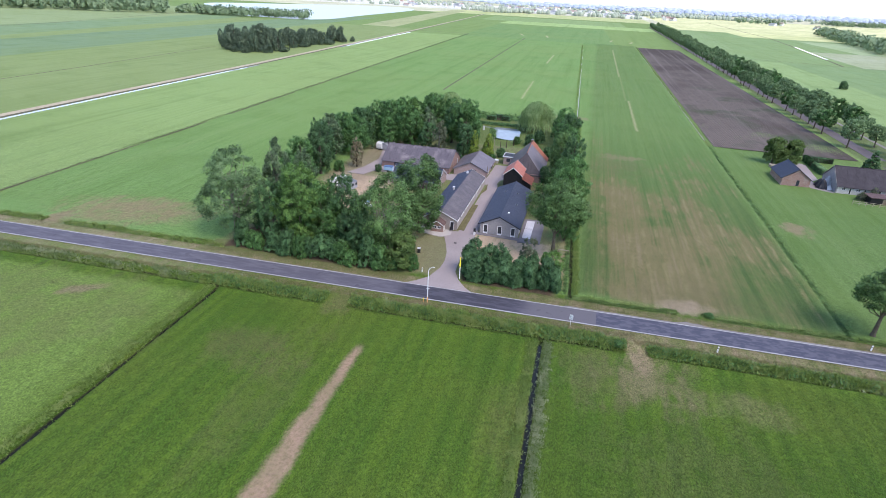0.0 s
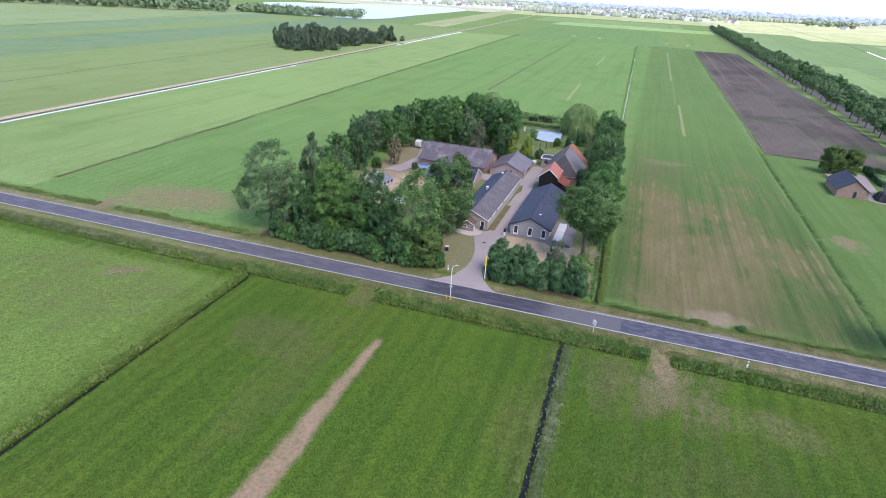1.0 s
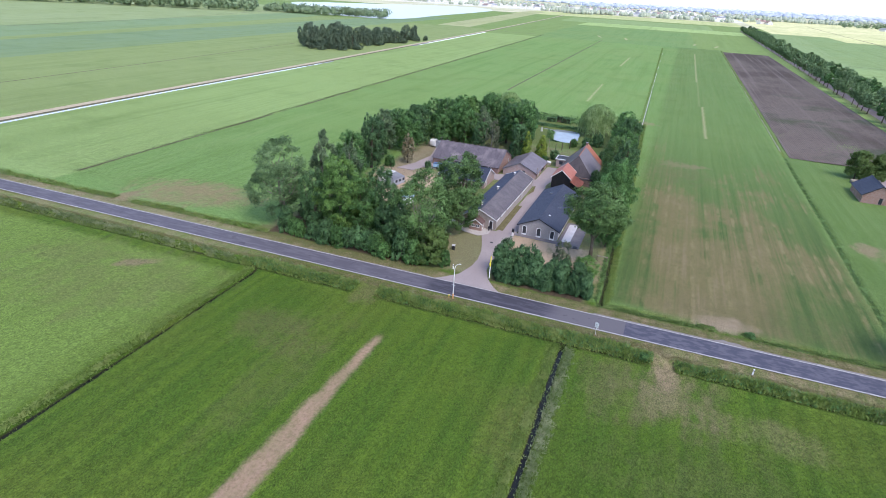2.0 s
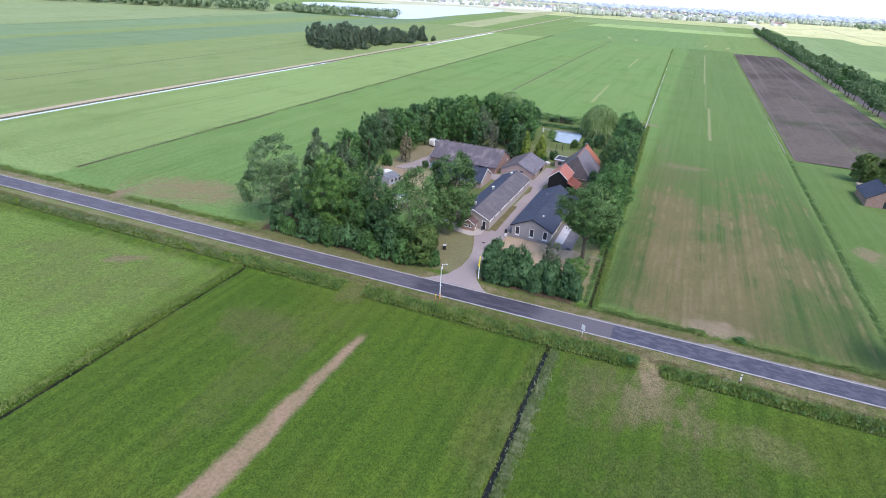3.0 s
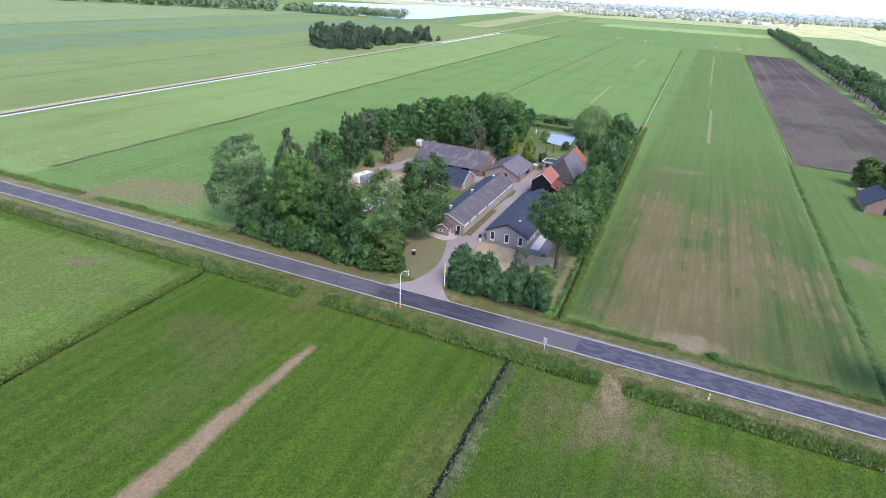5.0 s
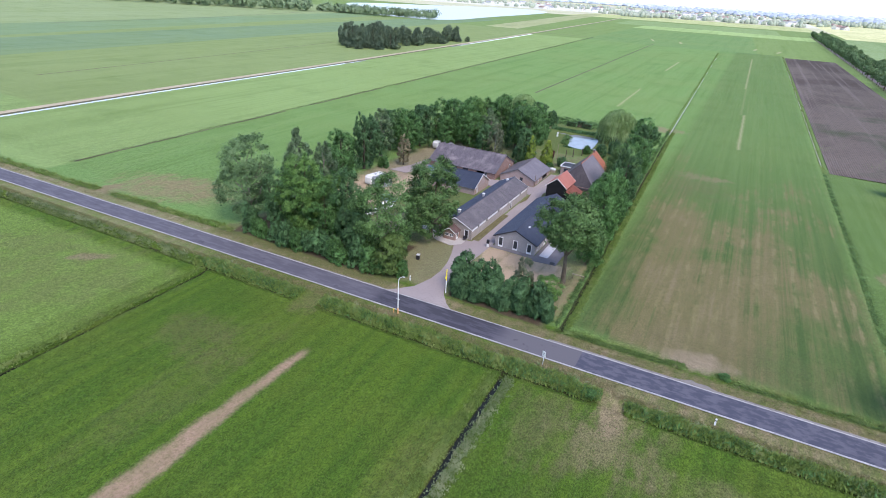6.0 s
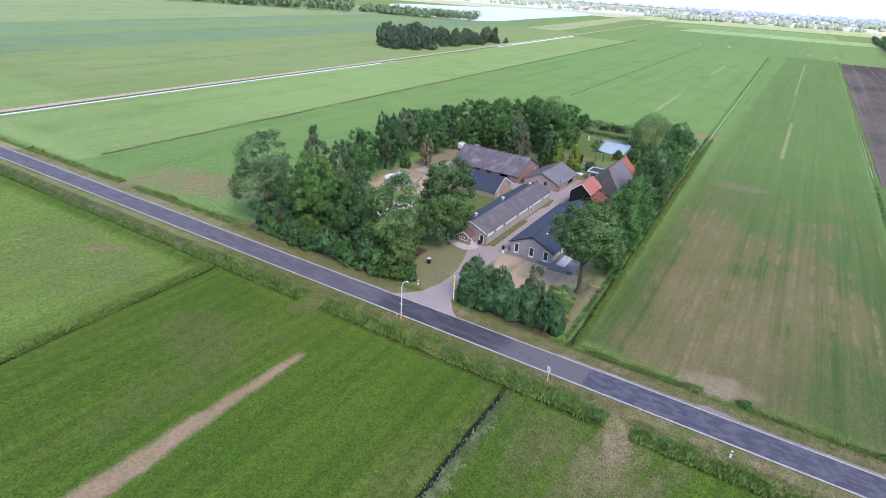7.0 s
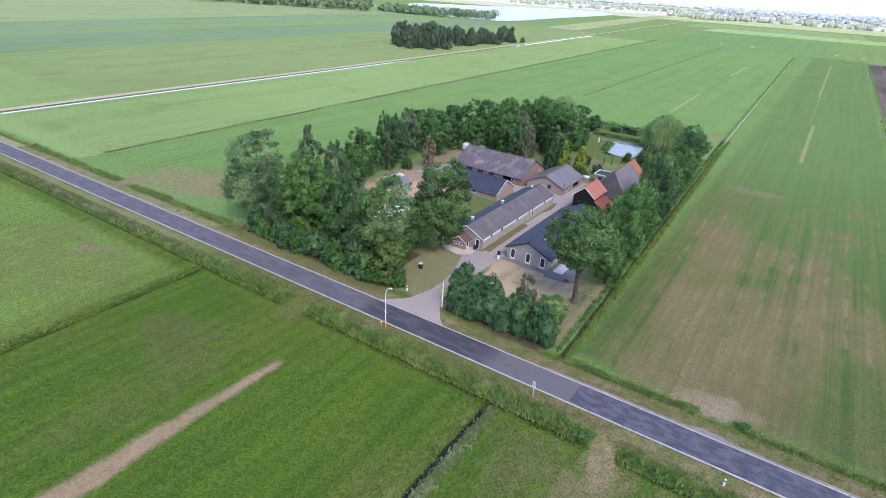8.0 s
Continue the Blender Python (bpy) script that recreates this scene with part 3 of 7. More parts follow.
def sheet(name, outline, z, material, thick=0.06, label="", category="", kind="structure"):
    """A flat slab with an outline in x and y: its top at z."""
    bm = bmesh.new()
    a = [bm.verts.new((x, y, z)) for x, y in outline]
    b = [bm.verts.new((x, y, z - thick)) for x, y in outline]
    bm.faces.new(a)
    for i in range(len(a)):
        j = (i + 1) % len(a)
        bm.faces.new((a[i], b[i], b[j], a[j]))
    bmesh.ops.recalc_face_normals(bm, faces=bm.faces)
    bmesh.ops.triangulate(bm, faces=[f for f in bm.faces if len(f.verts) > 4])
    ob = part(name, bm, material, None)
    return tagged(ob, label, category, "", kind)


def smooth_outline(points, rounds=2):
    """Corner cutting: turns a few corners into a soft outline."""
    for _ in range(rounds):
        points = [q for (a, b), (c, d) in zip(points, points[1:] + points[:1]) for q in ((0.75 * a + 0.25 * c, 0.75 * b + 0.25 * d), (0.25 * a + 0.75 * c, 0.25 * b + 0.75 * d))]
    return points


def step(a, b, value):
    t = np.clip((value - a) / (b - a), 0, 1)
    return t * t * (3 - 2 * t)


# ---- the ground: one sheet to the horizon, with its ditches and the pond ----
def axis_lines(near, far, fine):
    """Grid lines: coarse to the horizon, finer in given stretches."""
    lines = set(np.round(np.arange(near[0], near[1] + 0.1, near[2]), 3))
    d, e = near[0], near[1]
    gap = near[2]
    while d > far[0] or e < far[1]:
        gap *= 1.25
        d, e = max(d - gap, far[0]), min(e + gap, far[1])
        lines |= {round(float(d), 3), round(float(e), 3)}
    for a, b, s in fine:
        lines = {v for v in lines if not a < v < b} | set(np.round(np.arange(a, b + s / 2, s), 3))
    return np.array(sorted(lines))


def ditch(d, half, depth):
    return depth * (1 - step(half * 0.35, half, np.abs(d)))


def pond_inside(x, y):
    """Below 1 inside the pond: a wide pool with an arm to the north-west."""
    a = ((x + 24.6 + (y - 193) * 0.14) / (4.6 + (y - 193) * 0.08)) ** 4 + ((y - 201.3) / 10.6) ** 4
    u, w = (x + 34) * 0.96 - (y - 209.4) * 0.28, (x + 34) * 0.28 + (y - 209.4) * 0.96
    b = (u / 4.8) ** 2 + (w / 1.3) ** 2
    return np.minimum(a, b)


def gaps(x, holes):
    m = np.ones(np.shape(x))
    for a, b in holes:
        m *= 1 - step(a - 1.2, a, x) * (1 - step(b, b + 1.2, x))
    return m


def ground_height(x, y):
    x, y = np.asarray(x, float), np.asarray(y, float)
    v = y - ROAD_SLOPE * x
    z = 0.06 * np.sin(x * 0.21 + 1.3) * np.sin(y * 0.17) + 0.05 * np.sin(x * 0.09 + y * 0.11)
    z *= 1 - step(66, 70, v) * (1 - step(86, 90, v))
    z *= step(-185, -140, -np.abs(x)) * step(-330, -230, -np.abs(y))
    z -= 0.8 * (1 - step(68.5, 74.2, v)) * step(-1400, -900, v)
    z -= ditch(x - 0.02 - (70 - y) * 0.017, 0.62, 0.8) * (1 - step(70.2, 71.2, y)) * step(-60, -50, y)
    z -= ditch(x + 55.9 - (68 - y) * 0.035, 0.6, 0.75) * (1 - step(68.2, 69.4, y)) * step(-60, -50, y)
    z -= ditch(v - 71.1, 0.8, 0.5) * gaps(x, [(12.5, 16.2), (-36.0, -32.0)]) * step(-560, -500, -np.abs(x))
    z -= ditch(v - 84.1, 1.3, 0.26) * gaps(x, [(-106, -101.5), (-63, 2.2), (19.5, 26.0)]) * step(-560, -500, -np.abs(x))
    line = np.where(y < 236, 3.7 - (y - 84) * 0.03, -0.86 - (y - 236) * 0.0212)
    z -= ditch(x - line, 0.6, 1.0) * (0.62 - 0.2 * step(215, 235, y)) * step(83, 84.5, y) * (1 - step(668, 672, y))
    z -= ditch(x - 48.2, 1.0, 0.26) * step(85, 87, y) * (1 - step(690, 700, y))
    z -= 0.9 * (1 - step(0.55, 1.25, pond_inside(x, y)))
    return z


gx = axis_lines((-160, 130, 3.0), (-4900, 4900), [(-58.2, -51.5, 0.35), (-12, 6.0, 0.35), (46.6, 49.8, 0.4), (-44, -16, 0.6)])
gv = axis_lines((-60, 262, 3.0), (-1500, 4900), [(68.2, 73.0, 0.35), (82.2, 86.2, 0.35), (188, 216, 0.6)])
GX, GV = np.meshgrid(gx, gv)
GY = GV + ROAD_SLOPE * np.clip(GX, -700, 700)
GZ = ground_height(GX, GY)
nx, ny = len(gx), len(gv)
idx = np.arange(nx * ny).reshape(ny, nx)
quads = np.stack([idx[:-1, :-1], idx[:-1, 1:], idx[1:, 1:], idx[1:, :-1]], -1).reshape(-1, 4)
ground = new("ground", mesh_of("ground", np.stack([GX, GY, GZ], -1).reshape(-1, 3), quads.tolist(), grass_mat, True))
tagged(ground, "flat green mown meadows with dry patches and ditches", "meadow", "", "structure")


def vstrip(name, x0, x1, v0, v1, z, material, label, category, thick=0.05, parent=None):
    xs = np.linspace(x0, x1, max(2, int((x1 - x0) / 10)))
    bm = bmesh.new()
    rows = []
    for x in xs:
        rows.append([bm.verts.new((x, road_y(x, v), zz)) for v, zz in ((v0, z - thick), (v0, z), (v1, z), (v1, z - thick))])
    for a, b in zip(rows, rows[1:]):
        for k in range(3):
            bm.faces.new((a[k], b[k], b[k + 1], a[k + 1]))
    bmesh.ops.recalc_face_normals(bm, faces=bm.faces)
    ob = part(name, bm, material, parent)
    return ob if parent else tagged(ob, label, category, "", "structure")


road = vstrip("road", -600, 600, 75.75, 80.2, 0.10, asphalt_mat, "narrow grey-violet asphalt country road with darker patches", "road", 0.15)
vstrip("edge_line", -600, 600, 75.66, 75.94, 0.106, line_mat, "", "", 0.02, road)["label"] = "pale painted line along the meadow side"
vstrip("edge_line", -600, 600, 80.02, 80.22, 0.106, line_mat, "", "", 0.02, road)["label"] = "thin worn line along the farm side"
vstrip("gravel_verge", 3, 600, 80.22, 80.65, 0.07, gravel_mat, "pale gravel strip along the asphalt road", "gravel", 0.08)
vstrip("gravel_verge", -600, -26, 80.22, 80.45, 0.07, gravel_mat, "pale gravel strip along the asphalt road", "gravel", 0.08)
sheet("gravel_apron", smooth_outline([(19.5, 80.9), (28.5, 81.25), (27.0, 81.7), (25.6, 81.6), (24.6, 82.2), (23.4, 81.9), (22.6, 82.3), (21.6, 81.6), (20.6, 81.5)], 1), 0.075, gravel_mat, 0.08, "loose pale gravel where a field track meets the road", "gravel")

# paved yard, lane and drive
drive_outline = [(-25.2, 79.25), (-13.0, 79.7), (-14.5, 81.0), (-16.3, 83.4), (-17.6, 86.5), (-17.9, 91), (-17.6, 97), (-17.3, 105.2), (-17.2, 139.5), (-17.6, 158),
                 (-22.4, 158), (-22.6, 144.2), (-33, 144.0), (-33, 138.4), (-25.0, 138.4), (-21.4, 138.2), (-21.4, 104.6), (-30.5, 104.4), (-32.5, 106), (-33.5, 105), (-30.5, 102.2), (-26.6, 101.6),
                 (-23.7, 101.2), (-22.3, 97.5), (-21.1, 93.5), (-20.6, 90), (-20.7, 86.8), (-21.7, 82.9), (-23.8, 80.4)]
sheet("driveway", drive_outline, 0.072, paving_mat, 0.1, "greyish pink brick paving of drive, lane and yard", "paving")
sheet("yard_paving", [(-54.5, 138.4), (-33.02, 138.4), (-33.02, 143.4), (-54.4, 143.4), (-55.5, 160), (-58.5, 166), (-61, 164), (-57.5, 150), (-58.5, 141), (-61, 134), (-56, 134)], 0.068, paving_mat, 0.1, "greyish paved yard beside the long barn", "paving")
sheet("terrace", [(-8.3, 103.6), (-3.6, 104.2), (-3.6, 117.4), (-8.3, 117.4)], 0.075, stained("terrace_slabs", (0.165, 0.152, 0.165), (0.11, 0.1, 0.11), (0.215, 0.2, 0.207), 4, 0.5), 0.1, "dark paved terrace beside the grey barn", "paving")
for ya, yb in ((106.2, 111.5), (111.6, 116.4)):
    sheet("pale_slab", [(-7.65, ya), (-5.85, ya), (-5.85, yb), (-7.65, yb)], 0.10, slab_mat, 0.05, "pale concrete slab set in the dark terrace", "slab")
sheet("gravel_path", [(-33.8, 105.6), (-31, 103.0), (-27.6, 101.2), (-24.3, 100.6), (-22.6, 102.2), (-22.6, 104.9), (-24.4, 104.9), (-24.4, 102.9), (-27.3, 102.9), (-27.3, 104.9), (-30.4, 105), (-32.8, 106.6)], 0.084, stained("pale_gravel", (0.4, 0.37, 0.35), (0.3, 0.275, 0.255), (0.46, 0.43, 0.41), 3.0, 0.3, 0.95), 0.1, "pale gravel path round the porch", "gravel")
strip_mat = stained("dry_lawn", (0.128, 0.115, 0.0576), (0.0832, 0.0768, 0.032), (0.173, 0.154, 0.0832), 2.5, 0.7, 0.95, 0.1, 0.6)
sheet("lawn_strip", [(-22.1, 105.6), (-20.3, 105.4), (-20.5, 122.0), (-21.9, 122.0)], 0.10, strip_mat, 0.08, "narrow strip of dry lawn edged by paving", "lawn")
sheet("lawn_strip", [(-21.4, 130.5), (-20.6, 134), (-21.2, 138.6), (-21.5, 138.6)], 0.10, strip_mat, 0.08, "narrow strip of dry lawn edged by paving", "lawn")


# water in the ditches, the pond, the canal, the lake
def water(name, outline, z, material, label, category):
    bm = bmesh.new()
    f = bm.faces.new([bm.verts.new((x, y, z)) for x, y in outline])
    if f.normal.z < 0:
        f.normal_flip()
    bmesh.ops.triangulate(bm, faces=bm.faces[:])
    return tagged(part(name, bm, material, None), label, category, "", "structure")


water("ditch_water", [(1.2, -58), (3.1, -58), (0.9, 70), (-0.9, 70)], -1.36, water_mat, "dark still water in a narrow field ditch", "water")
water("ditch_water", [(-53.3, -30), (-51.6, -30), (-55.1, 68.6), (-56.8, 68.6)], -1.36, water_mat, "dark still water in a narrow field ditch", "water")
water("ditch_water", [(-1.0, 236), (-0.72, 236), (-9.8, 668), (-10.2, 668)], -0.30, glint_mat, "water in a long straight field ditch, paled for its glint", "water")
water("pond", [(-17, 187), (-18, 214), (-30, 216), (-44, 216), (-44, 205), (-32, 203), (-31, 187)], -0.42, pond_mat, "still garden pond, its sky reflection partly put into the colour", "pond")


def far_strip(name, points, half, z, material, label, category):
    """A long thin strip along a line of points."""
    bm = bmesh.new()
    rows = []
    for i, p in enumerate(points):
        a, b = Vector(points[max(i - 1, 0)]), Vector(points[min(i + 1, len(points) - 1)])
        d = (b - a).normalized()
        s = Vector((-d.y, d.x)) * half
        rows.append((bm.verts.new((p[0] - s.x, p[1] - s.y, z)), bm.verts.new((p[0] + s.x, p[1] + s.y, z))))
    for a, b in zip(rows, rows[1:]):
        bm.faces.new((a[0], b[0], b[1], a[1]))
    bmesh.ops.recalc_face_normals(bm, faces=bm.faces)
    ob = part(name, bm, material, None)
    if ob.data.polygons[0].normal.z < 0:
        ob.data.flip_normals()
    return tagged(ob, label, category, "", "structure")


track_mat = stained("sandy_track", (0.42, 0.35, 0.24), (0.3, 0.25, 0.16), (0.5, 0.43, 0.31), 0.6, 0.05, 0.95)
earth_mat = stained("ditch_bank_earth", (0.1, 0.092, 0.05), (0.0576, 0.048, 0.0288), (0.154, 0.128, 0.0768), 0.8, 0.06, 0.95)
far_strip("ditch_edge", [(48.15, 224), (48.2, 330), (48.15, 460), (48.2, 688)], 0.15, -0.16, stained("pale_ditch_edge", (0.42, 0.41, 0.36), (0.12, 0.14, 0.07), (0.5, 0.49, 0.45), 0.8, 0.3, 0.8), "pale mottled strip along a field ditch", "ditch")
CANAL = [(-188.5, -40), (-193, 60), (-197.5, 142), (-204.6, 317), (-228, 732), (-264.8, 1268), (-285, 1500)]
far_strip("canal", [(x + 0.9, y) for x, y in CANAL[:4]], 0.9, 0.05, canal_mat, "straight narrow canal, coloured pale for the sky reflection", "canal")
far_strip("canal", [(-211.5, 455), (-218.5, 580), (-224, 690)], 1.2, 0.05, canal_mat, "straight narrow canal, coloured pale for the sky reflection", "canal")
far_strip("bank", [(x - 1.5, y) for x, y in CANAL], 1.1, 0.04, earth_mat, "dark earthen bank of the canal", "bank")
far_strip("track", [(x - 4.6, y) for x, y in CANAL], 1.9, 0.04, track_mat, "sandy field track beside the canal", "track")
far_strip("ditch_edge", [(-130.0, 88.5), (-132.7, 157.7), (-143, 390), (-158.3, 731)], 0.36, 0.05, earth_mat, "dark overgrown line of a field ditch", "ditch")
far_strip("ditch_edge", [(-73, 285), (-73.6, 305.4), (-82.7, 717)], 0.5, 0.05, earth_mat, "dark overgrown line of a field ditch", "ditch")
far_strip("ditch_edge", [(-268, 150), (-276, 245.6), (-291, 393)], 0.5, 0.05, earth_mat, "dark overgrown line of a field ditch", "ditch")
far_strip("ditch_edge", [(-530, 292), (-553, 483), (-640, 800)], 0.8, 0.05, earth_mat, "dark overgrown line of a field ditch", "ditch")
far_strip("ditch_edge", [(-236, 735), (-158, 731)], 0.9, 0.05, earth_mat, "dark overgrown line of a field ditch", "ditch")
far_strip("ditch_edge", [(122, 634), (157, 628), (233, 612), (330, 576)], 0.8, 0.05, earth_mat, "dark overgrown line of a field ditch", "ditch")
far_strip("ditch_edge", [(233, 612), (271, 904), (292, 1103), (300, 1400), (317, 1882)], 1.1, 0.06, earth_mat, "dark overgrown line of a field ditch", "ditch")
far_strip("canal", [(245, 690), (258, 790), (271, 890)], 1.6, 0.08, canal_mat, "field ditch water, coloured pale for the sky reflection", "ditch")
water("lake", smooth_outline([(-405, 800), (-436, 1031), (-450, 1253), (-478, 1540), (-587, 1690), (-710, 1640), (-800, 1422), (-930, 1229), (-793, 1050), (-632, 845), (-510, 800)], 2), 0.08, lake_mat, "wide lake beyond the fields, coloured pale for reflected sky", "lake")
far_strip("avenue_road", [(105.0, 150), (105.3, 400), (107.0, 800), (111, 1260)], 2.7, 0.07, stained("old_road", (0.122, 0.102, 0.109), (0.0832, 0.0704, 0.0768), (0.154, 0.134, 0.134), 1.2, 0.1), "straight grey road under an avenue of trees", "road")
far_strip("cycle_path", [(116.8, 150), (117.0, 400), (118.0, 800), (122, 1260)], 0.8, 0.07, gravel_mat, "pale concrete cycle path beside the avenue", "path")

# ploughed field in ridges
fy = np.concatenate([np.arange(214, 330, 4.0), np.arange(330, 690, 12.0)])
fu = np.arange(0, 1.0001, 1 / 272)
FU, FY = np.meshgrid(fu, fy)
right = 97.0 - (FY - 214) * 0.009
FX = 49.6 + (right - 49.6) * FU
FZ = 0.04 + 0.16 * (0.5 + 0.5 * np.cos(FU * 68 * 2 * np.pi)) + 0.02 * np.sin(FX * 3.1 + FY * 2.3)
k = len(fu)
fi = np.arange(FX.size).reshape(FX.shape)
fq = np.stack([fi[:-1, :-1], fi[:-1, 1:], fi[1:, 1:], fi[1:, :-1]], -1).reshape(-1, 4)
tagged(new("ploughed_field", mesh_of("ploughed_field", np.stack([FX, FY, FZ], -1).reshape(-1, 3), fq.tolist(), soil_mat)), "dark brown ploughed field with straight ridges", "field", "", "structure")


# ---- plants ----
def unit(v):
    return v / (np.linalg.norm(v, axis=-1, keepdims=True) + 1e-9)


def leaf_mesh(name, centre, facing, soft, size, material, rng, aspect=1.5, hang=None):
    """Many small leaf tips in one mesh: each a pointed blade on its own plane, shaded with the swell of its bough. hang: a direction that the tips follow."""
    n = len(centre)
    soft = unit(soft)
    facing = unit(facing)
    facing = np.where((facing * soft).sum(1, keepdims=True) < 0, -facing, facing)
    ref = rng.normal(size=(n, 3)) if hang is None else np.broadcast_to(np.array(hang, float), (n, 3)) + rng.normal(size=(n, 3)) * 0.25
    a = unit(np.cross(facing, ref))
    b = unit(np.cross(a, facing))
    s = np.asarray(size).reshape(-1, 1) * np.ones((n, 1))
    co = np.stack([centre - a * s / 2 - b * s * aspect * 0.4, centre + a * s / 2 - b * s * aspect * 0.4, centre + b * s * aspect * 0.6], 1)
    flip = (np.cross(co[:, 1] - co[:, 0], co[:, 2] - co[:, 0]) * facing).sum(1) < 0
    co[flip] = co[flip][:, ::-1]
    return tips_mesh(name, co, np.repeat(soft, 3, 0), material)


def tips_mesh(name, co, soft, material):
    """Loose triangles co (n x 3 x 3) with the shading normals soft."""
    n = len(co)
    me = bpy.data.meshes.new(name)
    me.vertices.add(3 * n)
    me.vertices.foreach_set("co", np.ascontiguousarray(co, np.float32).ravel())
    me.loops.add(3 * n)
    me.loops.foreach_set("vertex_index", np.arange(3 * n))
    me.polygons.add(n)
    me.polygons.foreach_set("loop_start", np.arange(0, 3 * n, 3))
    me.materials.append(material)
    me.update(calc_edges=True)
    me.normals_split_custom_set_from_vertices(soft.astype(np.float32).tolist())
    return me


def profile(form, u):
    """Crown radius (1 at its widest) at the height u, 0 foot to 1 top."""
    if form == "round":
        return np.sqrt(np.clip(1 - (2 * u - 0.9) ** 2 / 1.25, 0, 1))
    if form == "tall":
        return np.clip(1 - np.abs((2 * u - 0.72) / 1.28) ** 2.4, 0, 1) ** 0.6 * (1 - 0.12 * u)
    if form == "cone":
        return np.clip(1.04 - u, 0, 1) ** 0.75 * step(-0.1, 0.12, u)
    return np.sqrt(np.clip(1 - u ** 2.4, 0, 1)) * (0.8 + 0.2 * u)      # shrub


def make_tree(kind, leaf_kind, h, r, foot, form, clumps, per, leaf, seed, bark=None, limbs=11, name="tree", hole=0.12, density=1.5, upright=0.0):
    """A standing tree h metres high: tapered trunk and limbs, and a crown of leaf clumps with gaps. foot: height of the lowest leaves."""
    rng = np.random.default_rng(seed)
    root = thing(name, 0, 0)
    # sprays of leaves over an uneven crown: swellings where boughs reach out, hollows between them
    sprays = int(clumps * 1.9)
    m = sprays * 3
    u = rng.uniform(0, 1, m)
    ang = rng.uniform(0, 2 * np.pi, m)
    rad = profile(form, u) * r
    keep = rng.uniform(size=m) < np.clip(rad / r + 0.15, 0, 1)
    u, ang, rad = u[keep][:sprays], ang[keep][:sprays], rad[keep][:sprays]
    q = np.stack([np.cos(ang) * rad / r, np.sin(ang) * rad / r, u * (h - foot) / r], 1)
    waves = rng.normal(size=(9, 3)) * np.array([2.6, 2.6, 1.9])
    lump = np.cos(q @ waves.T + rng.uniform(0, 6.3, 9)).sum(1) / 3.0
    inner = np.where(rng.uniform(size=len(u)) < 0.72, rng.uniform(0.8, 0.98, len(u)), rng.uniform(0.2, 0.8, len(u)))
    rad = rad * inner * (0.95 + 0.24 * lump)
    sr = r * rng.uniform(0.10, 0.19, len(u)) * (0.85 if form in ("tall", "cone") else 1.0)
    c = np.stack([np.cos(ang) * rad, np.sin(ang) * rad, foot + 0.1 * r + u * (h - foot - 0.2 * r) * (0.97 + 0.075 * lump)], 1)
    keep = (lump > -0.9) | (rng.uniform(size=len(u)) < 0.35)
    c, sr, ang = c[keep], sr[keep], ang[keep]
    boughs = len(c)
    per = max(5, int(clumps * per * density / boughs))
    d = unit(rng.normal(size=(boughs, per, 3)))
    tilt = np.array([0.95, 0.95, 1.25]) if form == "tall" or h < 7 else np.array([1.1, 1.1, 0.8])
    if upright:
        tilt = np.array([1.25, 1.25, 1.25])
    reach = rng.uniform(0.1, 1.0, (boughs, per, 1)) ** 0.5 * np.where(rng.uniform(size=(boughs, per, 1)) < 0.2, 1.6, 1.0)
    pos = c[:, None, :] + d * reach * sr[:, None, None] * tilt
    core = np.array([0, 0, foot + 0.4 * (h - foot)])
    soft = 0.7 * d + 0.6 * unit((pos - core) * np.array([1, 1, 0.8 * r / (h - foot) * 2])) + np.array([0, 0, 0.3]) + rng.normal(size=pos.shape) * 0.42
    facing = soft + rng.normal(size=pos.shape) * 0.6
    keep = (rng.uniform(size=pos.shape[:2]) > hole) & (pos[..., 2] > 0.15)
    pos, soft, facing = pos[keep], soft[keep], facing[keep]
    me = leaf_mesh("crown", pos, facing, soft, leaf * rng.uniform(0.55, 1.3, len(pos)), LEAF[leaf_kind], rng, 2.1 if upright else 1.5, unit(soft) * 0.6 + np.array([0, 0, upright]) if upright else None)
    ob = new("crown", me)
    ob.parent = root
    # trunk and limbs
    tr = 0.022 * h + 0.03
    sway = rng.normal(size=2) * 0.03 * h
    top = h * (0.86 if form in ("tall", "cone") else 0.7)
    line = [(sway[0] * (q ** 2), sway[1] * (q ** 2), q * top - 0.15 * (q == 0)) for q in (0, 0.08, 0.3, 0.55, 0.8, 1.0)]
    bm = tube_bm(line, [tr * 1.5, tr * 1.05, tr * 0.85, tr * 0.6, tr * 0.35, tr * 0.12], 8)
    for i in range(limbs):
        q = rng.uniform(0.22, 0.85)
        z0 = max(foot * 0.7, q * top)
        e = c[i % boughs] * np.array([0.9, 0.9, 1.0])
        e[2] = max(e[2], z0 + 0.1 * h)
        q = min(z0 / top, 1.0)
        s = np.array([sway[0] * q * q, sway[1] * q * q, z0])
        mid = s * 0.5 + e * 0.5 + np.array([0, 0, -0.05 * h]) + rng.normal(size=3) * 0.02 * h
        w = tr * (0.5 - 0.3 * q)
        tube_bm([s, mid, e], [w, w * 0.6, w * 0.18], 5, bm)
    part("trunk", bm, bark or bark_mat, root)
    return root


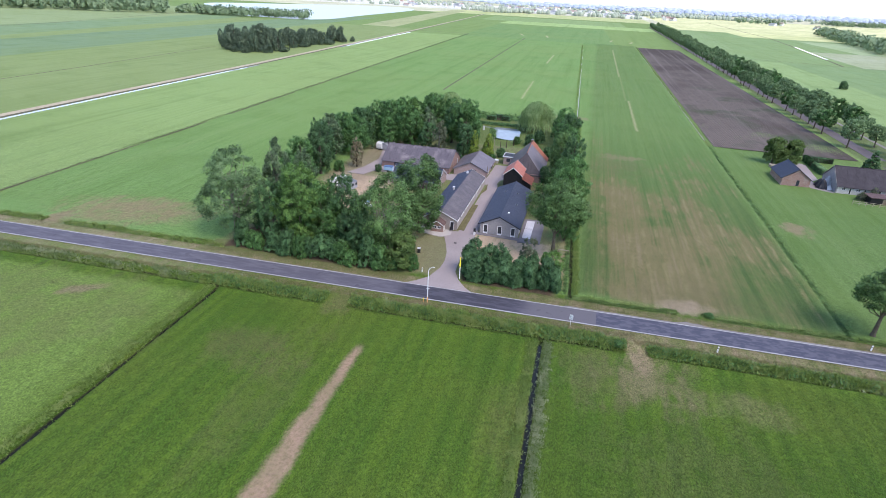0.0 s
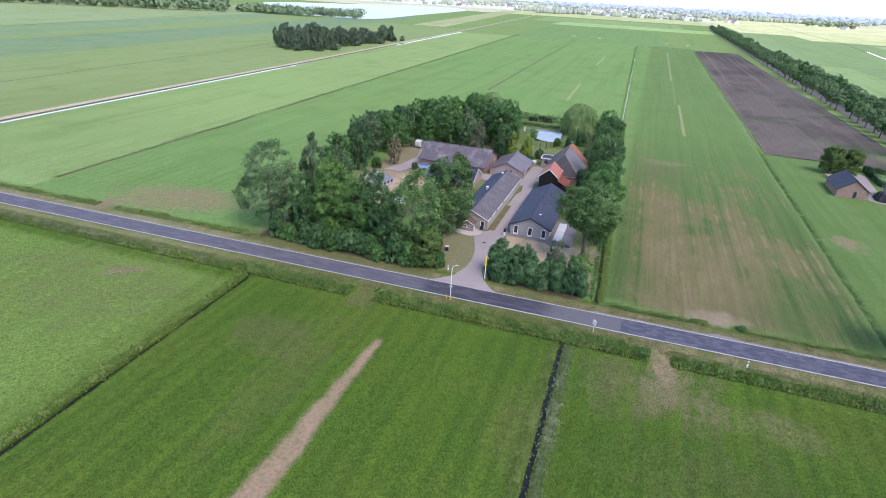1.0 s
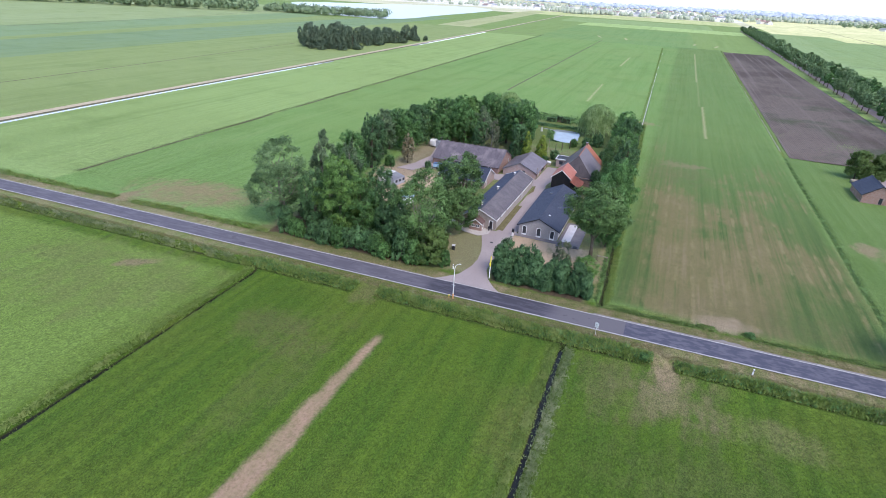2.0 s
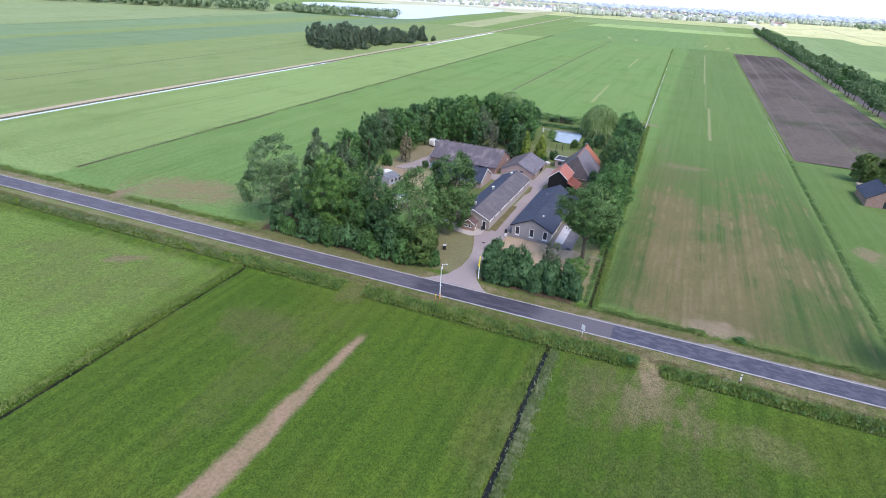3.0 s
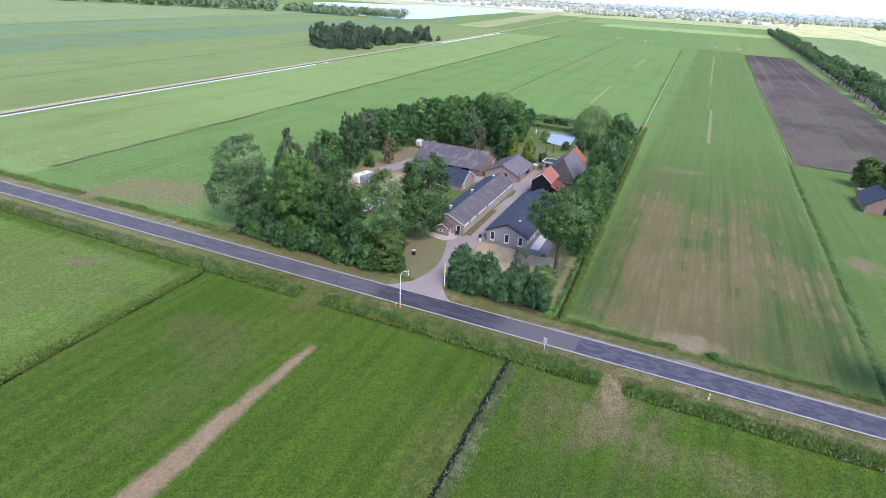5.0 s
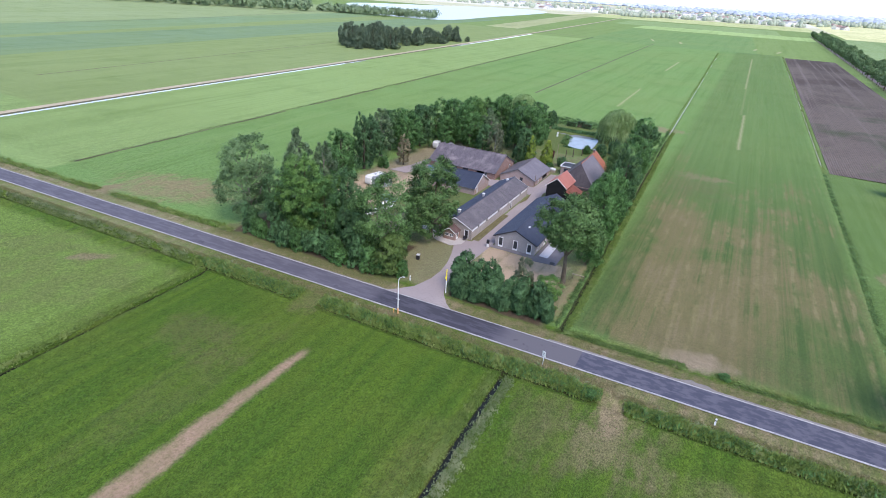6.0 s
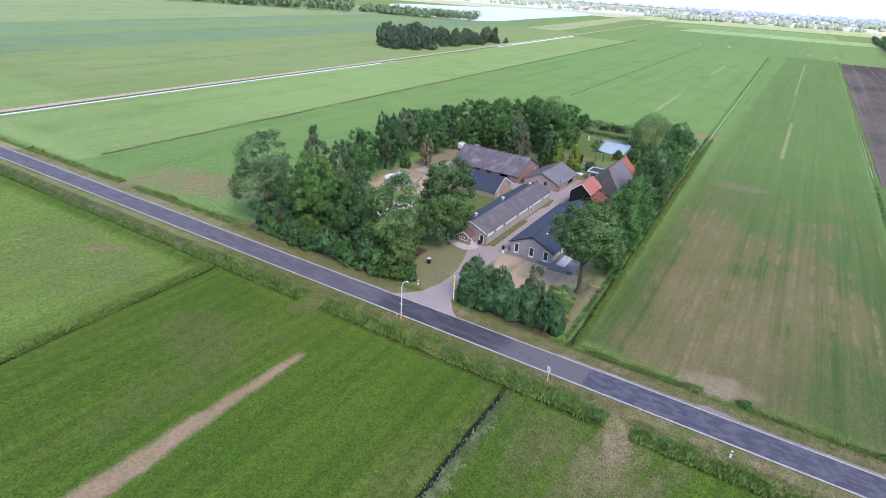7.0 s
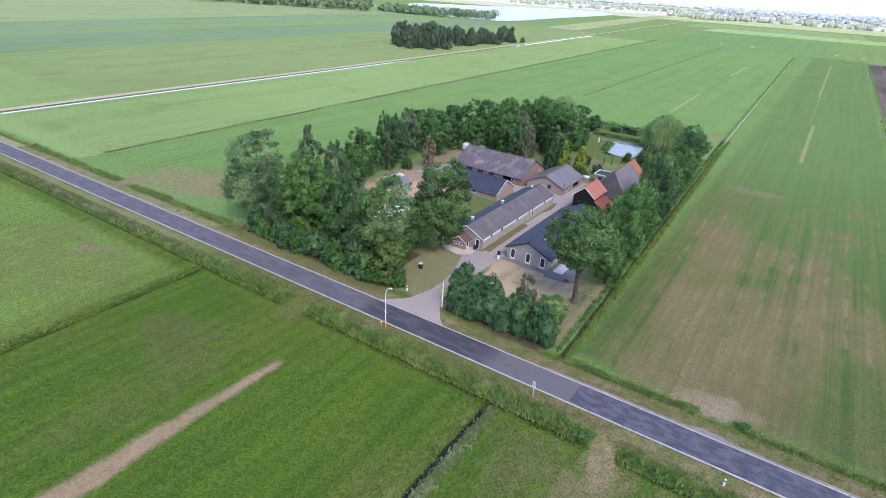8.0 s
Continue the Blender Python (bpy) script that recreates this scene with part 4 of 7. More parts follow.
def make_willow(seed, leaf_kind="willow", h=10.0, r=6.0):
    rng = np.random.default_rng(seed)
    root = thing("willow_tree", 0, 0)
    pos, nor = [], []
    for i in range(640):
        a = rng.integers(0, 26) * 2 * np.pi / 26 + rng.normal() * 0.07      # strands hang in bundles
        q = rng.uniform(0, 1) ** 0.5
        rr = r * q * (1 + 0.14 * math.sin(3 * a + seed) + 0.08 * math.sin(5 * a))
        ztop = h * (1 - 0.36 * q ** 3.0) * rng.uniform(0.92, 1.02)
        drop = rng.uniform(0.5, 0.99) * ztop * (0.35 + 0.65 * q)
        steps = int(drop / 0.2) + 3
        s = np.linspace(0, 1, steps)
        sway = rng.normal(size=2) * 0.35
        pos.append(np.stack([math.cos(a) * rr + s * (0.6 * math.cos(a) + sway[0]) + rng.normal(size=steps) * 0.07, math.sin(a) * rr + s * (0.6 * math.sin(a) + sway[1]) + rng.normal(size=steps) * 0.12, ztop - s * drop], 1))
        nor.append(np.stack([np.full(steps, math.cos(a)), np.full(steps, math.sin(a)), np.full(steps, 0.8)], 1) + rng.normal(size=(steps, 3)) * 0.5)
    pos, nor = np.concatenate(pos), np.concatenate(nor)
    me = leaf_mesh("crown", pos, nor + rng.normal(size=nor.shape) * 0.4, nor, 0.2 * rng.uniform(0.6, 1.3, len(pos)), LEAF[leaf_kind], rng, 3.2, (0, 0, -1))
    ob = new("crown", me)
    ob.parent = root
    bm = tube_bm([(0, 0, -0.1), (0.1, 0, 0.3 * h), (0.2, 0.1, 0.62 * h), (0.1, 0, 0.9 * h)], [0.5, 0.36, 0.25, 0.08], 8)
    for i in range(9):
        a = i * 0.7
        tube_bm([(0.15, 0.05, (0.35 + 0.04 * i) * h), (math.cos(a) * r * 0.4, math.sin(a) * r * 0.4, 0.8 * h), (math.cos(a) * r * 0.75, math.sin(a) * r * 0.75, 0.74 * h)], [0.18, 0.12, 0.04], 5, bm)
    part("trunk", bm, bark_mat, root)
    return root


def blades(name, spots, height, width, material, seed, label, category, per=7, spread=0.25):
    """Tall grass and weeds as one mesh of many upright blades. spots: n x 3 feet."""
    rng = np.random.default_rng(seed)
    base = np.repeat(spots, per, 0)
    n = len(base)
    hh = height * rng.uniform(0.45, 1.15, n)
    base = base + np.stack([rng.normal(size=n) * spread, rng.normal(size=n) * spread, np.full(n, -0.03)], 1)
    size = width * rng.uniform(0.6, 1.3, n)
    base[:, 2] += hh * 0.42
    facing = np.stack([rng.normal(size=n), rng.normal(size=n), rng.uniform(0.3, 1.4, n)], 1)
    me = leaf_mesh(name, base, facing, unit(facing) + np.array([0, 0, 0.7]), size, material, rng, np.clip(hh / size, 1.0, 6.0)[:, None], (0, 0, 1))
    return tagged(new(name, me), label, category, "", "stuff")


def scatter(rng, n, x0, x1, v0, v1, holes=(), slope=ROAD_SLOPE, clump=True):
    """Feet of plants in a band along the road, thinned in patches."""
    x = rng.uniform(x0, x1, n)
    v = v0 + (v1 - v0) * rng.uniform(0, 1, n) * (0.86 + 0.10 * np.sin(x * 0.33) + 0.08 * np.sin(x * 0.91 + 1) + 0.06 * np.sin(x * 2.3))
    v = np.where(((x > 14) | (x < -58)) & (v < 75), 71.1 + (v - 71.1) * 0.66, v)
    ok = np.ones(n, bool)
    for a, b in holes:
        ok &= ~((x > a) & (x < b))
    if clump:
        ok &= rng.uniform(size=n) < 0.6 + 0.5 * np.sin(x * 0.9 + v * 2) * np.sin(x * 0.37 + 2) + 0.25 * np.sin(x * 0.11)
    x, v = x[ok], v[ok]
    y = v + slope * x
    return np.stack([x, y, ground_height(x, y)], 1)


RNG = np.random.default_rng(7)
GAPS = [(12.6, 16.0), (-36.2, -32.0)]
blades("reeds", scatter(RNG, 10000, -60, 62, 71.3, 73.6, GAPS, clump=False), 0.6, 0.15, LEAF["reed"], 11, "tall green reeds and grasses in a roadside ditch", "reeds", 7, 0.16)
blades("reeds", scatter(RNG, 4200, -150, -60, 71.3, 73.4, GAPS), 0.36, 0.15, LEAF["weed"], 37, "pale green grasses in a roadside ditch", "reeds", 7, 0.2)
blades("reeds", scatter(RNG, 3000, -150, -60, 71.2, 72.4, GAPS), 0.4, 0.15, LEAF["reed"], 38, "green grasses in a roadside ditch", "reeds", 7, 0.16)
blades("reeds", scatter(RNG, 3500, -60, 62, 71.4, 73.3, GAPS), 0.7, 0.17, LEAF["mid"], 12, "dark green nettles in a roadside ditch", "weeds", 6, 0.2)
blades("ditch_grass", scatter(RNG, 3500, -150, 62, 70.35, 71.0, GAPS, clump=False), 0.3, 0.12, LEAF["tuft"], 18, "longer grass along the lip of a ditch", "grass", 5, 0.14)
blades("reeds", scatter(RNG, 4600, -150, -64, 83.2, 85.4, [(-106, -101.0)]), 0.5, 0.13, LEAF["reed"], 13, "tall green reeds and grasses in a roadside ditch", "reeds", 6, 0.2)
blades("reeds", scatter(RNG, 4200, 3, 62, 83.3, 84.7, [(21.6, 25.6)]), 0.36, 0.12, LEAF["olive"], 14, "rough grasses along the edge of a dry field", "grass", 6, 0.17)
blades("weeds", scatter(RNG, 2600, -150, 62, 71.4, 74.2, GAPS), 0.8, 0.1, LEAF["weed"], 16, "pale flowering weeds beside a roadside ditch", "weeds", 4, 0.2)
blades("weeds", scatter(RNG, 1800, -150, -64, 83.0, 85.2, [(-106, -101.0)]), 0.5, 0.1, LEAF["weed"], 36, "pale flowering weeds along a field edge", "weeds", 5, 0.2)
blades("weeds", scatter(RNG, 160, 38, 62, 70.9, 72.6), 0.8, 0.16, LEAF["weed"], 15, "pale flowering weeds in a roadside ditch", "weeds", 6, 0.25)
blades("verge_grass", scatter(RNG, 7000, -150, 62, 73.5, 75.5, clump=False), 0.2, 0.1, LEAF["straw"], 17, "dry uneven grass of the road verge", "grass", 4, 0.16)
blades("verge_grass", scatter(RNG, 6000, -150, 62, 80.8, 83.4, [(-25.5, -12.0)], clump=False), 0.18, 0.1, LEAF["straw"], 19, "dry uneven grass of the road verge", "grass", 4, 0.16)

gr = np.random.default_rng(99)
gn = 100000
gxx, gyy = gr.uniform(-62, 62, gn), 20 + 50 * gr.uniform(0, 1, gn) ** 0.85
dry = ((gxx - 15) / 14) ** 2 + ((gyy - 65) / 7) ** 2 < 1 + 0.5 * np.sin(gxx) * np.sin(gyy)
ok = ~(dry & (gr.uniform(size=gn) < 0.8)) & ~((np.abs(gxx + 25.75) < 1.9 - (gyy - 32) * 0.036) & (gyy < 60.5))
blades("meadow_tufts", np.stack([gxx, gyy, ground_height(gxx, gyy)], 1)[ok], 0.15, 0.16, LEAF["tuft"], 31, "short mown grass tufts of the near meadow", "grass", 1, 0.1)


def along(rng, n, x0, y0, x1, y1, half):
    t = rng.uniform(0, 1, n)
    side = rng.normal(size=n) * half
    x, y = x0 + (x1 - x0) * t + side, y0 + (y1 - y0) * t
    return np.stack([x, y, ground_height(x, y)], 1)


blades("ditch_weeds", along(RNG, 1900, -0.1, 10, -1.15, 70, 0.35), 0.35, 0.13, LEAF["reed"], 21, "rough grass along the edge of a ditch", "weeds", 6, 0.2)
blades("ditch_weeds", along(RNG, 1900, 2.15, 10, 1.15, 70, 0.4), 0.35, 0.13, LEAF["weed"], 22, "pale weeds along the edge of a ditch", "weeds", 6, 0.2)
blades("ditch_weeds", along(RNG, 1700, -54.8, 5, -57.0, 68, 0.4), 0.4, 0.14, LEAF["reed"], 23, "rough grass along the edge of a ditch", "weeds", 6, 0.2)
blades("ditch_weeds", along(RNG, 4200, 4.6, 85, -0.05, 240, 0.32), 0.28, 0.13, LEAF["reed"], 24, "dense weeds along a field ditch beside the trees", "weeds", 6, 0.2)
blades("ditch_weeds", along(RNG, 3000, 2.8, 85, -1.85, 240, 0.22), 0.3, 0.13, LEAF["fresh"], 33, "dense weeds along a field ditch beside the trees", "weeds", 6, 0.2)
blades("ditch_weeds", along(RNG, 2600, 48.2, 87, 48.2, 214, 0.4), 0.24, 0.14, LEAF["fresh"], 25, "dense weeds along a field ditch", "weeds", 6, 0.25)
blades("ditch_weeds", along(RNG, 900, 48.4, 214, 48.4, 690, 0.35), 0.5, 0.25, LEAF["reed"], 26, "rough grass along a field ditch", "weeds", 5, 0.3)
blades("ditch_weeds", along(RNG, 800, -1.9, 240, -11.0, 668, 0.3), 0.4, 0.22, LEAF["reed"], 27, "rough grass along a field ditch", "weeds", 5, 0.3)
blades("ditch_weeds", along(RNG, 2200, -130.4, 88, -158.5, 731, 0.55), 0.35, 0.25, LEAF["weed"], 28, "rough grass along a field ditch", "weeds", 5, 0.3)

# dark leaf colour here also stands in for the bank's dark reflection
blades("pond_reeds", along(RNG, 1500, -40, 213.6, -20, 214.4, 0.2) + np.stack([np.zeros(1500), RNG.normal(size=1500) * 0.6, np.zeros(1500)], 1), 1.0, 0.22, LEAF["dark"], 30, "reeds along the far bank of the pond, darkened for its reflection", "reeds", 6, 0.3)
blades("pond_weeds", along(RNG, 700, -31.4, 207, -29.6, 193.5, 0.5), 0.8, 0.22, LEAF["fresh"], 34, "lush green plants on the bank of the pond", "weeds", 6, 0.3)
blades("pond_weeds", along(RNG, 500, -28.5, 190.6, -19.5, 191.6, 0.5), 0.5, 0.2, LEAF["dark"], 35, "dark plants on the near bank of the pond", "weeds", 6, 0.3)
blades("garden_weeds", along(RNG, 2200, -47, 230, -19, 229, 0.1) + np.stack([np.zeros(2200), RNG.normal(size=2200) * 2.8, np.zeros(2200)], 1), 0.6, 0.35, LEAF["fresh"], 29, "rank green growth at the end of the garden", "weeds", 5, 0.3)

# kinds of trees: built once, then copied
KINDS = {
    "ash": make_tree("ash", "ash", 18, 5.8, 2.2, "round", 95, 120, 0.205, 3, pale_bark_mat, 30, "ash_tree", 0.18, density=2.2),
    "ashlow": make_tree("ashlow", "fresh", 16, 5.8, 1.2, "round", 110, 120, 0.21, 6, pale_bark_mat, 24, "ash_tree", 0.22, density=1.95),
    "grey": make_tree("grey", "grey", 17, 4.0, 3.0, "tall", 95, 105, 0.215, 9, pale_bark_mat, 12, "poplar_tree", 0.2, density=1.95),
    "dark": make_tree("dark", "dark", 15, 4.6, 1.2, "tall", 100, 108, 0.218, 5, None, 10, "maple_tree", density=1.95),
    "lime": make_tree("lime", "lime", 17, 5.0, 1.5, "round", 120, 130, 0.211, 8, None, 11, "lime_tree", density=1.95),
    "mid": make_tree("mid", "mid", 15, 5.4, 1.5, "round", 120, 110, 0.222, 13, None, 12, "oak_tree", density=1.95),
    "oakhigh": make_tree("oakhigh", "fresh", 16, 5.2, 1.3, "round", 135, 115, 0.222, 15, None, 14, "oak_tree", 0.15, density=1.95),
    "oakstem": make_tree("oakstem", "fresh", 16, 5.2, 6.8, "round", 120, 110, 0.222, 16, None, 16, "oak_tree", 0.15, density=1.95),
    "midtall": make_tree("midtall", "mid", 15, 4.3, 0.8, "tall", 100, 108, 0.218, 17, None, 10, "alder_tree", density=1.95),
    "birch": make_tree("birch", "birch", 11, 2.8, 1.0, "tall", 75, 70, 0.203, 19, pale_bark_mat, 12, "birch_tree", 0.3, density=1.95),
    "brown": make_tree("brown", "brown", 9, 2.4, 0.8, "tall", 60, 60, 0.203, 23, None, 12, "withered_tree", 0.35, density=1.95),
    "yellow": make_tree("yellow", "yellow", 9, 2.3, 0.2, "cone", 90, 80, 0.203, 29, None, 4, "golden_conifer", density=1.95),
    "blue": make_tree("blue", "dark", 9, 2.4, 0.2, "cone", 90, 80, 0.203, 31, None, 4, "dark_conifer", density=1.95),
    "laurel": make_tree("laurel", "laurel", 6, 2.6, 0.0, "shrub", 120, 66, 0.185, 37, None, 8, "shrub", density=2.1, upright=0.35),
    "bush": make_tree("bush", "mid", 4, 2.2, 0.0, "shrub", 70, 60, 0.22, 41, None, 6, "bush"),
    "darkbush": make_tree("darkbush", "dark", 5, 2.6, 0.0, "shrub", 75, 60, 0.23, 43, None, 6, "bush"),
    "copper": make_tree("copper", "copper", 3, 1.9, 0.0, "shrub", 45, 45, 0.26, 45, None, 5, "shrub"),
    "olive": make_tree("olive", "olive", 7, 3.4, 0.2, "shrub", 75, 85, 0.234, 47, None, 7, "shrub", density=1.95),
    "avenue": make_tree("avenue", "avenue", 13, 4.6, 4.0, "round", 65, 42, 0.46, 53, None, 7, "avenue_tree", density=1.95),
    "avenue2": make_tree("avenue2", "mid", 13, 4.4, 4.0, "round", 65, 42, 0.46, 59, None, 7, "avenue_tree", density=1.95),
    "avenuefar": make_tree("avenuefar", "avenue", 13, 4.8, 3.0, "round", 40, 24, 0.9, 61, None, 4, "avenue_tree", density=1.9),
    "copse": make_tree("copse", "wood", 14, 6.0, 0.0, "tall", 60, 40, 0.66, 67, None, 5, "woodland_tree", density=1.95),
    "copsedark": make_tree("copsedark", "wood", 14, 6.0, 0.0, "round", 60, 40, 0.66, 71, None, 5, "woodland_tree", density=1.95),
}
for far_kind, (leaf_kind, h, r, foot, form, clumps, per, leaf, seed, bark, limbs, name) in {
    "mid": ("mid", 15, 5.4, 1.0, "round", 120, 110, 0.31, 83, None, 10, "oak_tree"),
    "dark": ("dark", 15, 4.6, 0.8, "tall", 100, 108, 0.31, 85, None, 10, "maple_tree"),
    "midtall": ("mid", 15, 4.3, 0.8, "tall", 100, 108, 0.31, 87, None, 10, "alder_tree"),
    "lime": ("lime", 17, 5.0, 1.0, "round", 110, 120, 0.31, 89, None, 10, "lime_tree"),
}.items():
    KINDS[far_kind + "_behind"] = make_tree(far_kind, leaf_kind, h, r, foot, form, clumps, per, leaf, seed, bark, limbs, name, 0.12, density=1.05)
FORMS = {"ash": (18, 5.8), "ashlow": (16, 5.8), "grey": (17, 4.0), "oakhigh": (16, 5.2), "oakstem": (16, 5.2), "dark": (15, 4.6), "lime": (17, 5.0), "mid": (15, 5.4), "midtall": (15, 4.3), "birch": (11, 2.8), "brown": (9, 2.4), "yellow": (9, 2.3), "blue": (9, 2.4),
         "laurel": (6, 2.6), "bush": (4, 2.2), "darkbush": (5, 2.6), "olive": (7, 3.4), "copper": (3, 1.9), "avenue": (13, 4.6), "avenue2": (13, 4.4), "avenuefar": (13, 4.8), "copse": (14, 6.0), "copsedark": (14, 6.0)}
FORMS |= {k + "_behind": FORMS[k] for k in ("mid", "dark", "midtall", "lime")}
TREE_LABEL = {
    "ash": ("tall ash tree with a pale trunk and open light crown", "tree"), "dark": ("tall maple tree with dense dark green leaves", "tree"),
    "ashlow": ("light green ash tree with pale limbs and an open crown", "tree"), "grey": ("slender poplar tree with thin grey-green leaves", "tree"),
    "lime": ("tall lime tree with fresh bright green leaves", "tree"), "mid": ("broad leafy oak tree with a rounded crown", "tree"),
    "oakhigh": ("broad leafy oak tree with a full low crown", "tree"),
    "oakstem": ("leafy oak tree on a tall bare stem", "tree"),
    "midtall": ("slender alder tree with mid green leaves", "tree"), "birch": ("thin birch tree with sparse greyish leaves", "tree"),
    "brown": ("half withered tree with thin brownish leaves", "tree"), "yellow": ("golden yellow garden conifer shaped like a cone", "conifer"),
    "blue": ("dark green garden conifer shaped like a cone", "conifer"), "laurel": ("dense upright evergreen shrub beside the drive", "shrub"),
    "bush": ("leafy green bush under the trees", "bush"), "darkbush": ("dark leafy bush under the trees", "bush"), "olive": ("olive green rounded shrub by the road", "shrub"),
    "copper": ("rounded garden shrub with dark red leaves", "shrub"),
    "avenue": ("roadside tree of an avenue with a rounded crown", "tree"), "avenue2": ("dark roadside tree of an avenue", "tree"), "avenuefar": ("distant roadside tree of an avenue", "tree"),
    "copse": ("tree of a small wood among fields", "tree"), "copsedark": ("dark tree of a small wood among fields", "tree"),
}
TREE_LABEL |= {k + "_behind": TREE_LABEL[k] for k in ("mid", "dark", "midtall", "lime")}
USED = set()
TURN = random.Random(4)


def plant(kind, x, y, h, r=None, group=""):
    """Puts a tree of a kind at x, y with that height and crown radius."""
    if y > 146 and kind + "_behind" in KINDS:
        kind += "_behind"
    h0, r0 = FORMS[kind]
    r = r or r0 * h / h0
    m = pose(x, y, float(ground_height(np.array(x), np.array(y))) - 0.05, 0, 0, TURN.uniform(0, 360)) @ Matrix.Diagonal((r / r0 / 1.16, r / r0 / 1.16, h / h0, 1))
    if kind in USED:
        ob = copy_thing(KINDS[kind], m)
    else:
        ob = KINDS[kind]
        ob.matrix_basis = m
        USED.add(kind)
        label, category = TREE_LABEL[kind]
        tagged(ob, label, category)
        return tagged(ob, "", "", group)
    # the first of a kind carries its own scale: set the copy's pose whole
    ob.matrix_basis = m
    if group:
        ob["group"] = group
    elif "group" in ob:
        del ob["group"]
    return ob


G = "trees along the road front"
for kind, x, y, h, r in (
    ("ash", -64.6, 87.4, 18.8, 7.6), ("grey", -60.5, 97.5, 18.8, 4.0), ("grey", -55.5, 100.5, 16.0, 3.8), ("lime", -49.2, 86.5, 18.2, 5.0), ("dark", -55.6, 87.0, 13.0, 4.2),
    ("dark", -51.5, 91.5, 13.5, 4.0), ("mid", -45.5, 88.5, 13.5, 4.2), ("dark", -41.8, 90.5, 15.0, 5.0), ("dark", -38.0, 87.2, 11.0, 4.0), ("ashlow", -32.6, 89.6, 16.8, 6.9),
    ("oakhigh", -29.6, 102.0, 16.8, 6.9), ("dark", -35.8, 87.0, 9.5, 3.4), ("lime", -46.5, 92.5, 13.0, 4.0),
):
    plant(kind, x, y, h, r, G)
for kind, x, y, h, r in (
    ("bush", -33.4, 96.9, 3.8, 2.5), ("darkbush", -36.3, 94.0, 3.5, 2.9), ("darkbush", -60.6, 83.8, 5.6, 2.4), ("bush", -56.5, 82.6, 3.9, 1.6), ("darkbush", -53.2, 83.5, 3.9, 2.6), ("darkbush", -49.7, 82.3, 5.7, 2.3), ("bush", -47.3, 82.4, 5.0, 2.2), ("darkbush", -43.6, 83.8, 4.8, 2.6),
    ("darkbush", -41.0, 83.7, 4.5, 2.8), ("bush", -37.0, 82.6, 3.1, 2.1), ("darkbush", -33.8, 83.4, 6.5, 2.4), ("bush", -31.5, 83.2, 5.4, 2.7), ("olive", -27.4, 84.8, 7.8, 4.0), ("bush", -29.5, 83.5, 3.1, 2.2),
    ("bush", -25.4, 84.6, 3.6, 1.6), ("darkbush", -61.8, 91.7, 3.8, 2.3), ("bush", -39.2, 83.2, 4.4, 2.4), ("darkbush", -45.6, 83.0, 4.2, 2.4), ("darkbush", -51.6, 82.8, 4.4, 2.3), ("bush", -58.4, 83.2, 3.8, 2.1),
):
    plant(kind, x, y, h, r, "bushes along the road front")
for kind, x, y, h, r in (
    ("midtall", -68.5, 122, 13.2, 5.1), ("dark", -67, 130, 15.0, 4.9), ("dark", -69.5, 136.5, 13.0, 4.6), ("grey", -70.5, 143, 14.4, 4.6), ("dark", -72, 150, 13.2, 4.6), ("midtall", -72.5, 157, 12.6, 4.6),
    ("mid", -66.5, 152, 12.0, 4.9), ("dark", -67, 160, 13.2, 5.1), ("dark", -71, 165, 12.8, 5.1), ("mid", -68, 172, 12.4, 5.1), ("dark", -66.5, 178, 13.0, 5.1), ("brown", -60.5, 140, 9.0, 2.4), ("bush", -63.5, 134.5, 3.4, 2.2), ("midtall", -64.5, 115, 10.0, 4.1),
):
    plant(kind, x, y, h, r, "trees along the west edge")
for kind, x, y, h, r in (
    ("mid", -60, 171, 13.6, 4.4), ("mid", -53, 167, 13.4, 4.8), ("lime", -55, 177, 14.6, 5.0), ("mid", -60.5, 185, 12.6, 4.6), ("grey", -48.5, 172, 13.0, 4.2), ("mid", -50, 184, 14.4, 5.0),
    ("midtall", -54, 196, 14.0, 4.6), ("midtall", -62, 199, 11.5, 4.0), ("dark", -41.5, 178, 14.6, 5.2), ("mid", -36, 174, 15.2, 5.6), ("mid", -44, 190, 13.0, 4.8), ("mid", -37.5, 187, 11.0, 4.0),
    ("birch", -41.3, 160.5, 11.6, 2.9), ("dark", -46.5, 163, 10.5, 3.6), ("dark", -57, 210, 11.0, 4.6), ("dark", -47, 212, 10.0, 4.2), ("mid", -65, 190, 11.0, 4.2), ("dark", -33.5, 167, 10.5, 3.6),
    ("darkbush", -39, 196, 6.5, 3.4), ("darkbush", -42, 217, 6.0, 3.2), ("mid", -59, 163.5, 10.0, 3.6),
):
    plant(kind, x, y, h, r, "wood behind the farm")
for kind, x, y, h, r in (
    ("copper", -28.2, 174.0, 2.8, 1.9), ("blue", -33.6, 160.0, 8.8, 2.4), ("yellow", -29.9, 160.4, 9.6, 2.1), ("yellow", -25.9, 163.4, 8.4, 2.6), ("blue", -31.5, 161.5, 7.4, 1.8), ("bush", -24.2, 161.2, 2.6, 1.8), ("darkbush", -22.4, 168, 3.0, 2.0),
    ("bush", -20, 186.5, 3.0, 1.8), ("darkbush", -15.2, 186, 4.2, 2.6), ("darkbush", -12.5, 192, 4.6, 2.6), ("bush", -27.8, 171, 3.2, 1.8),
):
    plant(kind, x, y, h, r, "garden conifers and bushes")
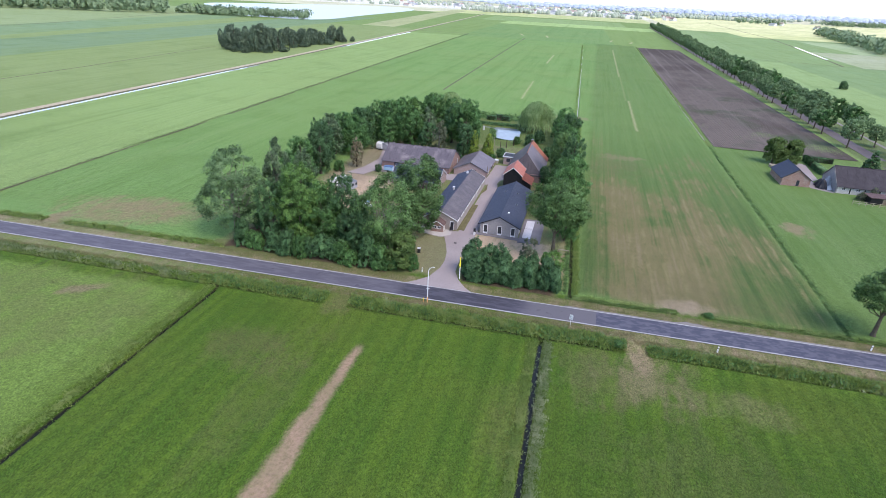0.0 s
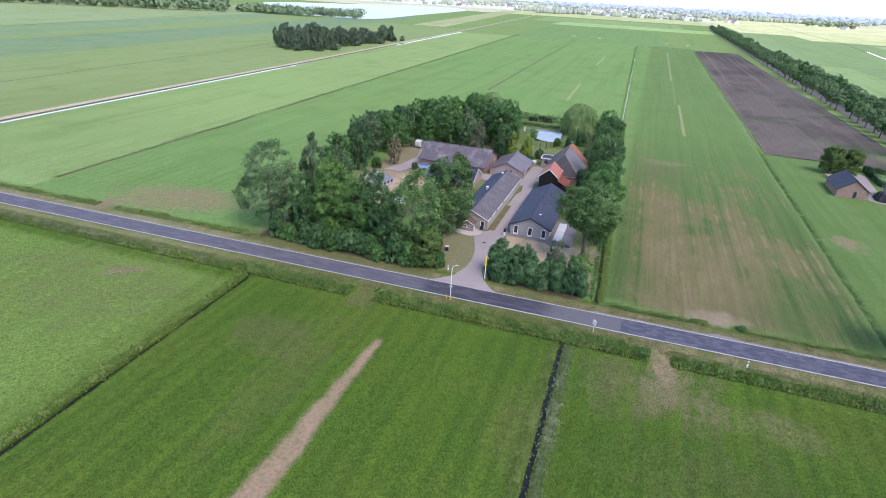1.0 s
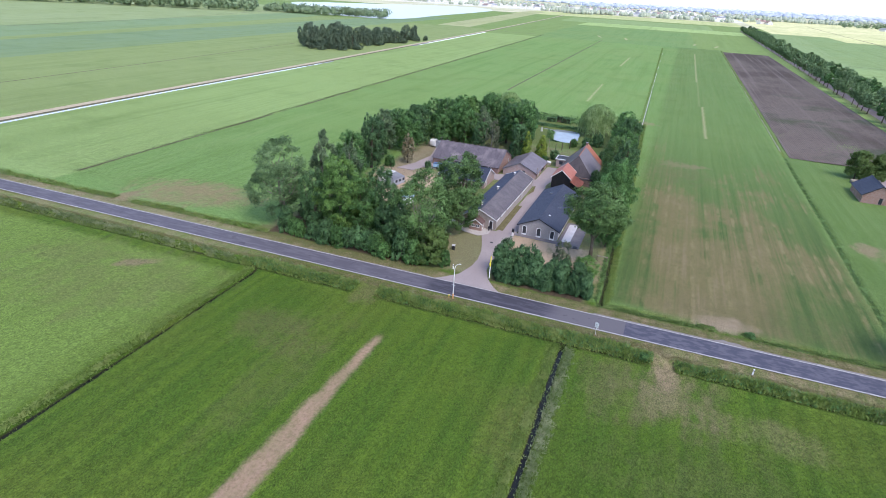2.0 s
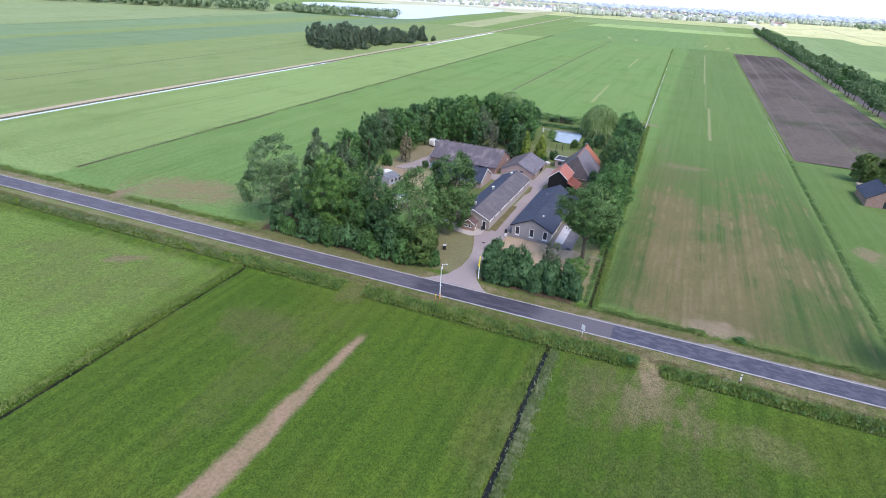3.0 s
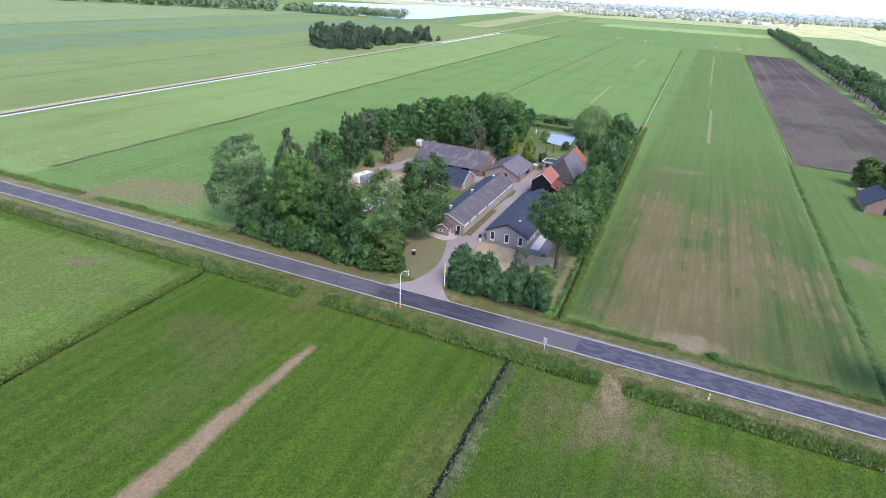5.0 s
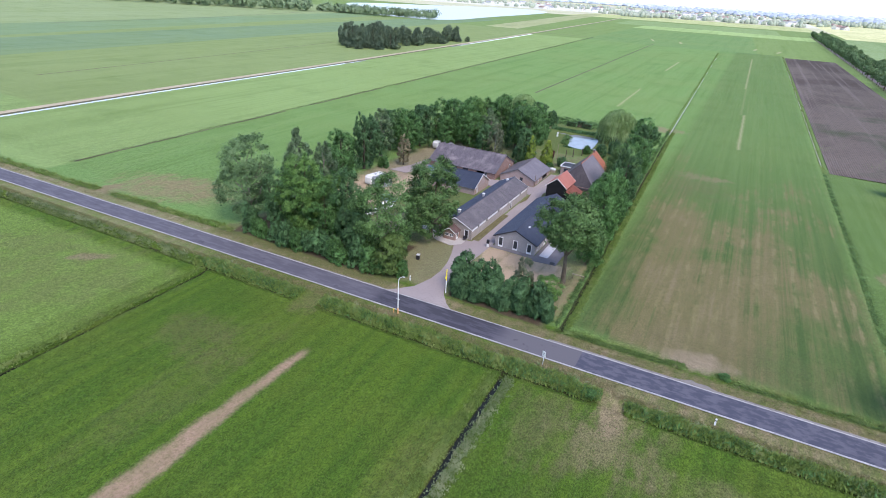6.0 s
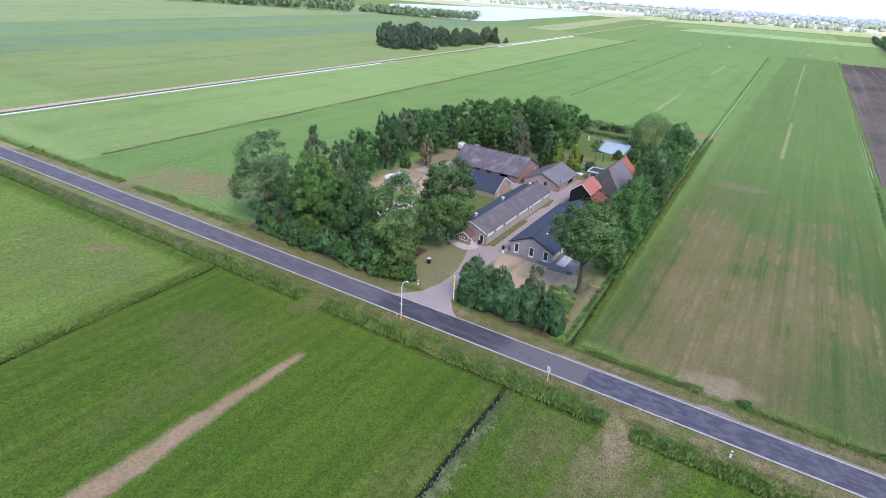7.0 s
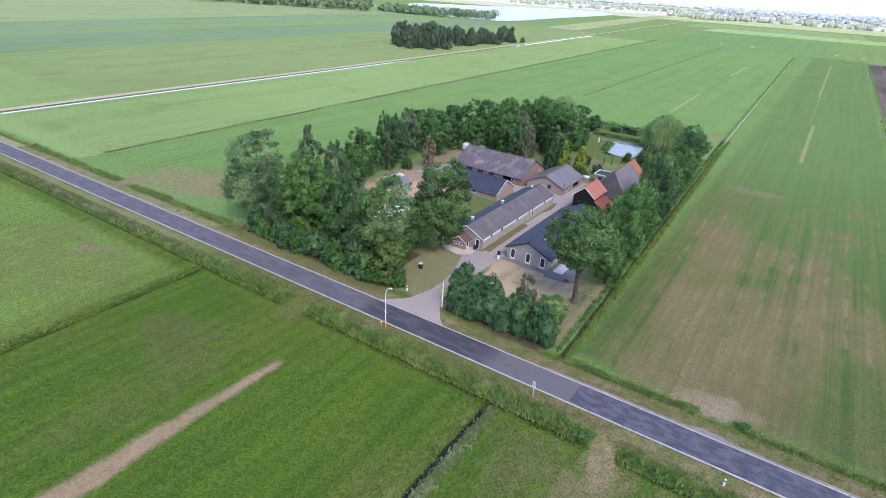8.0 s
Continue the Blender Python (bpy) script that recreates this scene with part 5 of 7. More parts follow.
for kind, x, y, h, r in (
    ("oakstem", -0.6, 99.0, 16.8, 6.4), ("midtall", 1.3, 108.5, 10.5, 3.2), ("mid", 0.3, 119.5, 15.6, 4.8), ("mid", 0.4, 127, 11.6, 3.8), ("midtall", -1.3, 133, 12.5, 4.2), ("dark", 0.1, 140, 15.8, 4.4),
    ("oakhigh", -2.1, 150, 14.6, 5.0), ("lime", -2.5, 160, 11.6, 4.0), ("mid", -2.7, 170, 11.4, 4.6), ("dark", -3.5, 180, 14.2, 4.8), ("mid", -3.7, 191, 12.8, 5.0), ("dark", -6.0, 200, 10.0, 4.0),
    ("bush", 1.3, 122, 4.0, 2.4), ("bush", 0.9, 112.5, 3.4, 2.2), ("darkbush", 0.5, 133, 4.4, 2.6), ("darkbush", -0.1, 146, 4.4, 2.8), ("bush", -0.5, 156, 4.0, 2.6), ("darkbush", -0.9, 166, 4.2, 2.6),
    ("bush", -1.3, 177, 4.0, 2.6), ("darkbush", -1.7, 187, 4.0, 2.4), ("darkbush", -6.8, 146, 5.0, 2.4), ("darkbush", -8.0, 170, 4.5, 2.4),
):
    plant(kind, x, y, h, r, "trees along the east ditch")
for kind, x, y, h, r in (
    ("laurel", -14.4, 86.6, 6.6, 3.0), ("laurel", -11.8, 86.6, 6.0, 2.8), ("laurel", -9.2, 87.2, 6.2, 2.7), ("laurel", -8.2, 85.8, 4.8, 2.6), ("laurel", -5.6, 86.2, 5.0, 2.3), ("birch", -4.6, 88.6, 8.6, 2.4),
    ("laurel", -3.4, 85.8, 5.6, 2.4), ("laurel", -1.0, 86.0, 5.8, 2.4), ("lime", -0.2, 88.0, 6.8, 2.9), ("laurel", -13.6, 84.8, 4.4, 2.4), ("laurel", -10.6, 84.6, 3.9, 2.3), ("laurel", 0.8, 85.4, 4.6, 1.8), ("laurel", -6.4, 84.9, 3.8, 2.0),
):
    plant(kind, x, y, h, r, "shrubs beside the drive")
plant("oakstem", 51.9, 88.0, 12.0, 5.2)
plant("bush", 26.6, 85.2, 0.9, 1.2)
plant("bush", 11.6, 72.3, 0.8, 1.1)
plant("olive", 65.0, 198, 9.4, 5.0, "trees by the neighbours' barn")
plant("olive", 71.0, 199, 9.0, 4.6, "trees by the neighbours' barn")
plant("blue", 91.5, 193, 9.0, 3.4)
plant("darkbush", 167.6, 429, 5.5, 4.0)
tagged(make_willow(73), "large weeping willow with pale hanging branches by the pond", "tree").matrix_basis = pose(-15.6, 208.6, 0, 0, 0, 40) @ Matrix.Diagonal((1.04, 1.04, 1.12, 1))
tagged(make_willow(79, "willow", 13.5, 5.5), "tall weeping willow behind the farm wood", "tree").matrix_basis = pose(-47.8, 199.5, 0)

AV = random.Random(11)
for row_x, y, end, close in ((100.3, 236.0, 1220, 0), (113.0, 205.0, 1230, 1)):
    while y < end:
        k = "avenuefar" if y > 520 else AV.choice(("avenue", "avenue2", "avenue", "avenue"))
        plant(k, row_x + AV.uniform(-0.8, 0.8) + (y - 200) * 0.0065, y, AV.uniform(8.5, 12.5), AV.uniform(3.2, 4.9), "avenue trees")
        y += AV.choice((9.0, 10.0, 12.0) if close else (10.0, 11.0, 13.0, 24.0)) if y < 520 else AV.uniform(14, 26)
COPSE = [(-294, 412), (-264, 372), (-240, 376), (-231, 400), (-234, 460), (-232, 520), (-246, 520), (-262, 480), (-282, 440)]


def inside(x, y, corners):
    odd = False
    for (ax, ay), (bx, by) in zip(corners, corners[1:] + corners[:1]):
        if (ay > y) != (by > y) and x < ax + (bx - ax) * (y - ay) / (by - ay):
            odd = not odd
    return odd


while sum(1 for o in scene.objects if o.name.startswith("woodland_tree") and not o.parent) < 66:
    x, y = AV.uniform(-296, -230), AV.uniform(370, 522)
    if inside(x, y, COPSE):
        tall = 15.5 if y < 440 else 12.5
        plant(AV.choice(("copse", "copsedark", "copse")), x, y, tall * AV.uniform(0.7, 1.15), AV.uniform(4.2, 6.8), "small wood among the fields")
for x, y, h in ((-276, 386, 5), (-268, 378, 5), (-258, 370, 4), (-248, 369, 5), (-236, 379, 6), (-230, 392, 5), (-229, 470, 5), (-229, 500, 5)):
    plant("copsedark", x, y, h, h * 0.9, "small wood among the fields")
plant("copse", -296, 408, 13, 3.4, "small wood among the fields")
plant("copse", -226, 513, 5, 3.0, "small wood among the fields")


def woods(name, spots, h, spread, leaf, per, material, seed, label):
    """A far wood that nobody could count: crowns of large leaf clumps in one mesh."""
    rng = np.random.default_rng(seed)
    c = np.repeat(spots, per, 0)
    n = len(c)
    d = unit(rng.normal(size=(n, 3)))
    size = np.repeat(rng.uniform(0.65, 1.2, len(spots)), per)[:, None]
    pos = c + d * np.array([spread, spread, h * 0.45]) * size * rng.uniform(0.6, 1, (n, 1))
    pos[:, 2] += h * 0.5 * size[:, 0]
    me = leaf_mesh(name, pos, d + rng.normal(size=(n, 3)) * 0.5, d + np.array([0, 0, 0.6]), leaf * rng.uniform(0.6, 1.3, n), LEAF[material], rng, 1.3)
    return tagged(new(name, me), label, "woodland", "", "stuff")


def far_crowns(name, spots, h, spread, material, seed, label):
    """Crowns near the horizon: a few uneven lumps for each tree, in one mesh."""
    rng = np.random.default_rng(seed)
    ring, tiers = 7, 4
    verts, faces = [], []
    for x, y, z in spots:
        for _ in range(3):
            k = rng.uniform(0.5, 1.1)
            cx, cy = x + rng.normal() * spread * 0.7, y + rng.normal() * spread * 0.7
            base = len(verts)
            for i in range(tiers):
                u = (i + 0.15) / (tiers - 0.7)
                for j in range(ring):
                    a = (j + 0.5 * (i % 2)) * 2 * math.pi / ring
                    q = spread * k * math.sqrt(max(0.04, 1 - (1.9 * u - 0.75) ** 2 / 1.4)) * rng.uniform(0.75, 1.2)
                    verts.append((cx + math.cos(a) * q, cy + math.sin(a) * q, h * k * u * rng.uniform(0.92, 1.08)))
            verts.append((cx, cy, h * k * rng.uniform(1.0, 1.15)))
            for i in range(tiers - 1):
                for j in range(ring):
                    faces.append((base + i * ring + j, base + i * ring + (j + 1) % ring, base + (i + 1) * ring + (j + 1) % ring, base + (i + 1) * ring + j))
            faces += [(base + (tiers - 1) * ring + j, base + (tiers - 1) * ring + (j + 1) % ring, base + tiers * ring) for j in range(ring)]
    return tagged(new(name, mesh_of(name, verts, faces, LEAF[material], True)), label, "woodland", "", "stuff")


def fill(rng, n, x0, x1, y0, y1, skew=0.0):
    x, y = rng.uniform(x0, x1, n), rng.uniform(0, 1, n)
    return np.stack([x + skew * y * (y1 - y0), y0 + (y1 - y0) * y, np.zeros(n)], 1)


FR = np.random.default_rng(17)
fa, fb = FR.uniform(-3.2, 1.0, 620), FR.uniform(0, 1, 620) ** 1.5 * 130
woods("forest", np.stack([-812 + 182 * fa - 0.5 * fb, 632 + 104 * fa + 0.87 * fb, fa * 0], 1), 23, 6.5, 3.0, 55, "far", 3, "dark edge of a forest beyond the fields")
woods("lakeside_trees", np.concatenate([fill(FR, 120, -635, -500, 770, 815), fill(FR, 40, -500, -430, 800, 822)]), 14, 6.5, 2.2, 50, "far", 5, "low trees along the near shore of the lake")
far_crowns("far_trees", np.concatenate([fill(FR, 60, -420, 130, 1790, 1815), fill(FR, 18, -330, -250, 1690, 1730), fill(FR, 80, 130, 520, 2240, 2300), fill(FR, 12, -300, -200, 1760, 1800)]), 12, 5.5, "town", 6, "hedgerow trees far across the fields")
woods("far_trees", np.concatenate([fill(FR, 150, 335, 375, 770, 1390, 0.19), fill(FR, 22, 430, 560, 1980, 2040), fill(FR, 150, 780, 1150, 2250, 2400)]), 17, 8, 3.2, 45, "far", 7, "belt of trees across the fields")
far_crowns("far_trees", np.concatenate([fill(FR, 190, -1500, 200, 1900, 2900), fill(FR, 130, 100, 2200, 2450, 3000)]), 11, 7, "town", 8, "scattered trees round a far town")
# these woods are pale and bluish because their leaf colour carries haze
far_crowns("horizon_woods", fill(FR, 330, -600, 3000, 2950, 3700), 15, 17, "dim", 10, "woods far behind the town, coloured bluish for haze")
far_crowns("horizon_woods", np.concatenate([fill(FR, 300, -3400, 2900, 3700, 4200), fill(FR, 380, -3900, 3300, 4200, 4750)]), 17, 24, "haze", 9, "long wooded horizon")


# ---- buildings ----
brick_red = bricked("red_brown_brick", (0.305, 0.177, 0.145), (0.224, 0.128, 0.105), (0.358, 0.291, 0.264))
brick_pale = bricked("pale_pink_brick", (0.377, 0.273, 0.246), (0.305, 0.213, 0.19), (0.412, 0.353, 0.337))
brick_taupe = bricked("taupe_brick", (0.31, 0.262, 0.24), (0.245, 0.205, 0.185), (0.36, 0.32, 0.3))
brick_grey = bricked("grey_washed_brick", (0.31, 0.29, 0.3), (0.25, 0.232, 0.24), (0.37, 0.35, 0.355))
plaster_old = stained("old_plaster", (0.45, 0.43, 0.42), (0.32, 0.3, 0.29), (0.52, 0.5, 0.49), 3.0, 0.5, 0.85)
plaster_beige = stained("beige_plaster", (0.37, 0.33, 0.305), (0.29, 0.255, 0.235), (0.43, 0.39, 0.365), 3.0, 0.5, 0.85)
boards_black = stained("black_tarred_boards", (0.0115, 0.0109, 0.0122), (0.0064, 0.0064, 0.0064), (0.0192, 0.0179, 0.0192), 5.0, 0.8, 0.7)
white_paint = stained("white_paint", (0.72, 0.72, 0.74), (0.55, 0.55, 0.55), (0.8, 0.8, 0.8), 6.0, 0.8, 0.5)
dark_paint = stained("dark_paint", (0.0224, 0.0224, 0.0288), (0.0128, 0.0128, 0.016), (0.0384, 0.0384, 0.0448), 6.0, 0.8, 0.5)
zinc = stained("grey_zinc", (0.192, 0.198, 0.211), (0.128, 0.128, 0.141), (0.256, 0.256, 0.269), 3.0, 0.6, 0.45, 0.5, 0.2, 0.6)
oak = stained("weathered_wood", (0.173, 0.134, 0.096), (0.102, 0.0768, 0.0512), (0.23, 0.192, 0.147), 8.0, 0.8, 0.85)
pale_wood = stained("pale_wood", (0.32, 0.275, 0.205), (0.23, 0.192, 0.134), (0.371, 0.333, 0.269), 8.0, 0.8, 0.8)
pane_mat = glassy("window_glass")
inside_mat = stained("dim_interior", (0.0384, 0.0352, 0.032), (0.0256, 0.0224, 0.0192), (0.0512, 0.048, 0.0448), 2.0, 0.5, 0.95)
ROOF = {
    "grey_x": roofing("weathered_grey_tiles", (0.124, 0.107, 0.122), (0.055, 0.048, 0.056), (0.25, 0.215, 0.22), "x"),
    "grey_y": roofing("weathered_grey_tiles_long", (0.12, 0.106, 0.116), (0.055, 0.048, 0.052), (0.178, 0.155, 0.158), "y"),
    "slate_x": roofing("blue_black_tiles", (0.0368, 0.0468, 0.076), (0.0258, 0.0317, 0.052), (0.0485, 0.0604, 0.092), "x"),
    "slate_y": roofing("blue_black_tiles_long", (0.0405, 0.0498, 0.08), (0.0279, 0.034, 0.056), (0.0552, 0.0642, 0.096), "y"),
    "red_y": roofing("red_clay_tiles", (0.40, 0.15, 0.115), (0.3, 0.105, 0.08), (0.45, 0.195, 0.155), "y"),
    "orange_y": roofing("orange_clay_tiles", (0.352, 0.128, 0.0768), (0.256, 0.0832, 0.0512), (0.397, 0.166, 0.109), "y"),
    "thatch_y": roofing("old_thatch", (0.0736, 0.064, 0.0704), (0.0448, 0.0384, 0.0416), (0.102, 0.0896, 0.0928), "y", 0.9, 0.5),
    "pale_y": roofing("pale_grey_sheets", (0.168, 0.156, 0.179), (0.104, 0.0937, 0.108), (0.216, 0.199, 0.221), "y", 0.5),
    "rust_y": roofing("rust_brown_tiles", (0.12, 0.075, 0.07), (0.07, 0.045, 0.045), (0.17, 0.11, 0.10), "y"),
    "dark_x": roofing("dark_violet_tiles", (0.034, 0.028, 0.035), (0.02, 0.017, 0.021), (0.048, 0.04, 0.048), "x"),
    "brown_x": roofing("dark_brown_thatch", (0.0544, 0.0448, 0.0499), (0.032, 0.0269, 0.0294), (0.0768, 0.064, 0.0672), "x", 0.9),
}


def wall_bm(bm, start, along_u, inward, length, top, holes, thick=0.28):
    """A wall of thickness thick with openings cut through it. top: (u, z) points of its upper edge. holes: (u0, u1, z0, z1)."""
    cuts = sorted({0.0, length, *[u for u, _ in top], *[u for h in holes for u in h[:2]]})

    def edge(u):
        for (a, za), (b, zb) in zip(top, top[1:]):
            if a <= u <= b + 1e-9:
                return za + (zb - za) * (u - a) / (b - a)
        return top[-1][1]

    for a, b in zip(cuts, cuts[1:]):
        if b - a < 1e-6:
            continue
        mid = (a + b) / 2
        spans, low = [], -0.3
        for h in sorted((h for h in holes if h[0] < mid < h[1]), key=lambda q: q[2]):
            spans.append((low, low, h[2], h[2]))
            low = h[3]
        spans.append((low, low, edge(a), edge(b)))
        for z0a, z0b, z1a, z1b in spans:
            if z1a - z0a < 0.01 and z1b - z0b < 0.01:
                continue
            vs = []
            for off in (0.0, thick):
                for u, zz in ((a, z0a), (b, z0b), (b, z1b), (a, z1a)):
                    p = Vector(start) + Vector(along_u) * u + Vector(inward) * off
                    vs.append(bm.verts.new((p.x, p.y, zz)))
            for f in ((0, 1, 2, 3), (7, 6, 5, 4), (0, 4, 5, 1), (1, 5, 6, 2), (2, 6, 7, 3), (3, 7, 4, 0)):
                bm.faces.new([vs[i] for i in f])


def house(name, x0, x1, y0, y1, eave, ridge, axis, walls, roofs, label, category, openings=None, over=0.35, verge=white_paint, gutter=True, hips=(), gable_over=0.2, ridge_mat=None):
    """A pitched-roof building. walls: material, or one for each of s n w e. roofs: material for the two slopes. openings: side: (u0, u1, z0, z1, kind)."""
    openings = openings or {}
    cx, cy = (x0 + x1) / 2, (y0 + y1) / 2
    root = thing(name, cx, cy, 0, 0, label, category)
    lx, ly = x1 - x0, y1 - y0
    sides = {
        "s": ((-lx / 2, -ly / 2), (1, 0), (0, 1), lx), "n": ((-lx / 2, ly / 2), (1, 0), (0, -1), lx),
        "w": ((-lx / 2, -ly / 2), (0, 1), (1, 0), ly), "e": ((lx / 2, -ly / 2), (0, 1), (-1, 0), ly),
    }
    for s, (start, u, inward, length) in sides.items():
        gable = s in ("sn" if axis == "y" else "we")
        hip = s in hips
        top = [(0, eave), (length / 2, ridge - 0.12), (length, eave)] if gable and not hip else [(0, eave), (length, eave)]
        # side walls stand between the gable walls
        if not gable:
            start = (start[0] + u[0] * 0.282, start[1] + u[1] * 0.282)
            length -= 0.564
            top = [(0, eave), (length, eave)]
        holes = openings.get(s, [])
        bm = bmesh.new()
        wall_bm(bm, (*start, 0), (*u, 0), (*inward, 0), length, top, [h[:4] for h in holes])
        bmesh.ops.remove_doubles(bm, verts=bm.verts[:], dist=0.0005)
        bm.verts.index_update()
        seen = {}
        for f in bm.faces:
            seen.setdefault(frozenset(q.index for q in f.verts), []).append(f)
        inner = [f for fs in seen.values() if len(fs) > 1 for f in fs]
        if inner:
            bmesh.ops.delete(bm, geom=inner, context="FACES_ONLY")
        bmesh.ops.recalc_face_normals(bm, faces=bm.faces)
        w = part("wall", bm, walls[s] if isinstance(walls, dict) else walls, root)
        for u0, u1, z0, z1, kind in holes:
            def at(ua, ub, za, zb, d0, d1, b=None, start=start, u=u, inward=inward):
                p, q = [Vector(start) + Vector(u) * k + Vector(inward) * d for k, d in ((ua, d0), (ub, d1))]
                return box_bm(min(p.x, q.x), max(p.x, q.x), min(p.y, q.y), max(p.y, q.y), za, zb, 0, b)
            if kind == "void":
                part("threshold", at(u0, u1, z0, z0 + 0.03, 0.02, 0.26), zinc, w)
                continue
            w_ = 0.07 if kind in ("win", "darkwin") else 0.12
            fr = at(u0, u0 + w_, z0, z1, -0.03, 0.12)
            at(u1 - w_, u1, z0, z1, -0.03, 0.12, fr)
            at(u0 + w_, u1 - w_, z1 - w_, z1, -0.03, 0.12, fr)
            if kind in ("win", "darkwin"):
                at(u0 + w_, u1 - w_, z0, z0 + w_, -0.05, 0.12, fr)
                at((u0 + u1) / 2 - 0.03, (u0 + u1) / 2 + 0.03, z0 + w_, z1 - w_, 0.0, 0.08, fr)
            elif kind == "glassdoor":
                at(u0 + 0.12, u1 - 0.12, z0, z0 + 0.35, 0.0, 0.1, fr)
            leaf = part("window" if kind != "door" else "door", fr, dark_paint if kind == "darkwin" else white_paint, w)
            if kind == "door":
                part("door_leaf", at(u0 + 0.12, u1 - 0.12, z0 + 0.02, z1 - 0.12, 0.05, 0.1), dark_paint, leaf)
            else:
                part("pane", at(u0 + w_, u1 - w_, z0 + w_, z1 - w_, 0.05, 0.07), pane_mat, leaf)
    # floor inside, so that openings look into a dim room
    part("floor_slab", box_bm(-lx / 2 + 0.3, lx / 2 - 0.3, -ly / 2 + 0.3, ly / 2 - 0.3, -0.1, 0.085), inside_mat, root)

    # roof axes (a: across the ridge, b: along it)
    la, lb = (lx, ly) if axis == "y" else (ly, lx)

    def spot(a, b, z):
        return (a, b, z) if axis == "y" else (b, -a, z)

    slope = (ridge - eave) / (la / 2)
    ea, ez = la / 2 + over, eave - over * slope
    b0, b1 = -lb / 2 - gable_over, lb / 2 + gable_over
    near_hip, far_hip = [q in hips for q in (("s", "n") if axis == "y" else ("w", "e"))]
    run = la / 2 * 0.85
    r0, r1 = b0 + (run if near_hip else 0), b1 - (run if far_hip else 0)
    rows = max(6, int(math.hypot(ea, ridge - ez) / 0.36))
    for side, mat in zip((-1, 1), roofs):
        bm = bmesh.new()
        last = None
        for i in range(rows + 1):
            t = i / rows
            for lip in ((0.0, 0.028) if i < rows else (0.0,)):
                a, z = side * ea * (1 - t), ez + (ridge - ez) * t + 0.05 + (0.0 if lip == 0.0 and i > 0 else 0.028)
                ba, bb = b0 + (r0 - b0) * t, b1 + (r1 - b1) * t
                ring = [bm.verts.new(spot(a, ba, z)), bm.verts.new(spot(a, bb, z))]
                if last:
                    bm.faces.new((last[0], last[1], ring[1], ring[0]))
                last = ring
        lowa = [bm.verts.new(spot(side * ea, b, ez - 0.06)) for b in (b0, b1)]
        topa = [bm.verts.new(spot(0, b, ridge - 0.06)) for b in (r0, r1)]
        bm.faces.new((lowa[0], topa[0], topa[1], lowa[1]))
        bmesh.ops.recalc_face_normals(bm, faces=bm.faces)
        part("roof_slope", bm, mat, root)
        if gutter:
            g = [spot(side * (ea + 0.05), b, ez + 0.0) for b in (b0, b1)]
            part("gutter", tube_bm(g, [0.055, 0.055], 6), zinc if verge is white_paint else verge, root)
        for hip, b, rr in ((near_hip, b0, r0), (far_hip, b1, r1)):
            if hip:
                continue
            bd = -1 if b < 0 else 1
            v = bmesh.new()
            quad = []
            for bb in (b + bd * 0.004, b + bd * 0.05):
                quad.append([v.verts.new(spot(*q)) for q in ((side * (ea + 0.02), bb, ez - 0.12), (side * (ea + 0.02), bb, ez + 0.085), (0, bb, ridge + 0.085), (0, bb, ridge - 0.14))])
            v.faces.new(quad[0])
            v.faces.new(quad[1][::-1])
            for k in range(4):
                v.faces.new((quad[0][k], quad[1][k], quad[1][(k + 1) % 4], quad[0][(k + 1) % 4]))
            bmesh.ops.recalc_face_normals(v, faces=v.faces)
            part("verge_board", v, verge, root)
    for hip, b, rr, mat in ((near_hip, b0, r0, roofs[0]), (far_hip, b1, r1, roofs[-1])):
        if hip:
            v = bmesh.new()
            p = [v.verts.new(spot(*q)) for q in ((-ea, b, ez + 0.04), (ea, b, ez + 0.04), (0, rr, ridge + 0.04))]
            q = [v.verts.new(spot(*q)) for q in ((-ea, b, ez - 0.06), (ea, b, ez - 0.06), (0, rr, ridge - 0.06))]
            v.faces.new(p)
            v.faces.new(q[::-1])
            v.faces.new((p[0], q[0], q[1], p[1]))
            bmesh.ops.recalc_face_normals(v, faces=v.faces)
            part("hip_slope", v, ROOF["brown_x"], root)
    cap = tube_bm([spot(0, r0, ridge + 0.06), spot(0, r1, ridge + 0.06)], [0.12, 0.12], 8)
    part("ridge_cap", cap, ridge_mat or roofs[0], root)
    return root


def chimney(root, x, y, z0, z1, w, material, cap_material):
    body = part("chimney", box_bm(x - w / 2, x + w / 2, y - w / 2, y + w / 2, z0, z1, 0.03), material, root, "short chimney with a pale cap")
    part("chimney_cap", box_bm(x - w / 2 - 0.08, x + w / 2 + 0.08, y - w / 2 - 0.08, y + w / 2 + 0.08, z1 + 0.002, z1 + 0.14, 0.02), cap_material, body)


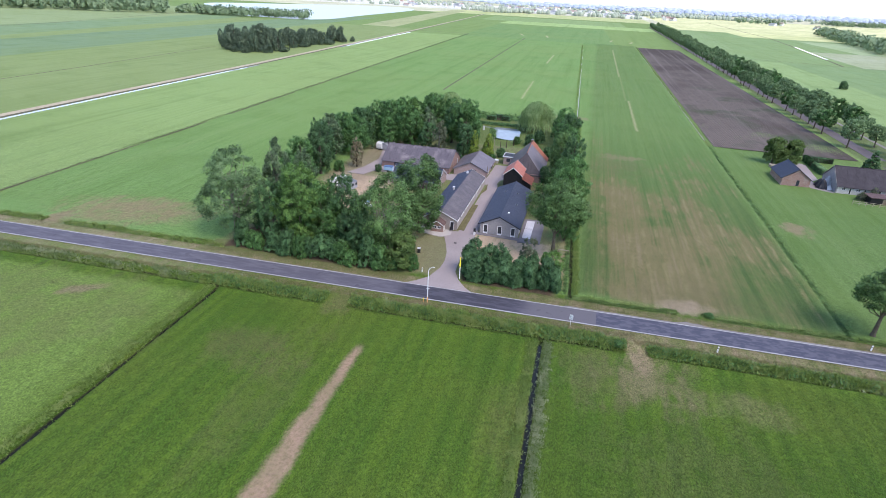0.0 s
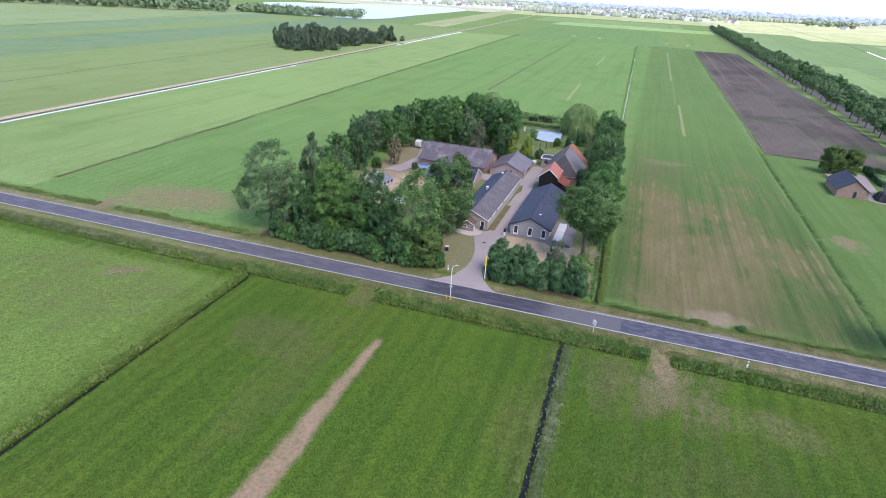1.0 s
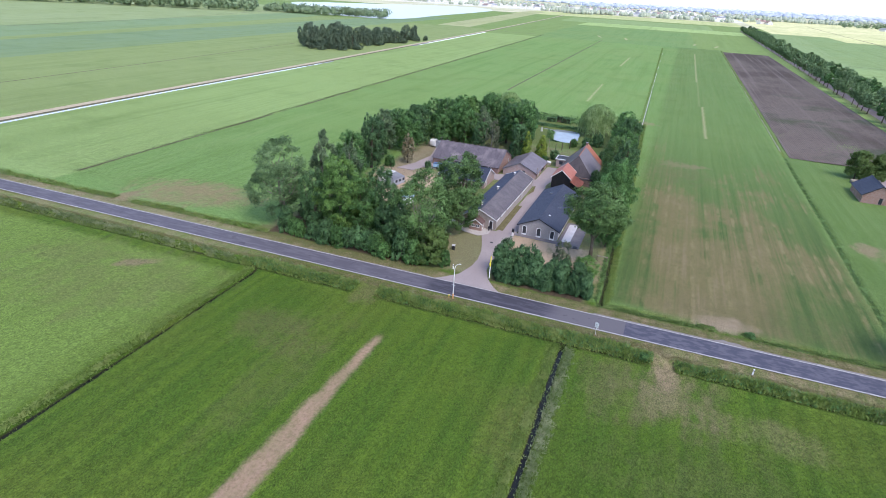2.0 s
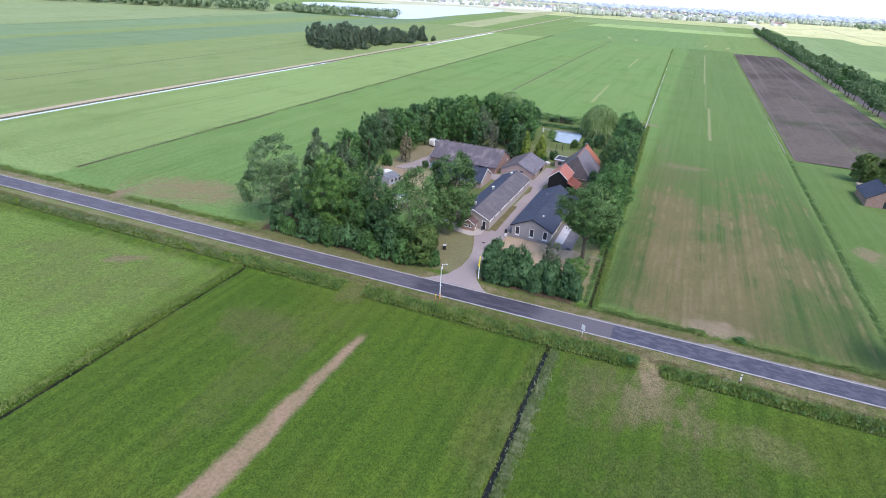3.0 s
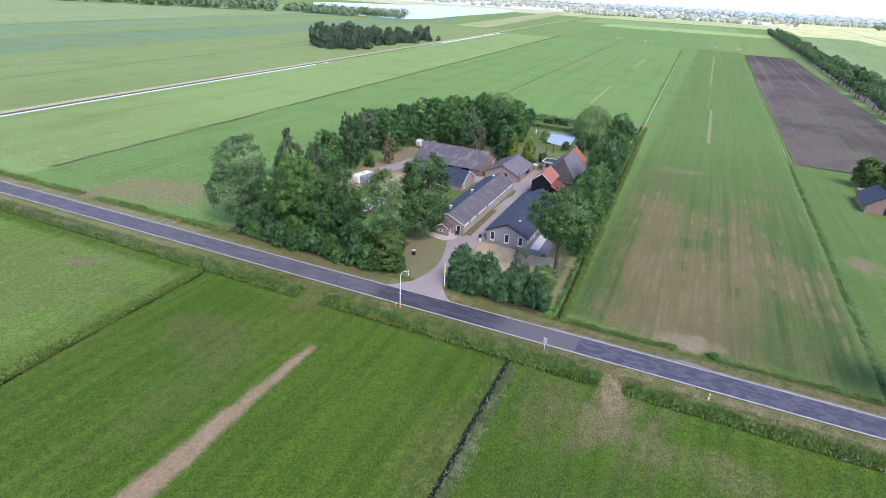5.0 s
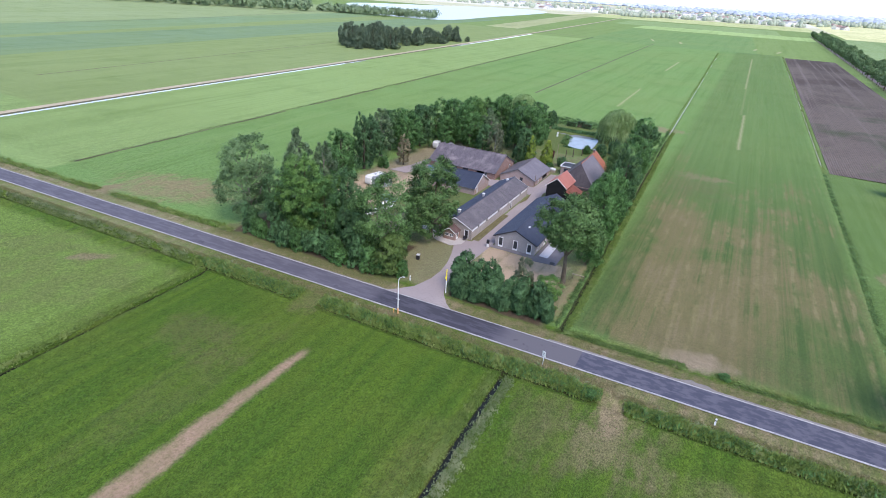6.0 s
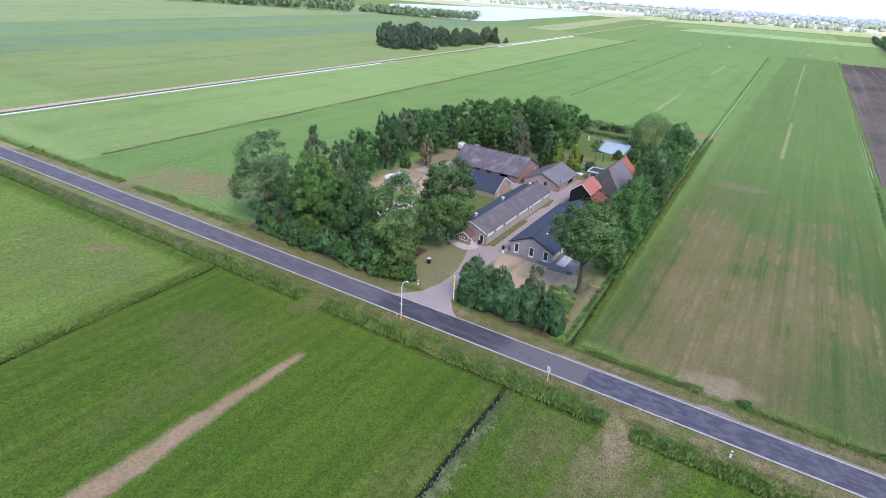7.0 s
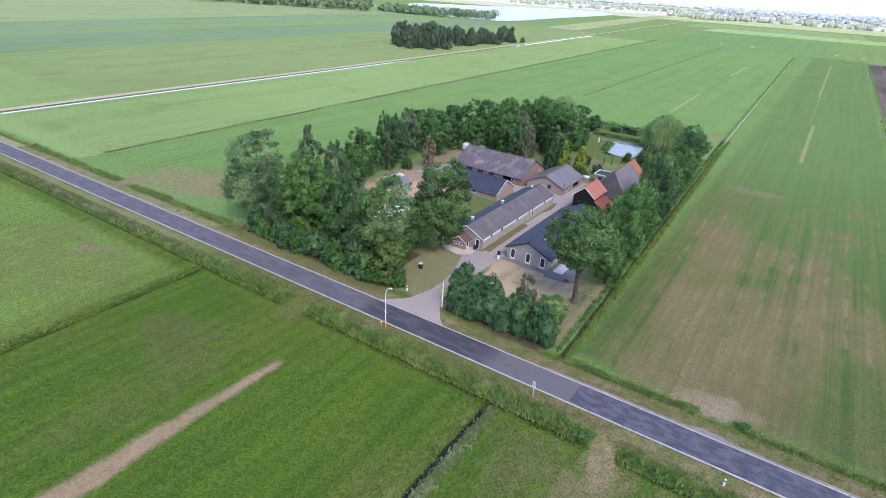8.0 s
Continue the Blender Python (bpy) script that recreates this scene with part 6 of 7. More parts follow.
# grey converted barn with the blue-black roof
grey_barn = house("barn", -16.9, -8.5, 105.8, 131.0, 2.35, 4.35, "y", {"s": brick_grey, "n": brick_grey, "w": brick_grey, "e": brick_grey}, (ROOF["slate_y"], ROOF["slate_y"]),
      "low grey brick barn with a blue-black tiled roof", "barn",
      {"s": [(0.75, 1.75, 0.08, 2.2, "glassdoor"), (3.85, 4.85, 0.08, 2.2, "glassdoor"), (6.75, 7.75, 0.08, 2.2, "glassdoor")],
       "e": [(1.0, 2.0, 0.5, 2.0, "win"), (3.0, 4.0, 0.5, 2.0, "win"), (5.2, 6.2, 0.08, 2.1, "glassdoor"), (9.0, 10.0, 0.7, 2.0, "win"), (14, 15, 0.7, 2.0, "win"), (19, 20, 0.7, 2.0, "win")],
       "w": [(4.0, 4.9, 0.9, 1.9, "win"), (9.0, 9.9, 0.9, 1.9, "win"), (14.0, 14.9, 0.9, 1.9, "win"), (19.0, 19.9, 0.9, 1.9, "win")]},
      0.4, dark_paint)
for u, b in ((1.3, -8.5), (2.1, -1.5), (1.4, 5.5), (-1.6, 6.5)):
    sk = part("roof_light", box_bm(u - 0.25, u + 0.25, b - 0.4, b + 0.4, 4.35 - abs(u) * 0.476 + 0.0, 4.35 - abs(u) * 0.476 + 0.22, 0.02), zinc, grey_barn, "small roof light in a metal frame")
    part("pane", box_bm(u - 0.18, u + 0.18, b - 0.32, b + 0.32, 4.35 - abs(u) * 0.476 + 0.222, 4.35 - abs(u) * 0.476 + 0.24), white_paint if b < -5 else pane_mat, sk)

sheet("edge_paving", [(-17.5, 104.7), (-8.32, 104.5), (-8.32, 105.75), (-17.5, 105.75)], 0.085, bpy.data.materials["terrace_slabs"], 0.1, "dark paving along the gable of the grey barn", "paving")
# long middle barn
long_barn = house("barn", -29.5, -21.9, 105.2, 137.2, 2.36, 4.15, "y", {"s": brick_taupe, "n": brick_taupe, "w": brick_taupe, "e": plaster_beige}, (ROOF["slate_y"], ROOF["grey_y"]),
      "long low barn with beige wall, white band and grey roof", "barn",
      {"s": [(6.0, 6.95, 0.08, 2.0, "door")],
       "e": [(2.8, 3.25, 1.7, 2.2, "darkwin"), (6.85, 7.45, 1.7, 2.2, "darkwin"), (13.35, 13.85, 1.7, 2.2, "darkwin"), (18.85, 19.2, 1.7, 2.2, "darkwin"), (20.5, 21.4, 0.08, 2.0, "door"), (26.6, 26.95, 1.7, 2.2, "darkwin")]},
      0.06, white_paint, False)
for ya, yb in ((105.5, 108.2), (108.85, 112.25), (113.05, 118.75), (119.45, 124.25), (124.8, 125.8), (127.1, 131.95), (132.6, 136.6)):
    part("white_panel", box_bm(3.803, 3.84, ya - 121.2, yb - 121.2, 1.75, 2.27, 0.01), white_paint, long_barn, "white painted boards under the eaves")
for b in (-12.5, -0.5, 12.5):
    chimney(long_barn, -0.9 if b < 0 else -0.4, b, 3.4, 4.4, 0.42, plaster_old, white_paint)
porch = house("porch", -27.2, -24.5, 103.0, 105.18, 1.75, 2.6, "y", brick_red, (ROOF["rust_y"], ROOF["rust_y"]), "small brown brick porch with white windows", "porch",
      {"s": [(0.4, 1.3, 0.75, 1.4, "win"), (1.45, 2.3, 0.75, 1.4, "win")], "e": [(0.4, 1.2, 0.08, 1.65, "glassdoor")]}, 0.2, white_paint, False)

# big barn to the north-west, slate-roofed shed before it, brick shed beside it
house("barn", -54.0, -33.6, 143.6, 157.0, 1.95, 5.35, "x", brick_red, (ROOF["grey_x"], ROOF["grey_x"]), "large brick barn with a weathered grey roof", "barn",
      {"s": [(14.6, 17.0, 0.08, 1.85, "void"), (17.1, 17.8, 0.08, 1.8, "door"), (3.5, 5.2, 0.6, 1.7, "darkwin"), (7.0, 8.6, 0.6, 1.7, "darkwin"), (10.4, 12.0, 0.6, 1.7, "darkwin")], "e": [(9.8, 10.8, 0.1, 1.9, "door")]}, 0.3, zinc)
house("shed", -46.0, -33.0, 129.6, 138.2, 1.75, 4.3, "x", {"s": brick_pale, "n": brick_pale, "w": brick_pale, "e": brick_pale}, (ROOF["slate_x"], ROOF["slate_x"]), "brick shed with a smooth blue-black roof and white verges", "shed",
      {"s": [(2, 3.2, 0.7, 1.5, "win"), (6, 7.2, 0.7, 1.5, "win")], "e": [(1.3, 2.0, 0.08, 1.7, "door")]}, 0.25, white_paint)
brick_shed = house("shed", -32.4, -22.8, 144.6, 157.6, 1.75, 4.0, "y", brick_pale, (ROOF["grey_y"], ROOF["pale_y"]), "wide brick shed with a low grey roof", "shed",
      {"s": [(5.6, 6.4, 0.9, 1.9, "darkwin")], "e": [(6.5, 10.5, 0.08, 1.6, "void"), (2.5, 3.4, 0.08, 1.65, "door")]}, 0.3, zinc, False)
part("vent_post", tube_bm([(4.9, -6.0, 0), (4.9, -6.0, 3.2)], [0.09, 0.08], 6), oak, brick_shed)

# black boarded barn with red tiles and a lean-to
house("barn", -16.7, -11.9, 135.9, 143.2, 4.5, 6.5, "y", boards_black, (ROOF["red_y"], ROOF["red_y"]), "black boarded barn with a red tiled roof", "barn",
      {"s": [(0.5, 1.1, 0.3, 0.9, "win")]}, 0.25, white_paint, False)
lean = thing("lean_to", -10.6, 139.0, 0, 0, "black boarded lean-to under red tiles", "lean-to")
bm = prism_bm([(-1.28, -0.2), (1.1, -0.2), (1.1, 2.35), (-1.28, 3.55)], -2.9, 2.9)
part("wall", bm, boards_black, lean)
bm = bmesh.new()
last = None
for i in range(9):
    t = i / 8
    for lip in (0.03, 0.0):
        ring = [bm.verts.new((1.5 - 2.85 * t, b, 2.3 + 1.45 * t + lip)) for b in (-3.3, 3.2)]
        if last:
            bm.faces.new((*last, ring[1], ring[0]))
        last = ring
bmesh.ops.solidify(bm, geom=bm.faces[:], thickness=0.07)
part("roof_slope", bm, ROOF["red_y"], lean)
part("post", tube_bm([(1.35, -3.1, 0), (1.35, -3.1, 2.3)], [0.08, 0.08], 6), oak, lean)
part("door", box_bm(1.102, 1.15, -1.2, 0.4, 0.05, 2.0), dark_paint, lean)

# old farmhouse behind it
farmhouse = house("farmhouse", -17.5, -7.5, 145.6, 164.4, 2.3, 7.1, "y", brick_red, (ROOF["thatch_y"], ROOF["pale_y"]), "old brick farmhouse with a steep dark thatched roof", "house",
      {"w": [(2.5, 3.5, 0.8, 1.9, "win"), (6, 7, 0.8, 1.9, "win"), (10, 11, 0.1, 2.1, "door"), (14, 15, 0.8, 1.9, "win")], "n": [(2.5, 3.6, 0.8, 2.0, "win"), (6.4, 7.5, 0.8, 2.0, "win")]}, 0.4, ROOF["orange_y"], False, ("s",), 0.2, ROOF["orange_y"])
bm = bmesh.new()
sl = 4.8 / 5.0
last = None
for i in range(13):
    t = i / 12
    for lip in (0.03, 0.0):
        ring = [bm.verts.new((0.05 + 5.4 * (1 - t), b, 7.1 - sl * 5.4 * (1 - t) + 0.11 + lip)) for b in (5.6, 9.75)]
        if last:
            bm.faces.new((*last, ring[1], ring[0]))
        last = ring
part("tiled_slope", bm, ROOF["orange_y"], farmhouse, "orange clay tiles on the garden end of the roof")
chimney(farmhouse, 0.0, 7.5, 6.6, 7.9, 0.55, brick_red, zinc)
annex = thing("flat_annex", -18.9, 162.0, 0, 0, "low flat-roofed annex with a white roof edge", "annex")
part("wall", box_bm(-1.5, 1.35, -2.0, 2.0, -0.2, 2.35), brick_pale, annex)
bm = box_bm(-1.8, 1.36, -2.3, -2.12, 2.36, 2.62)
box_bm(-1.8, 1.36, 2.12, 2.3, 2.36, 2.62, 0, bm)
box_bm(-1.8, -1.62, -2.12, 2.12, 2.36, 2.62, 0, bm)
part("fascia", bm, white_paint, annex)
part("roof_sheet", box_bm(-1.6, 1.36, -2.1, 2.1, 2.37, 2.5), dark_paint, annex)
part("window", box_bm(-0.6, 0.5, -2.03, -1.99, 0.9, 1.9), pane_mat, annex)

# the neighbours: brick barn, long white house
house("barn", 61.0, 68.6, 172.8, 184.0, 2.25, 5.0, "y", brick_red, (ROOF["slate_y"], ROOF["slate_y"]), "neighbours' brick barn with a dark blue roof", "barn", {"s": [(4.0, 4.8, 0.08, 1.8, "darkwin")]}, 0.35, dark_paint)
house("farmhouse", 74.6, 100.0, 170.2, 181.5, 2.3, 6.6, "x", {"s": plaster_old, "n": plaster_old, "w": brick_grey, "e": brick_grey}, (ROOF["dark_x"], ROOF["dark_x"]), "neighbours' long pale farmhouse under a dark roof", "house",
      {"s": [(1.0, 2.0, 1.1, 1.8, "win"), (2.9, 3.6, 0.08, 1.9, "door"), (4.6, 5.8, 1.1, 1.8, "win"), (6.6, 7.3, 0.08, 1.9, "door"), (8.4, 9.6, 1.1, 1.8, "win"), (10.2, 11.0, 0.08, 1.9, "door"), (13, 14.2, 1.1, 1.8, "win"), (17, 18.2, 1.1, 1.8, "win")], "w": [(4.5, 6.5, 0.08, 2.0, "door")]}, 0.4, zinc, False)
sheet("neighbour_yard", [(69.0, 172.5), (74.3, 169.5), (74.3, 184), (76, 200), (73, 204), (69.2, 190)], 0.07, paving_mat, 0.1, "paved yard between barn and house", "paving")


def clipped_hedge(x0, x1, y0, y1, h, label):
    """A clipped hedge: an uneven leafy block."""
    rng = np.random.default_rng(int(abs(x0) * 10))
    n = int(((x1 - x0) * (y1 - y0) + 2 * h * (x1 - x0 + y1 - y0)) * 90)
    p = rng.uniform(0, 1, (n, 3)) * np.array([x1 - x0, y1 - y0, h])
    face = rng.integers(0, 5, n)
    for k, (ax, val) in enumerate(((0, 0.0), (0, x1 - x0), (1, 0.0), (1, y1 - y0), (2, h))):
        p[face == k, ax] = val
    p += rng.normal(size=p.shape) * 0.06
    root = thing("hedge", x0, y0, 0, 0, label, "hedge")
    soft = unit(p - np.array([(x1 - x0) / 2, (y1 - y0) / 2, 0])) + np.array([0, 0, 0.5])
    ob = new("leaves", leaf_mesh("leaves", p, soft + rng.normal(size=(n, 3)) * 0.5, soft, 0.2 * rng.uniform(0.6, 1.3, n), LEAF["dark"], rng))
    ob.parent = root
    part("core", box_bm(0.1, x1 - x0 - 0.1, 0.1, y1 - y0 - 0.1, 0.02, h - 0.12), bark_mat, root)
    return root


clipped_hedge(77.0, 78.4, 189, 207, 1.8, "clipped hedge beside the neighbours' yard")
clipped_hedge(78.6, 86.0, 205.8, 207, 1.6, "clipped hedge at the end of the yard")
clipped_hedge(-37.2, -33.5, 221.6, 222.8, 1.7, "dark clipped garden hedge round a bench")
clipped_hedge(-31.0, -27.9, 222.0, 223.2, 1.9, "dark clipped garden hedge round a bench")
clipped_hedge(-33.45, -31.05, 223.3, 224.3, 2.1, "dark clipped garden hedge behind a bench")


# ---- street furniture ----
steel = stained("painted_steel", (0.62, 0.63, 0.65), (0.5, 0.5, 0.5), (0.7, 0.7, 0.72), 6, 0.8, 0.4)
orange_paint = stained("orange_paint", (0.6, 0.3, 0.13), (0.4, 0.2, 0.1), (0.66, 0.4, 0.2), 6, 0.8, 0.5)
yellow_paint = stained("yellow_paint", (0.8, 0.66, 0.04), (0.6, 0.48, 0.04), (0.85, 0.74, 0.12), 6, 0.8, 0.5)
black_plastic = stained("black_plastic", (0.0192, 0.0192, 0.0224), (0.0128, 0.0128, 0.0128), (0.0384, 0.0384, 0.0384), 6, 0.8, 0.5)
lamp = thing("street_lamp", -19.45, 74.25, 0, 0, "slim pale street lamp with a short curved arm", "street lamp")
pole = part("pole", tube_bm([(0, 0, -0.2), (0, 0, 1.3), (0, 0, 5.7), (0.06, 0.05, 6.1), (0.22, 0.1, 6.4), (0.62, 0.22, 6.65)], [0.10, 0.085, 0.06, 0.055, 0.05, 0.045], 10), steel, lamp)
part("sleeve", tube_bm([(0, 0, 0), (0, 0, 1.0)], [0.125, 0.125], 10), orange_paint, pole, "orange painted foot")
head = part("lamp_head", box_bm(0.6, 1.0, 0.15, 0.33, 6.6, 6.7, 0.04), steel, lamp)
part("lens", box_bm(0.66, 0.96, 0.18, 0.30, 6.57, 6.598, 0.01), slab_mat, head)
part("bracket", box_bm(-0.3, 0.3, -0.03, 0.03, 2.6, 2.68), steel, lamp)
marker = thing("cable_post", -20.1, 74.05, 0, 0, "short yellow and orange marker post beside a lamp", "post")
part("post_body", box_bm(-0.06, 0.06, -0.05, 0.05, -0.1, 0.55, 0.02), orange_paint, marker)
part("post_top", box_bm(-0.08, 0.08, -0.07, 0.07, 0.552, 0.8, 0.03), yellow_paint, marker)
sign = thing("road_sign", 4.2, 74.55, 0, -25, "small white board on a post beside the road", "sign")
part("pole", tube_bm([(0, 0, -0.2), (0, 0, 2.3)], [0.04, 0.04], 8), steel, sign)
board = part("board", box_bm(-0.3, 0.3, -0.06, -0.03, 1.35, 2.2, 0.01), white_paint, sign)
part("text_bar", box_bm(-0.2, 0.2, -0.066, -0.062, 1.85, 1.92), zinc, board)
part("text_bar", box_bm(-0.2, 0.1, -0.066, -0.062, 1.6, 1.67), zinc, board)
flag = thing("entrance_pole", -16.2, 83.9, 0, 0, "yellow and white pole beside the drive entrance", "pole")
part("lower_half", tube_bm([(0, 0, -0.2), (0, 0, 2.4)], [0.085, 0.085], 8), white_paint, flag)
part("upper_half", tube_bm([(0, 0, 2.402), (0, 0, 4.5)], [0.1, 0.09], 8), yellow_paint, flag)
part("name_board", box_bm(-0.22, 0.1, -0.03, 0.03, 2.6, 3.1, 0.01), yellow_paint, flag)
for px, py, lab in ((26.1, 74.8, "short white marker post with dark bands"), (49.7, 83.0, "short white marker post at the field edge"), (-13.3, 84.0, "low white post at the drive entrance"), (-23.4, 84.2, "low white post at the drive entrance")):
    mk = thing("marker_post", px, py, 0, 0, lab, "post")
    part("post_body", box_bm(-0.1, 0.1, -0.07, 0.07, -0.1, 0.95, 0.03), white_paint, mk)
    part("band", box_bm(-0.104, 0.104, -0.074, 0.074, 0.6, 0.75), black_plastic, mk)
rail = thing("fence_rail", 1.5, 101.2, 0, 0, "short pale wooden rail at the ditch", "rail")
part("bar", box_bm(-1.1, 1.1, -0.06, 0.06, 0.85, 1.02, 0.02), pale_wood, rail)
for px in (-0.95, 0.95):
    part("post", box_bm(px - 0.06, px + 0.06, 0.062, 0.18, -0.4, 1.05, 0.02), oak, rail)


# ---- vehicles and clutter ----
van_white = stained("white_coachwork", (0.72, 0.72, 0.72), (0.6, 0.6, 0.6), (0.8, 0.8, 0.8), 4, 0.6, 0.3, 0.5, 0.05)
rubber = stained("tyre_rubber", (0.0192, 0.0192, 0.0192), (0.0128, 0.0128, 0.0128), (0.032, 0.032, 0.032), 8, 1, 0.9)
canvas = stained("grey_canvas", (0.33, 0.345, 0.385), (0.26, 0.27, 0.3), (0.39, 0.4, 0.44), 5, 0.7, 0.9)
canvas_pale = stained("pale_canvas", (0.6, 0.61, 0.63), (0.5, 0.5, 0.52), (0.68, 0.68, 0.7), 5, 0.7, 0.9)
blue_paint = stained("pale_blue_coachwork", (0.33, 0.5, 0.68), (0.25, 0.4, 0.55), (0.4, 0.56, 0.72), 4, 0.6, 0.3, 0.5, 0.05)


def caravan(x, y, rz, label, awning=1):
    c = thing("caravan", x, y, 0, rz, label, "caravan")
    out = [(-2.6, 0.45), (2.5, 0.45), (2.75, 1.1), (2.6, 2.1), (2.3, 2.5), (-2.2, 2.5), (-2.65, 2.1), (-2.75, 1.0)]
    bm = prism_bm(out, -1.1, 1.1)
    bmesh.ops.bevel(bm, geom=[e for e in bm.edges if abs(e.verts[0].co.y - e.verts[1].co.y) < 0.01], offset=0.12, segments=2, affect="EDGES")
    body = part("body", bm, van_white, c)
    for side in (-1, 1):
        for px in (-1.5, 0.9):
            part("window", box_bm(px, px + 1.0, side * 1.1 - 0.02, side * 1.1 + 0.02, 1.35, 1.95, 0.015), pane_mat, body)
        w = tube_bm([(0, side * 0.85, 0.32), (0, side * 1.05, 0.32)], [0.32, 0.32], 14)
        part("wheel", w, rubber, c)
    part("roof_light", box_bm(-0.3, 0.3, -0.25, 0.25, 2.5, 2.6, 0.03), canvas, body)
    part("drawbar", tube_bm([(2.6, 0, 0.45), (3.7, 0, 0.42)], [0.05, 0.04], 6), zinc, c)
    if awning:
        a = thing("awning", x, y, 0, rz, "grey canvas awning tent against a caravan", "tent")
        rf = bmesh.new()
        pts = [(-2.3, -1.14, 2.45), (2.2, -1.14, 2.45), (2.3, -4.0, 1.8), (-2.4, -4.0, 1.8)]
        top = [rf.verts.new(p) for p in pts]
        rf.faces.new(top)
        bmesh.ops.solidify(rf, geom=rf.faces[:], thickness=0.05)
        part("canopy", rf, bpy.data.materials["grey_canvas"], a)
        part("front_panel", box_bm(-2.3, 2.2, -3.96, -3.9, 0.0, 1.78), canvas, a)
        part("side_panel", prism_bm([(0, 0), (0.06, 0), (0.06, 2.0), (0, 2.0)], -3.88, -1.16), canvas, a)
        for px in (-2.26, 2.14):
            bm = bmesh.new()
            q = [[bm.verts.new((px + d, yy, zz)) for yy, zz in ((-3.88, 0), (-1.16, 0), (-1.16, 2.38), (-3.88, 1.76))] for d in (0, 0.05)]
            bm.faces.new(q[0])
            bm.faces.new(q[1][::-1])
            for k in range(4):
                bm.faces.new((q[0][k], q[1][k], q[1][(k + 1) % 4], q[0][(k + 1) % 4]))
            bmesh.ops.recalc_face_normals(bm, faces=bm.faces)
            part("side_panel", bm, canvas, a)
        for px in (-1.6, -0.1, 1.3):
            part("tent_window", box_bm(px, px + 0.8, -3.99, -3.962, 0.8, 1.5), pane_mat, a)
    return c


caravan(-57.5, 122.0, 78, "white touring caravan parked under the trees", 1)
caravan(-60.5, 162.0, 75, "white touring caravan behind the long barn", 1)


def car(x, y, rz, paint, label):
    c = thing("car", x, y, 0, rz, label, "car")
    out = [(-2.0, 0.28), (2.0, 0.28), (2.08, 0.6), (1.95, 0.85), (1.05, 0.95), (0.95, 0.97), (-1.85, 0.98), (-2.05, 0.8)]
    bm = prism_bm(out, -0.85, 0.85)
    bmesh.ops.bevel(bm, geom=[e for e in bm.edges if abs(e.verts[0].co.y - e.verts[1].co.y) < 0.01], offset=0.08, segments=2, affect="EDGES")
    body = part("body", bm, paint, c)
    cab = bmesh.new()
    lo = [(-1.85, -0.8), (1.0, -0.8), (1.0, 0.8), (-1.85, 0.8)]
    hi = [(-1.5, -0.62), (0.35, -0.62), (0.35, 0.62), (-1.5, 0.62)]
    a, b = [cab.verts.new((*p, 0.97)) for p in lo], [cab.verts.new((*p, 1.43)) for p in hi]
    for k in range(4):
        cab.faces.new((a[k], a[(k + 1) % 4], b[(k + 1) % 4], b[k]))
    cab.faces.new(b)
    bmesh.ops.recalc_face_normals(cab, faces=cab.faces)
    part("glasshouse", cab, pane_mat, body)
    part("roof_panel", box_bm(-1.52, 0.37, -0.64, 0.64, 1.432, 1.5, 0.03), paint, body)
    for wx in (-1.25, 1.25):
        for wy in (-0.78, 0.78):
            t = part("tyre", tube_bm([(wx, wy - 0.1, 0.31), (wx, wy + 0.1, 0.31)], [0.31, 0.31], 14), rubber, c)
            part("rim", tube_bm([(wx, wy - 0.11, 0.31), (wx, wy + 0.11, 0.31)], [0.19, 0.19], 10), zinc, t)
    for wy in (-0.6, 0.6):
        part("headlight", box_bm(2.0, 2.07, wy - 0.2, wy + 0.2, 0.62, 0.78, 0.02), slab_mat, body)
    return c


car(-46.2, 104.5, 65, van_white, "white car parked between the trees")
car(-45.6, 109.4, 70, van_white, "white car parked on the sandy yard")
car(-47.8, 113.5, 10, blue_paint, "pale blue car parked on the sandy yard")
trailer = thing("trailer", -50.4, 139.4, 0, 5, "small blue covered trailer in the yard", "trailer")
part("box_body", box_bm(-1.3, 1.3, -0.75, 0.75, 0.45, 1.5, 0.06), blue_paint, trailer)
part("cover", box_bm(-1.34, 1.34, -0.79, 0.79, 1.502, 1.62, 0.04), stained("blue_tarpaulin", (0.0768, 0.141, 0.256), (0.0512, 0.096, 0.192), (0.128, 0.192, 0.307), 5, 0.8, 0.6), trailer)
for wy in (-0.72, 0.72):
    part("wheel", tube_bm([(0, wy - 0.1, 0.3), (0, wy + 0.1, 0.3)], [0.3, 0.3], 12), rubber, trailer)
part("drawbar", tube_bm([(1.3, 0, 0.5), (2.3, 0, 0.45)], [0.04, 0.04], 6), zinc, trailer)
plant("darkbush", -53.2, 138.6, 2.2, 1.3)


def bench(x, y, rz, label):
    b = thing("garden_bench", x, y, 0, rz, label, "bench")
    for k in range(3):
        part("seat_slat", box_bm(-0.9, 0.9, -0.25 + 0.17 * k, -0.11 + 0.17 * k, 0.42, 0.46, 0.008), oak, b)
    for k in range(2):
        part("back_slat", box_bm(-0.9, 0.9, 0.27, 0.31, 0.55 + 0.2 * k, 0.69 + 0.2 * k, 0.008), oak, b)
    for px in (-0.8, 0.8):
        for py in (-0.2, 0.29):
            part("leg", box_bm(px - 0.04, px + 0.04, py - 0.04, py + 0.018 if py > 0 else py + 0.04, 0, 0.418 if py < 0 else 0.54), oak, b)
    return b


bench(-32.3, 222.4, 0, "wooden garden bench framed by clipped hedge")
table = thing("picnic_table", -49.0, 128.4, 0, 20, "dark wooden picnic table on the sandy yard", "table")
